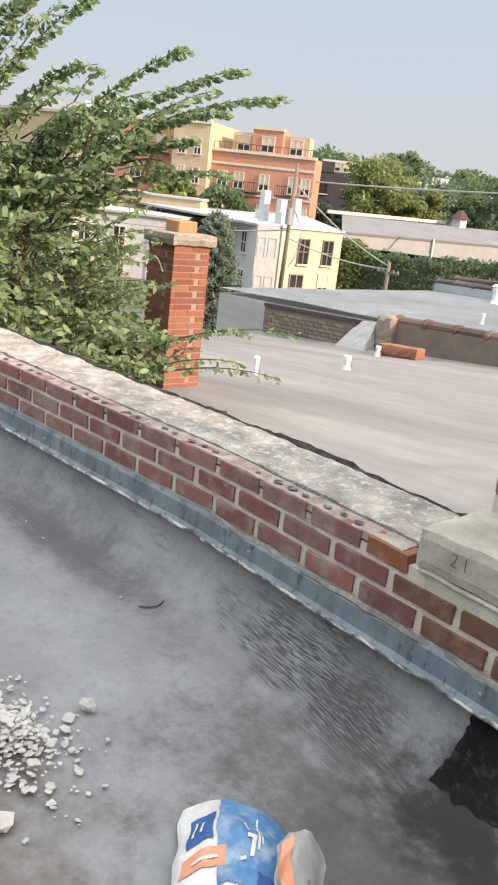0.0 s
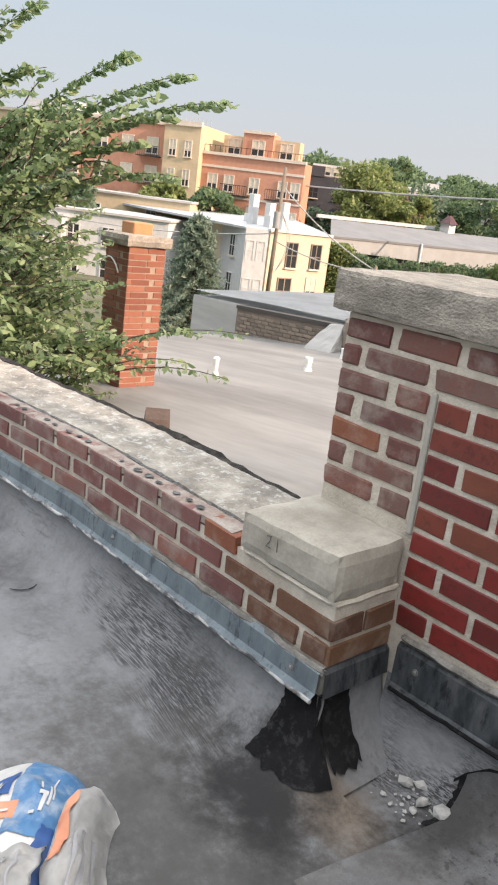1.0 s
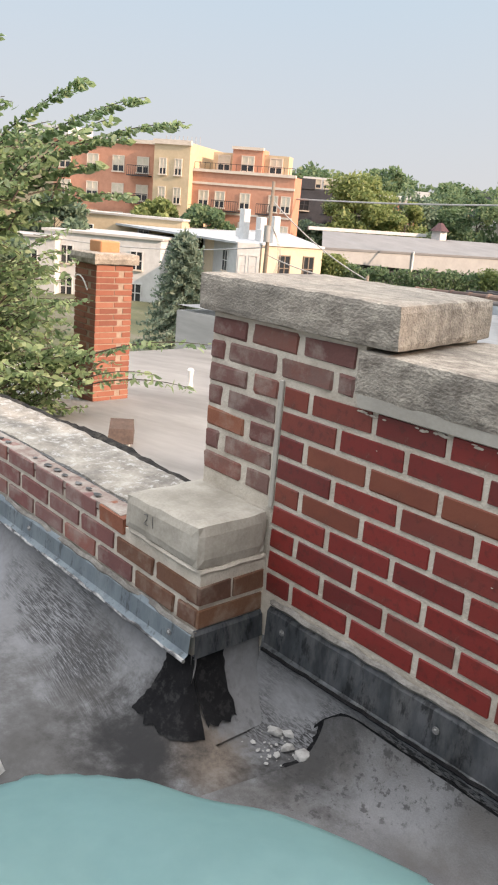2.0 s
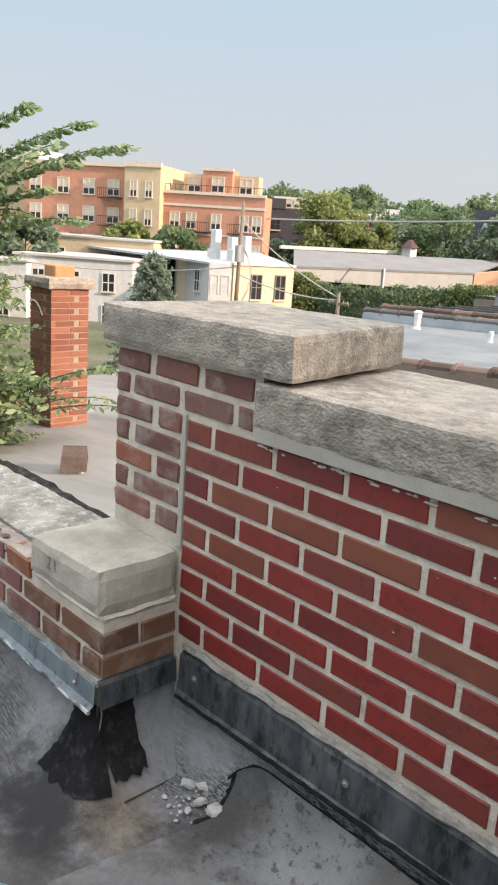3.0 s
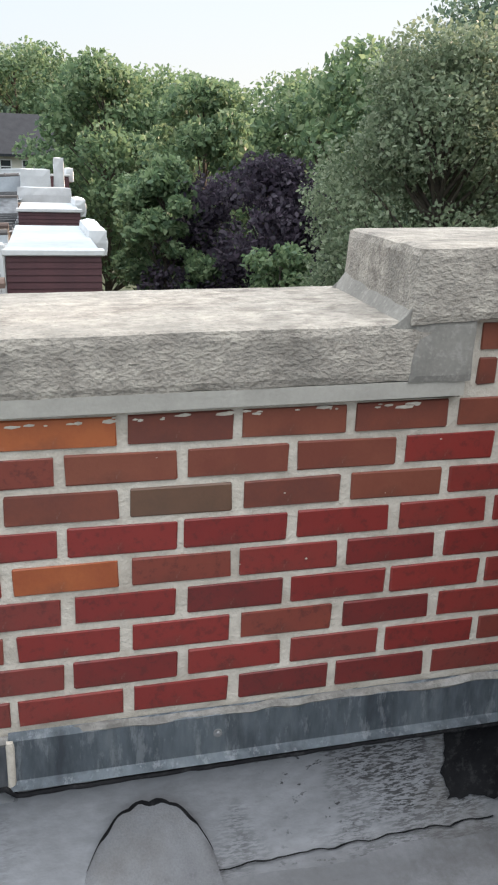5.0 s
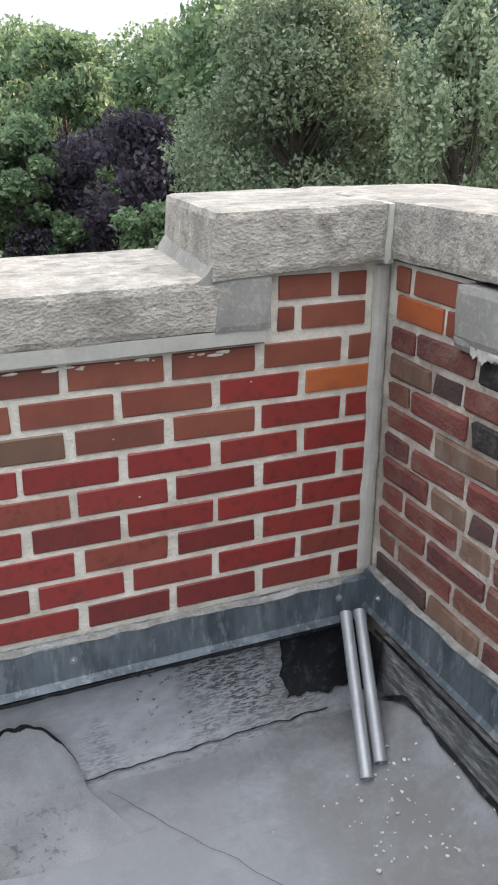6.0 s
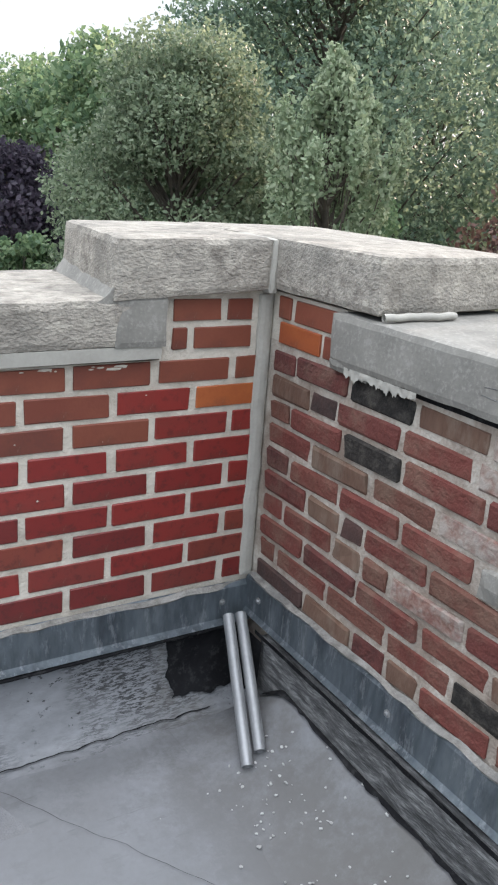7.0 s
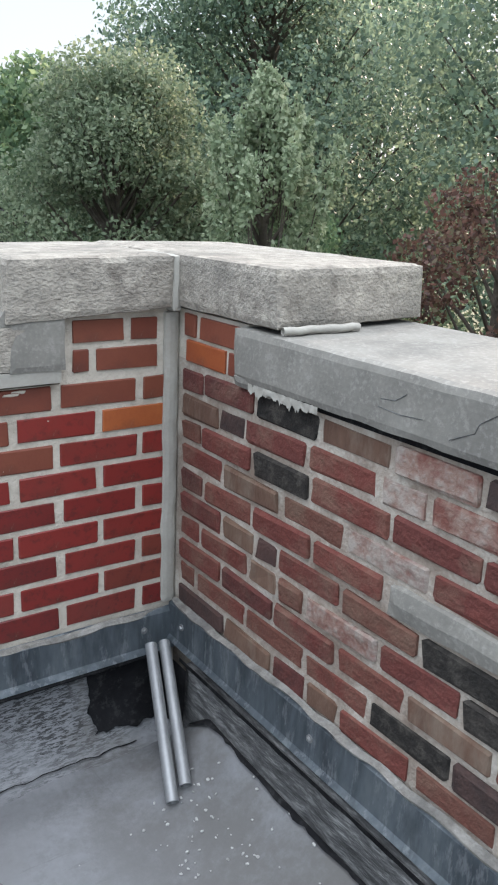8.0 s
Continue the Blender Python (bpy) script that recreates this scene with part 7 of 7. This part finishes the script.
# yards and alley
tree((-67.0, 74.5), 6.2, 5.4, LIME, "sunlit yellow-green maple by the alley", 60, 11000, 0.5, 60, -3.0, group="yard trees")
tree((-61.5, 77.5), 3.6, 3.2, LIME, "small sunlit tree by the alley", 61, 5000, 0.45, 36, -3.5, group="yard trees")
tree((-70.0, 70.0), 0.6, 3.0, DEEP, "dark bushy tree by the charcoal building", 62, 6000, 0.55, 40, -5.0, group="yard trees")
for i, (x, y, top, r) in enumerate(((-66, 84, 4.6, 6.0), (-60, 90, 5.6, 6.0), (-54, 93, 4.8, 5.0), (-72, 100, 6.0, 6.0), (-46, 112, 7.0, 6.0), (-76, 30, 1.0, 4.5), (-70, 36, 1.2, 3.5), (-68.5, 52.5, 1.4, 3.4), (-73, 50, 1.6, 3.2), (-60, 24, -0.6, 4.5), (-52, 20, -1.2, 4.0))):
    tree((x, y), top, r, (DEEP, GREEN, LIME)[2 if i in (8, 9) else i % 2], "leafy yard tree among the houses", 70 + i, 7000, 0.55, 46, -5.5, group="yard trees")
for i, (x, y, top, r) in enumerate(((-175, 176, 14, 14), (-160, 190, 15.5, 13), (-148, 205, 13, 13), (-132, 215, 15, 15), (-112, 222, 11, 14), (-92, 230, 11, 14), (-70, 226, 12, 14), (-50, 214, 14, 14), (-200, 150, 12, 14))):
    tree((x, y), top, r, GREEN, "far woods on the horizon", 100 + i, 5000, 1.5, 50, -4.0, group="far trees on the horizon")

# spruce behind the chimney
sp = base("tree", (-22.6, 16.4, G), "blue-green spruce in a back yard", "tree", "yard trees")
rs = np.random.default_rng(7)
bm = tube(bmesh.new(), (0, 0, 0), (0, 0, 7.4), 0.16, 0.03, 10)
pts = []
for i in range(120):
    z = 1.6 + 5.9 * (i / 120) ** 0.9
    reach = 2.3 * (1 - (z - 1.2) / 6.6) ** 0.85 + 0.12
    a = i * 2.4
    tip = Vector((math.cos(a) * reach, math.sin(a) * reach, z - 0.25 * reach))
    tube(bm, (0, 0, z), tip, 0.03, 0.008, 5, False)
    for k in range(110):
        q = rs.uniform(0.15, 1.0)
        pts.append((tip.x * q + rs.normal() * 0.12 * q, tip.y * q + rs.normal() * 0.12 * q, z + (tip.z - z) * q + rs.normal() * 0.07))
part("trunk", bm, M_BARK, sp)
leaf_cloud("crown", pts, 0.2, SPRUCE, sp, rs, 0.35)

# clipped ivy hedge below the warehouse
hd = base("ivy_hedge", (0, 0, G), "long ivy hedge under the warehouse eaves, yellower at one end", "hedge")
rh = np.random.default_rng(9)
for (a, b, zt, m, nm) in (((-49.5, 51.5), (-41.5, 56.0), 4.6, GREEN, "foliage"), ((-41.5, 56.0), (-37.0, 62.5), 4.9, GREEN, "foliage"), ((-38.2, 60.0), (-35.5, 66.0), 5.3, LIME, "foliage"), ((-49.8, 51.0), (-47.8, 52.3), 5.3, LIME, "foliage")):
    n = 7000
    q = rh.uniform(0, 1, n)
    p = np.stack([a[0] + (b[0] - a[0]) * q + rh.normal(0, 0.35, n), a[1] + (b[1] - a[1]) * q + rh.normal(0, 0.35, n), zt * rh.uniform(0, 1, n) ** 0.6 + 0.25 * np.sin(q * 25)], 1)
    leaf_cloud(nm, p, 0.3, m, hd, rh)

# the near tree of heaven that grows up between the buildings
AIL = leaf_material("glossy_pinnate_leaves", [(0.135, 0.215, 0.110), (0.19, 0.285, 0.142), (0.275, 0.375, 0.195), (0.38, 0.465, 0.285)], 0.5, 0.5)
ail = base("tree", (-6.9, 1.25, G), "bushy tree with long feathery leaf sprays", "tree", "yard trees")
ra = np.random.default_rng(21)
wood = bmesh.new()
tube(wood, (0, 0, 0), (0.3, 0.1, 6.2), 0.16, 0.09, 10)
tube(wood, (0.3, 0.1, 6.2), (0.7, 0.3, 8.6), 0.09, 0.03, 8)
cent, dirs = [], []


def spray(a, b, droop, leaf, gap=0.035):
    """A shoot from a to b with leaflets in pairs along it."""
    a, b = Vector(a), Vector(b)
    n = max(6, int((b - a).length / gap))
    side = (b - a).cross(Vector((0, 0, 1))).normalized()
    last = a
    for i in range(1, n + 1):
        t = i / n
        p = a.lerp(b, t) + Vector((0, 0, droop * (4 * t * (1 - t))))
        if i % 3 == 0 or i == n:
            tube(wood, last, p, 0.008 * (1 - 0.7 * t) + 0.002, 0.008 * (1 - 0.7 * t), 5, False)
            last = p
        if t > 0.15:
            for s in (-1, 1):
                o = side * s * leaf * 0.42 + Vector((0, 0, -leaf * 0.16)) + Vector(ra.normal(size=3)) * 0.012
                cent.append(p + o)
                dirs.append(side * s * 0.9 + (b - a).normalized() * 0.5 + Vector((0, 0, -0.35)))


# the long sprays that stand out against the sky (local to the foot)
F = Vector((-6.9, 1.25, G))
for tip, root in (((-4.79, 3.1, 2.12), (-6.5, 1.9, 1.3)), ((-5.01, 2.82, 2.30), (-6.4, 1.8, 1.35)), ((-5.31, 2.39, 2.40), (-6.4, 1.5, 1.2)), ((-5.05, 2.7, 1.95), (-6.5, 1.7, 1.1)), ((-5.84, 1.82, 2.72), (-6.7, 1.0, 1.4)), ((-6.0, 1.6, 2.9), (-6.8, 0.8, 1.3)), ((-5.9, 1.75, 2.2), (-6.8, 1.1, 1.2)), ((-5.2, 2.5, 1.7), (-6.4, 1.6, 0.9)), ((-5.0, 2.75, 1.45), (-6.3, 1.7, 0.9)), ((-6.2, 1.3, 2.6), (-6.9, 0.7, 1.2))):
    spray(Vector(root) - F, Vector(tip) - F, 0.16, 0.15, 0.018)
LONG = len(cent)
for i in range(1350):
    ang, z = ra.uniform(0, 2 * math.pi), 5.6 + 2.9 * ra.uniform(0, 1) ** 1.25
    r0 = 1.2 * math.sqrt(ra.uniform(0.0, 1.0)) * (1.0 - 0.45 * max(0, z - 7.6))
    root = Vector((0.15 + math.cos(ang) * r0, -0.15 + math.sin(ang) * r0, z - 0.3))
    reach = ra.uniform(0.35, 0.85) * (1.0 if z < 8.2 else 0.8)
    tip = root + Vector((math.cos(ang) * reach, math.sin(ang) * reach, ra.uniform(-0.15, 0.5)))
    spray(root, tip, 0.06, 0.12, 0.038)
for i in range(90):
    q = ra.uniform(0, 1)
    root = Vector((-6.7 + 0.95 * q, 0.9 + 1.0 * q, 1.05 + 0.45 * q)) - F + Vector(ra.normal(size=3)) * 0.22
    tip = root + Vector((0.28, 0.32, 0.30)) * ra.uniform(0.6, 1.3) + Vector(ra.normal(size=3)) * 0.16
    spray(root, tip, 0.06, 0.13, 0.035)
# low sprays round the chimney foot
for tip, root in (((-4.48, 3.3, 0.14), (-5.6, 2.6, -0.15)), ((-4.85, 3.03, 0.08), (-5.7, 2.5, -0.25)), ((-4.56, 3.21, -0.30), (-5.6, 2.6, -0.45)), ((-4.9, 3.0, -0.22), (-5.7, 2.5, -0.45))):
    spray(Vector(root) - F, Vector(tip) - F, 0.08, 0.15, 0.06)
for i in range(60):
    root = Vector((-5.75 + ra.normal() * 0.16, 2.35 + ra.normal() * 0.16, -0.35 + ra.normal() * 0.14)) - F
    a = ra.uniform(0, 6.28)
    spray(root, root + Vector((math.cos(a) * ra.uniform(0.15, 0.4), math.sin(a) * ra.uniform(0.15, 0.4), ra.uniform(-0.1, 0.3))), 0.05, 0.12, 0.045)
# more sprays over the top of the crown
for tip, root in (((-6.07, 1.39, 2.50), (-6.5, 0.95, 1.5)), ((-5.97, 1.58, 2.62), (-6.5, 1.1, 1.6)), ((-6.12, 1.27, 2.16), (-6.6, 0.9, 1.4)), ((-5.82, 1.86, 2.2), (-6.4, 1.3, 1.6)), ((-6.3, 1.0, 2.75), (-6.7, 0.7, 1.5)), ((-6.35, 0.9, 2.4), (-6.8, 0.6, 1.4))):
    spray(Vector(root) - F, Vector(tip) - F, 0.12, 0.19, 0.035)
part("trunk", wood, M_BARK, ail)
cent_a = np.array([tuple(c) for c in cent])
dirs_a = np.array([tuple(d) for d in dirs])
leaf_cloud("crown", cent_a[LONG:], 0.088, AIL, ail, ra, 0.48, dirs_a[LONG:])
leaf_cloud("long_sprays", cent_a[:LONG], 0.115, AIL, ail, ra, 0.46, dirs_a[:LONG] * 2.2, label="long feathery sprays at the top")
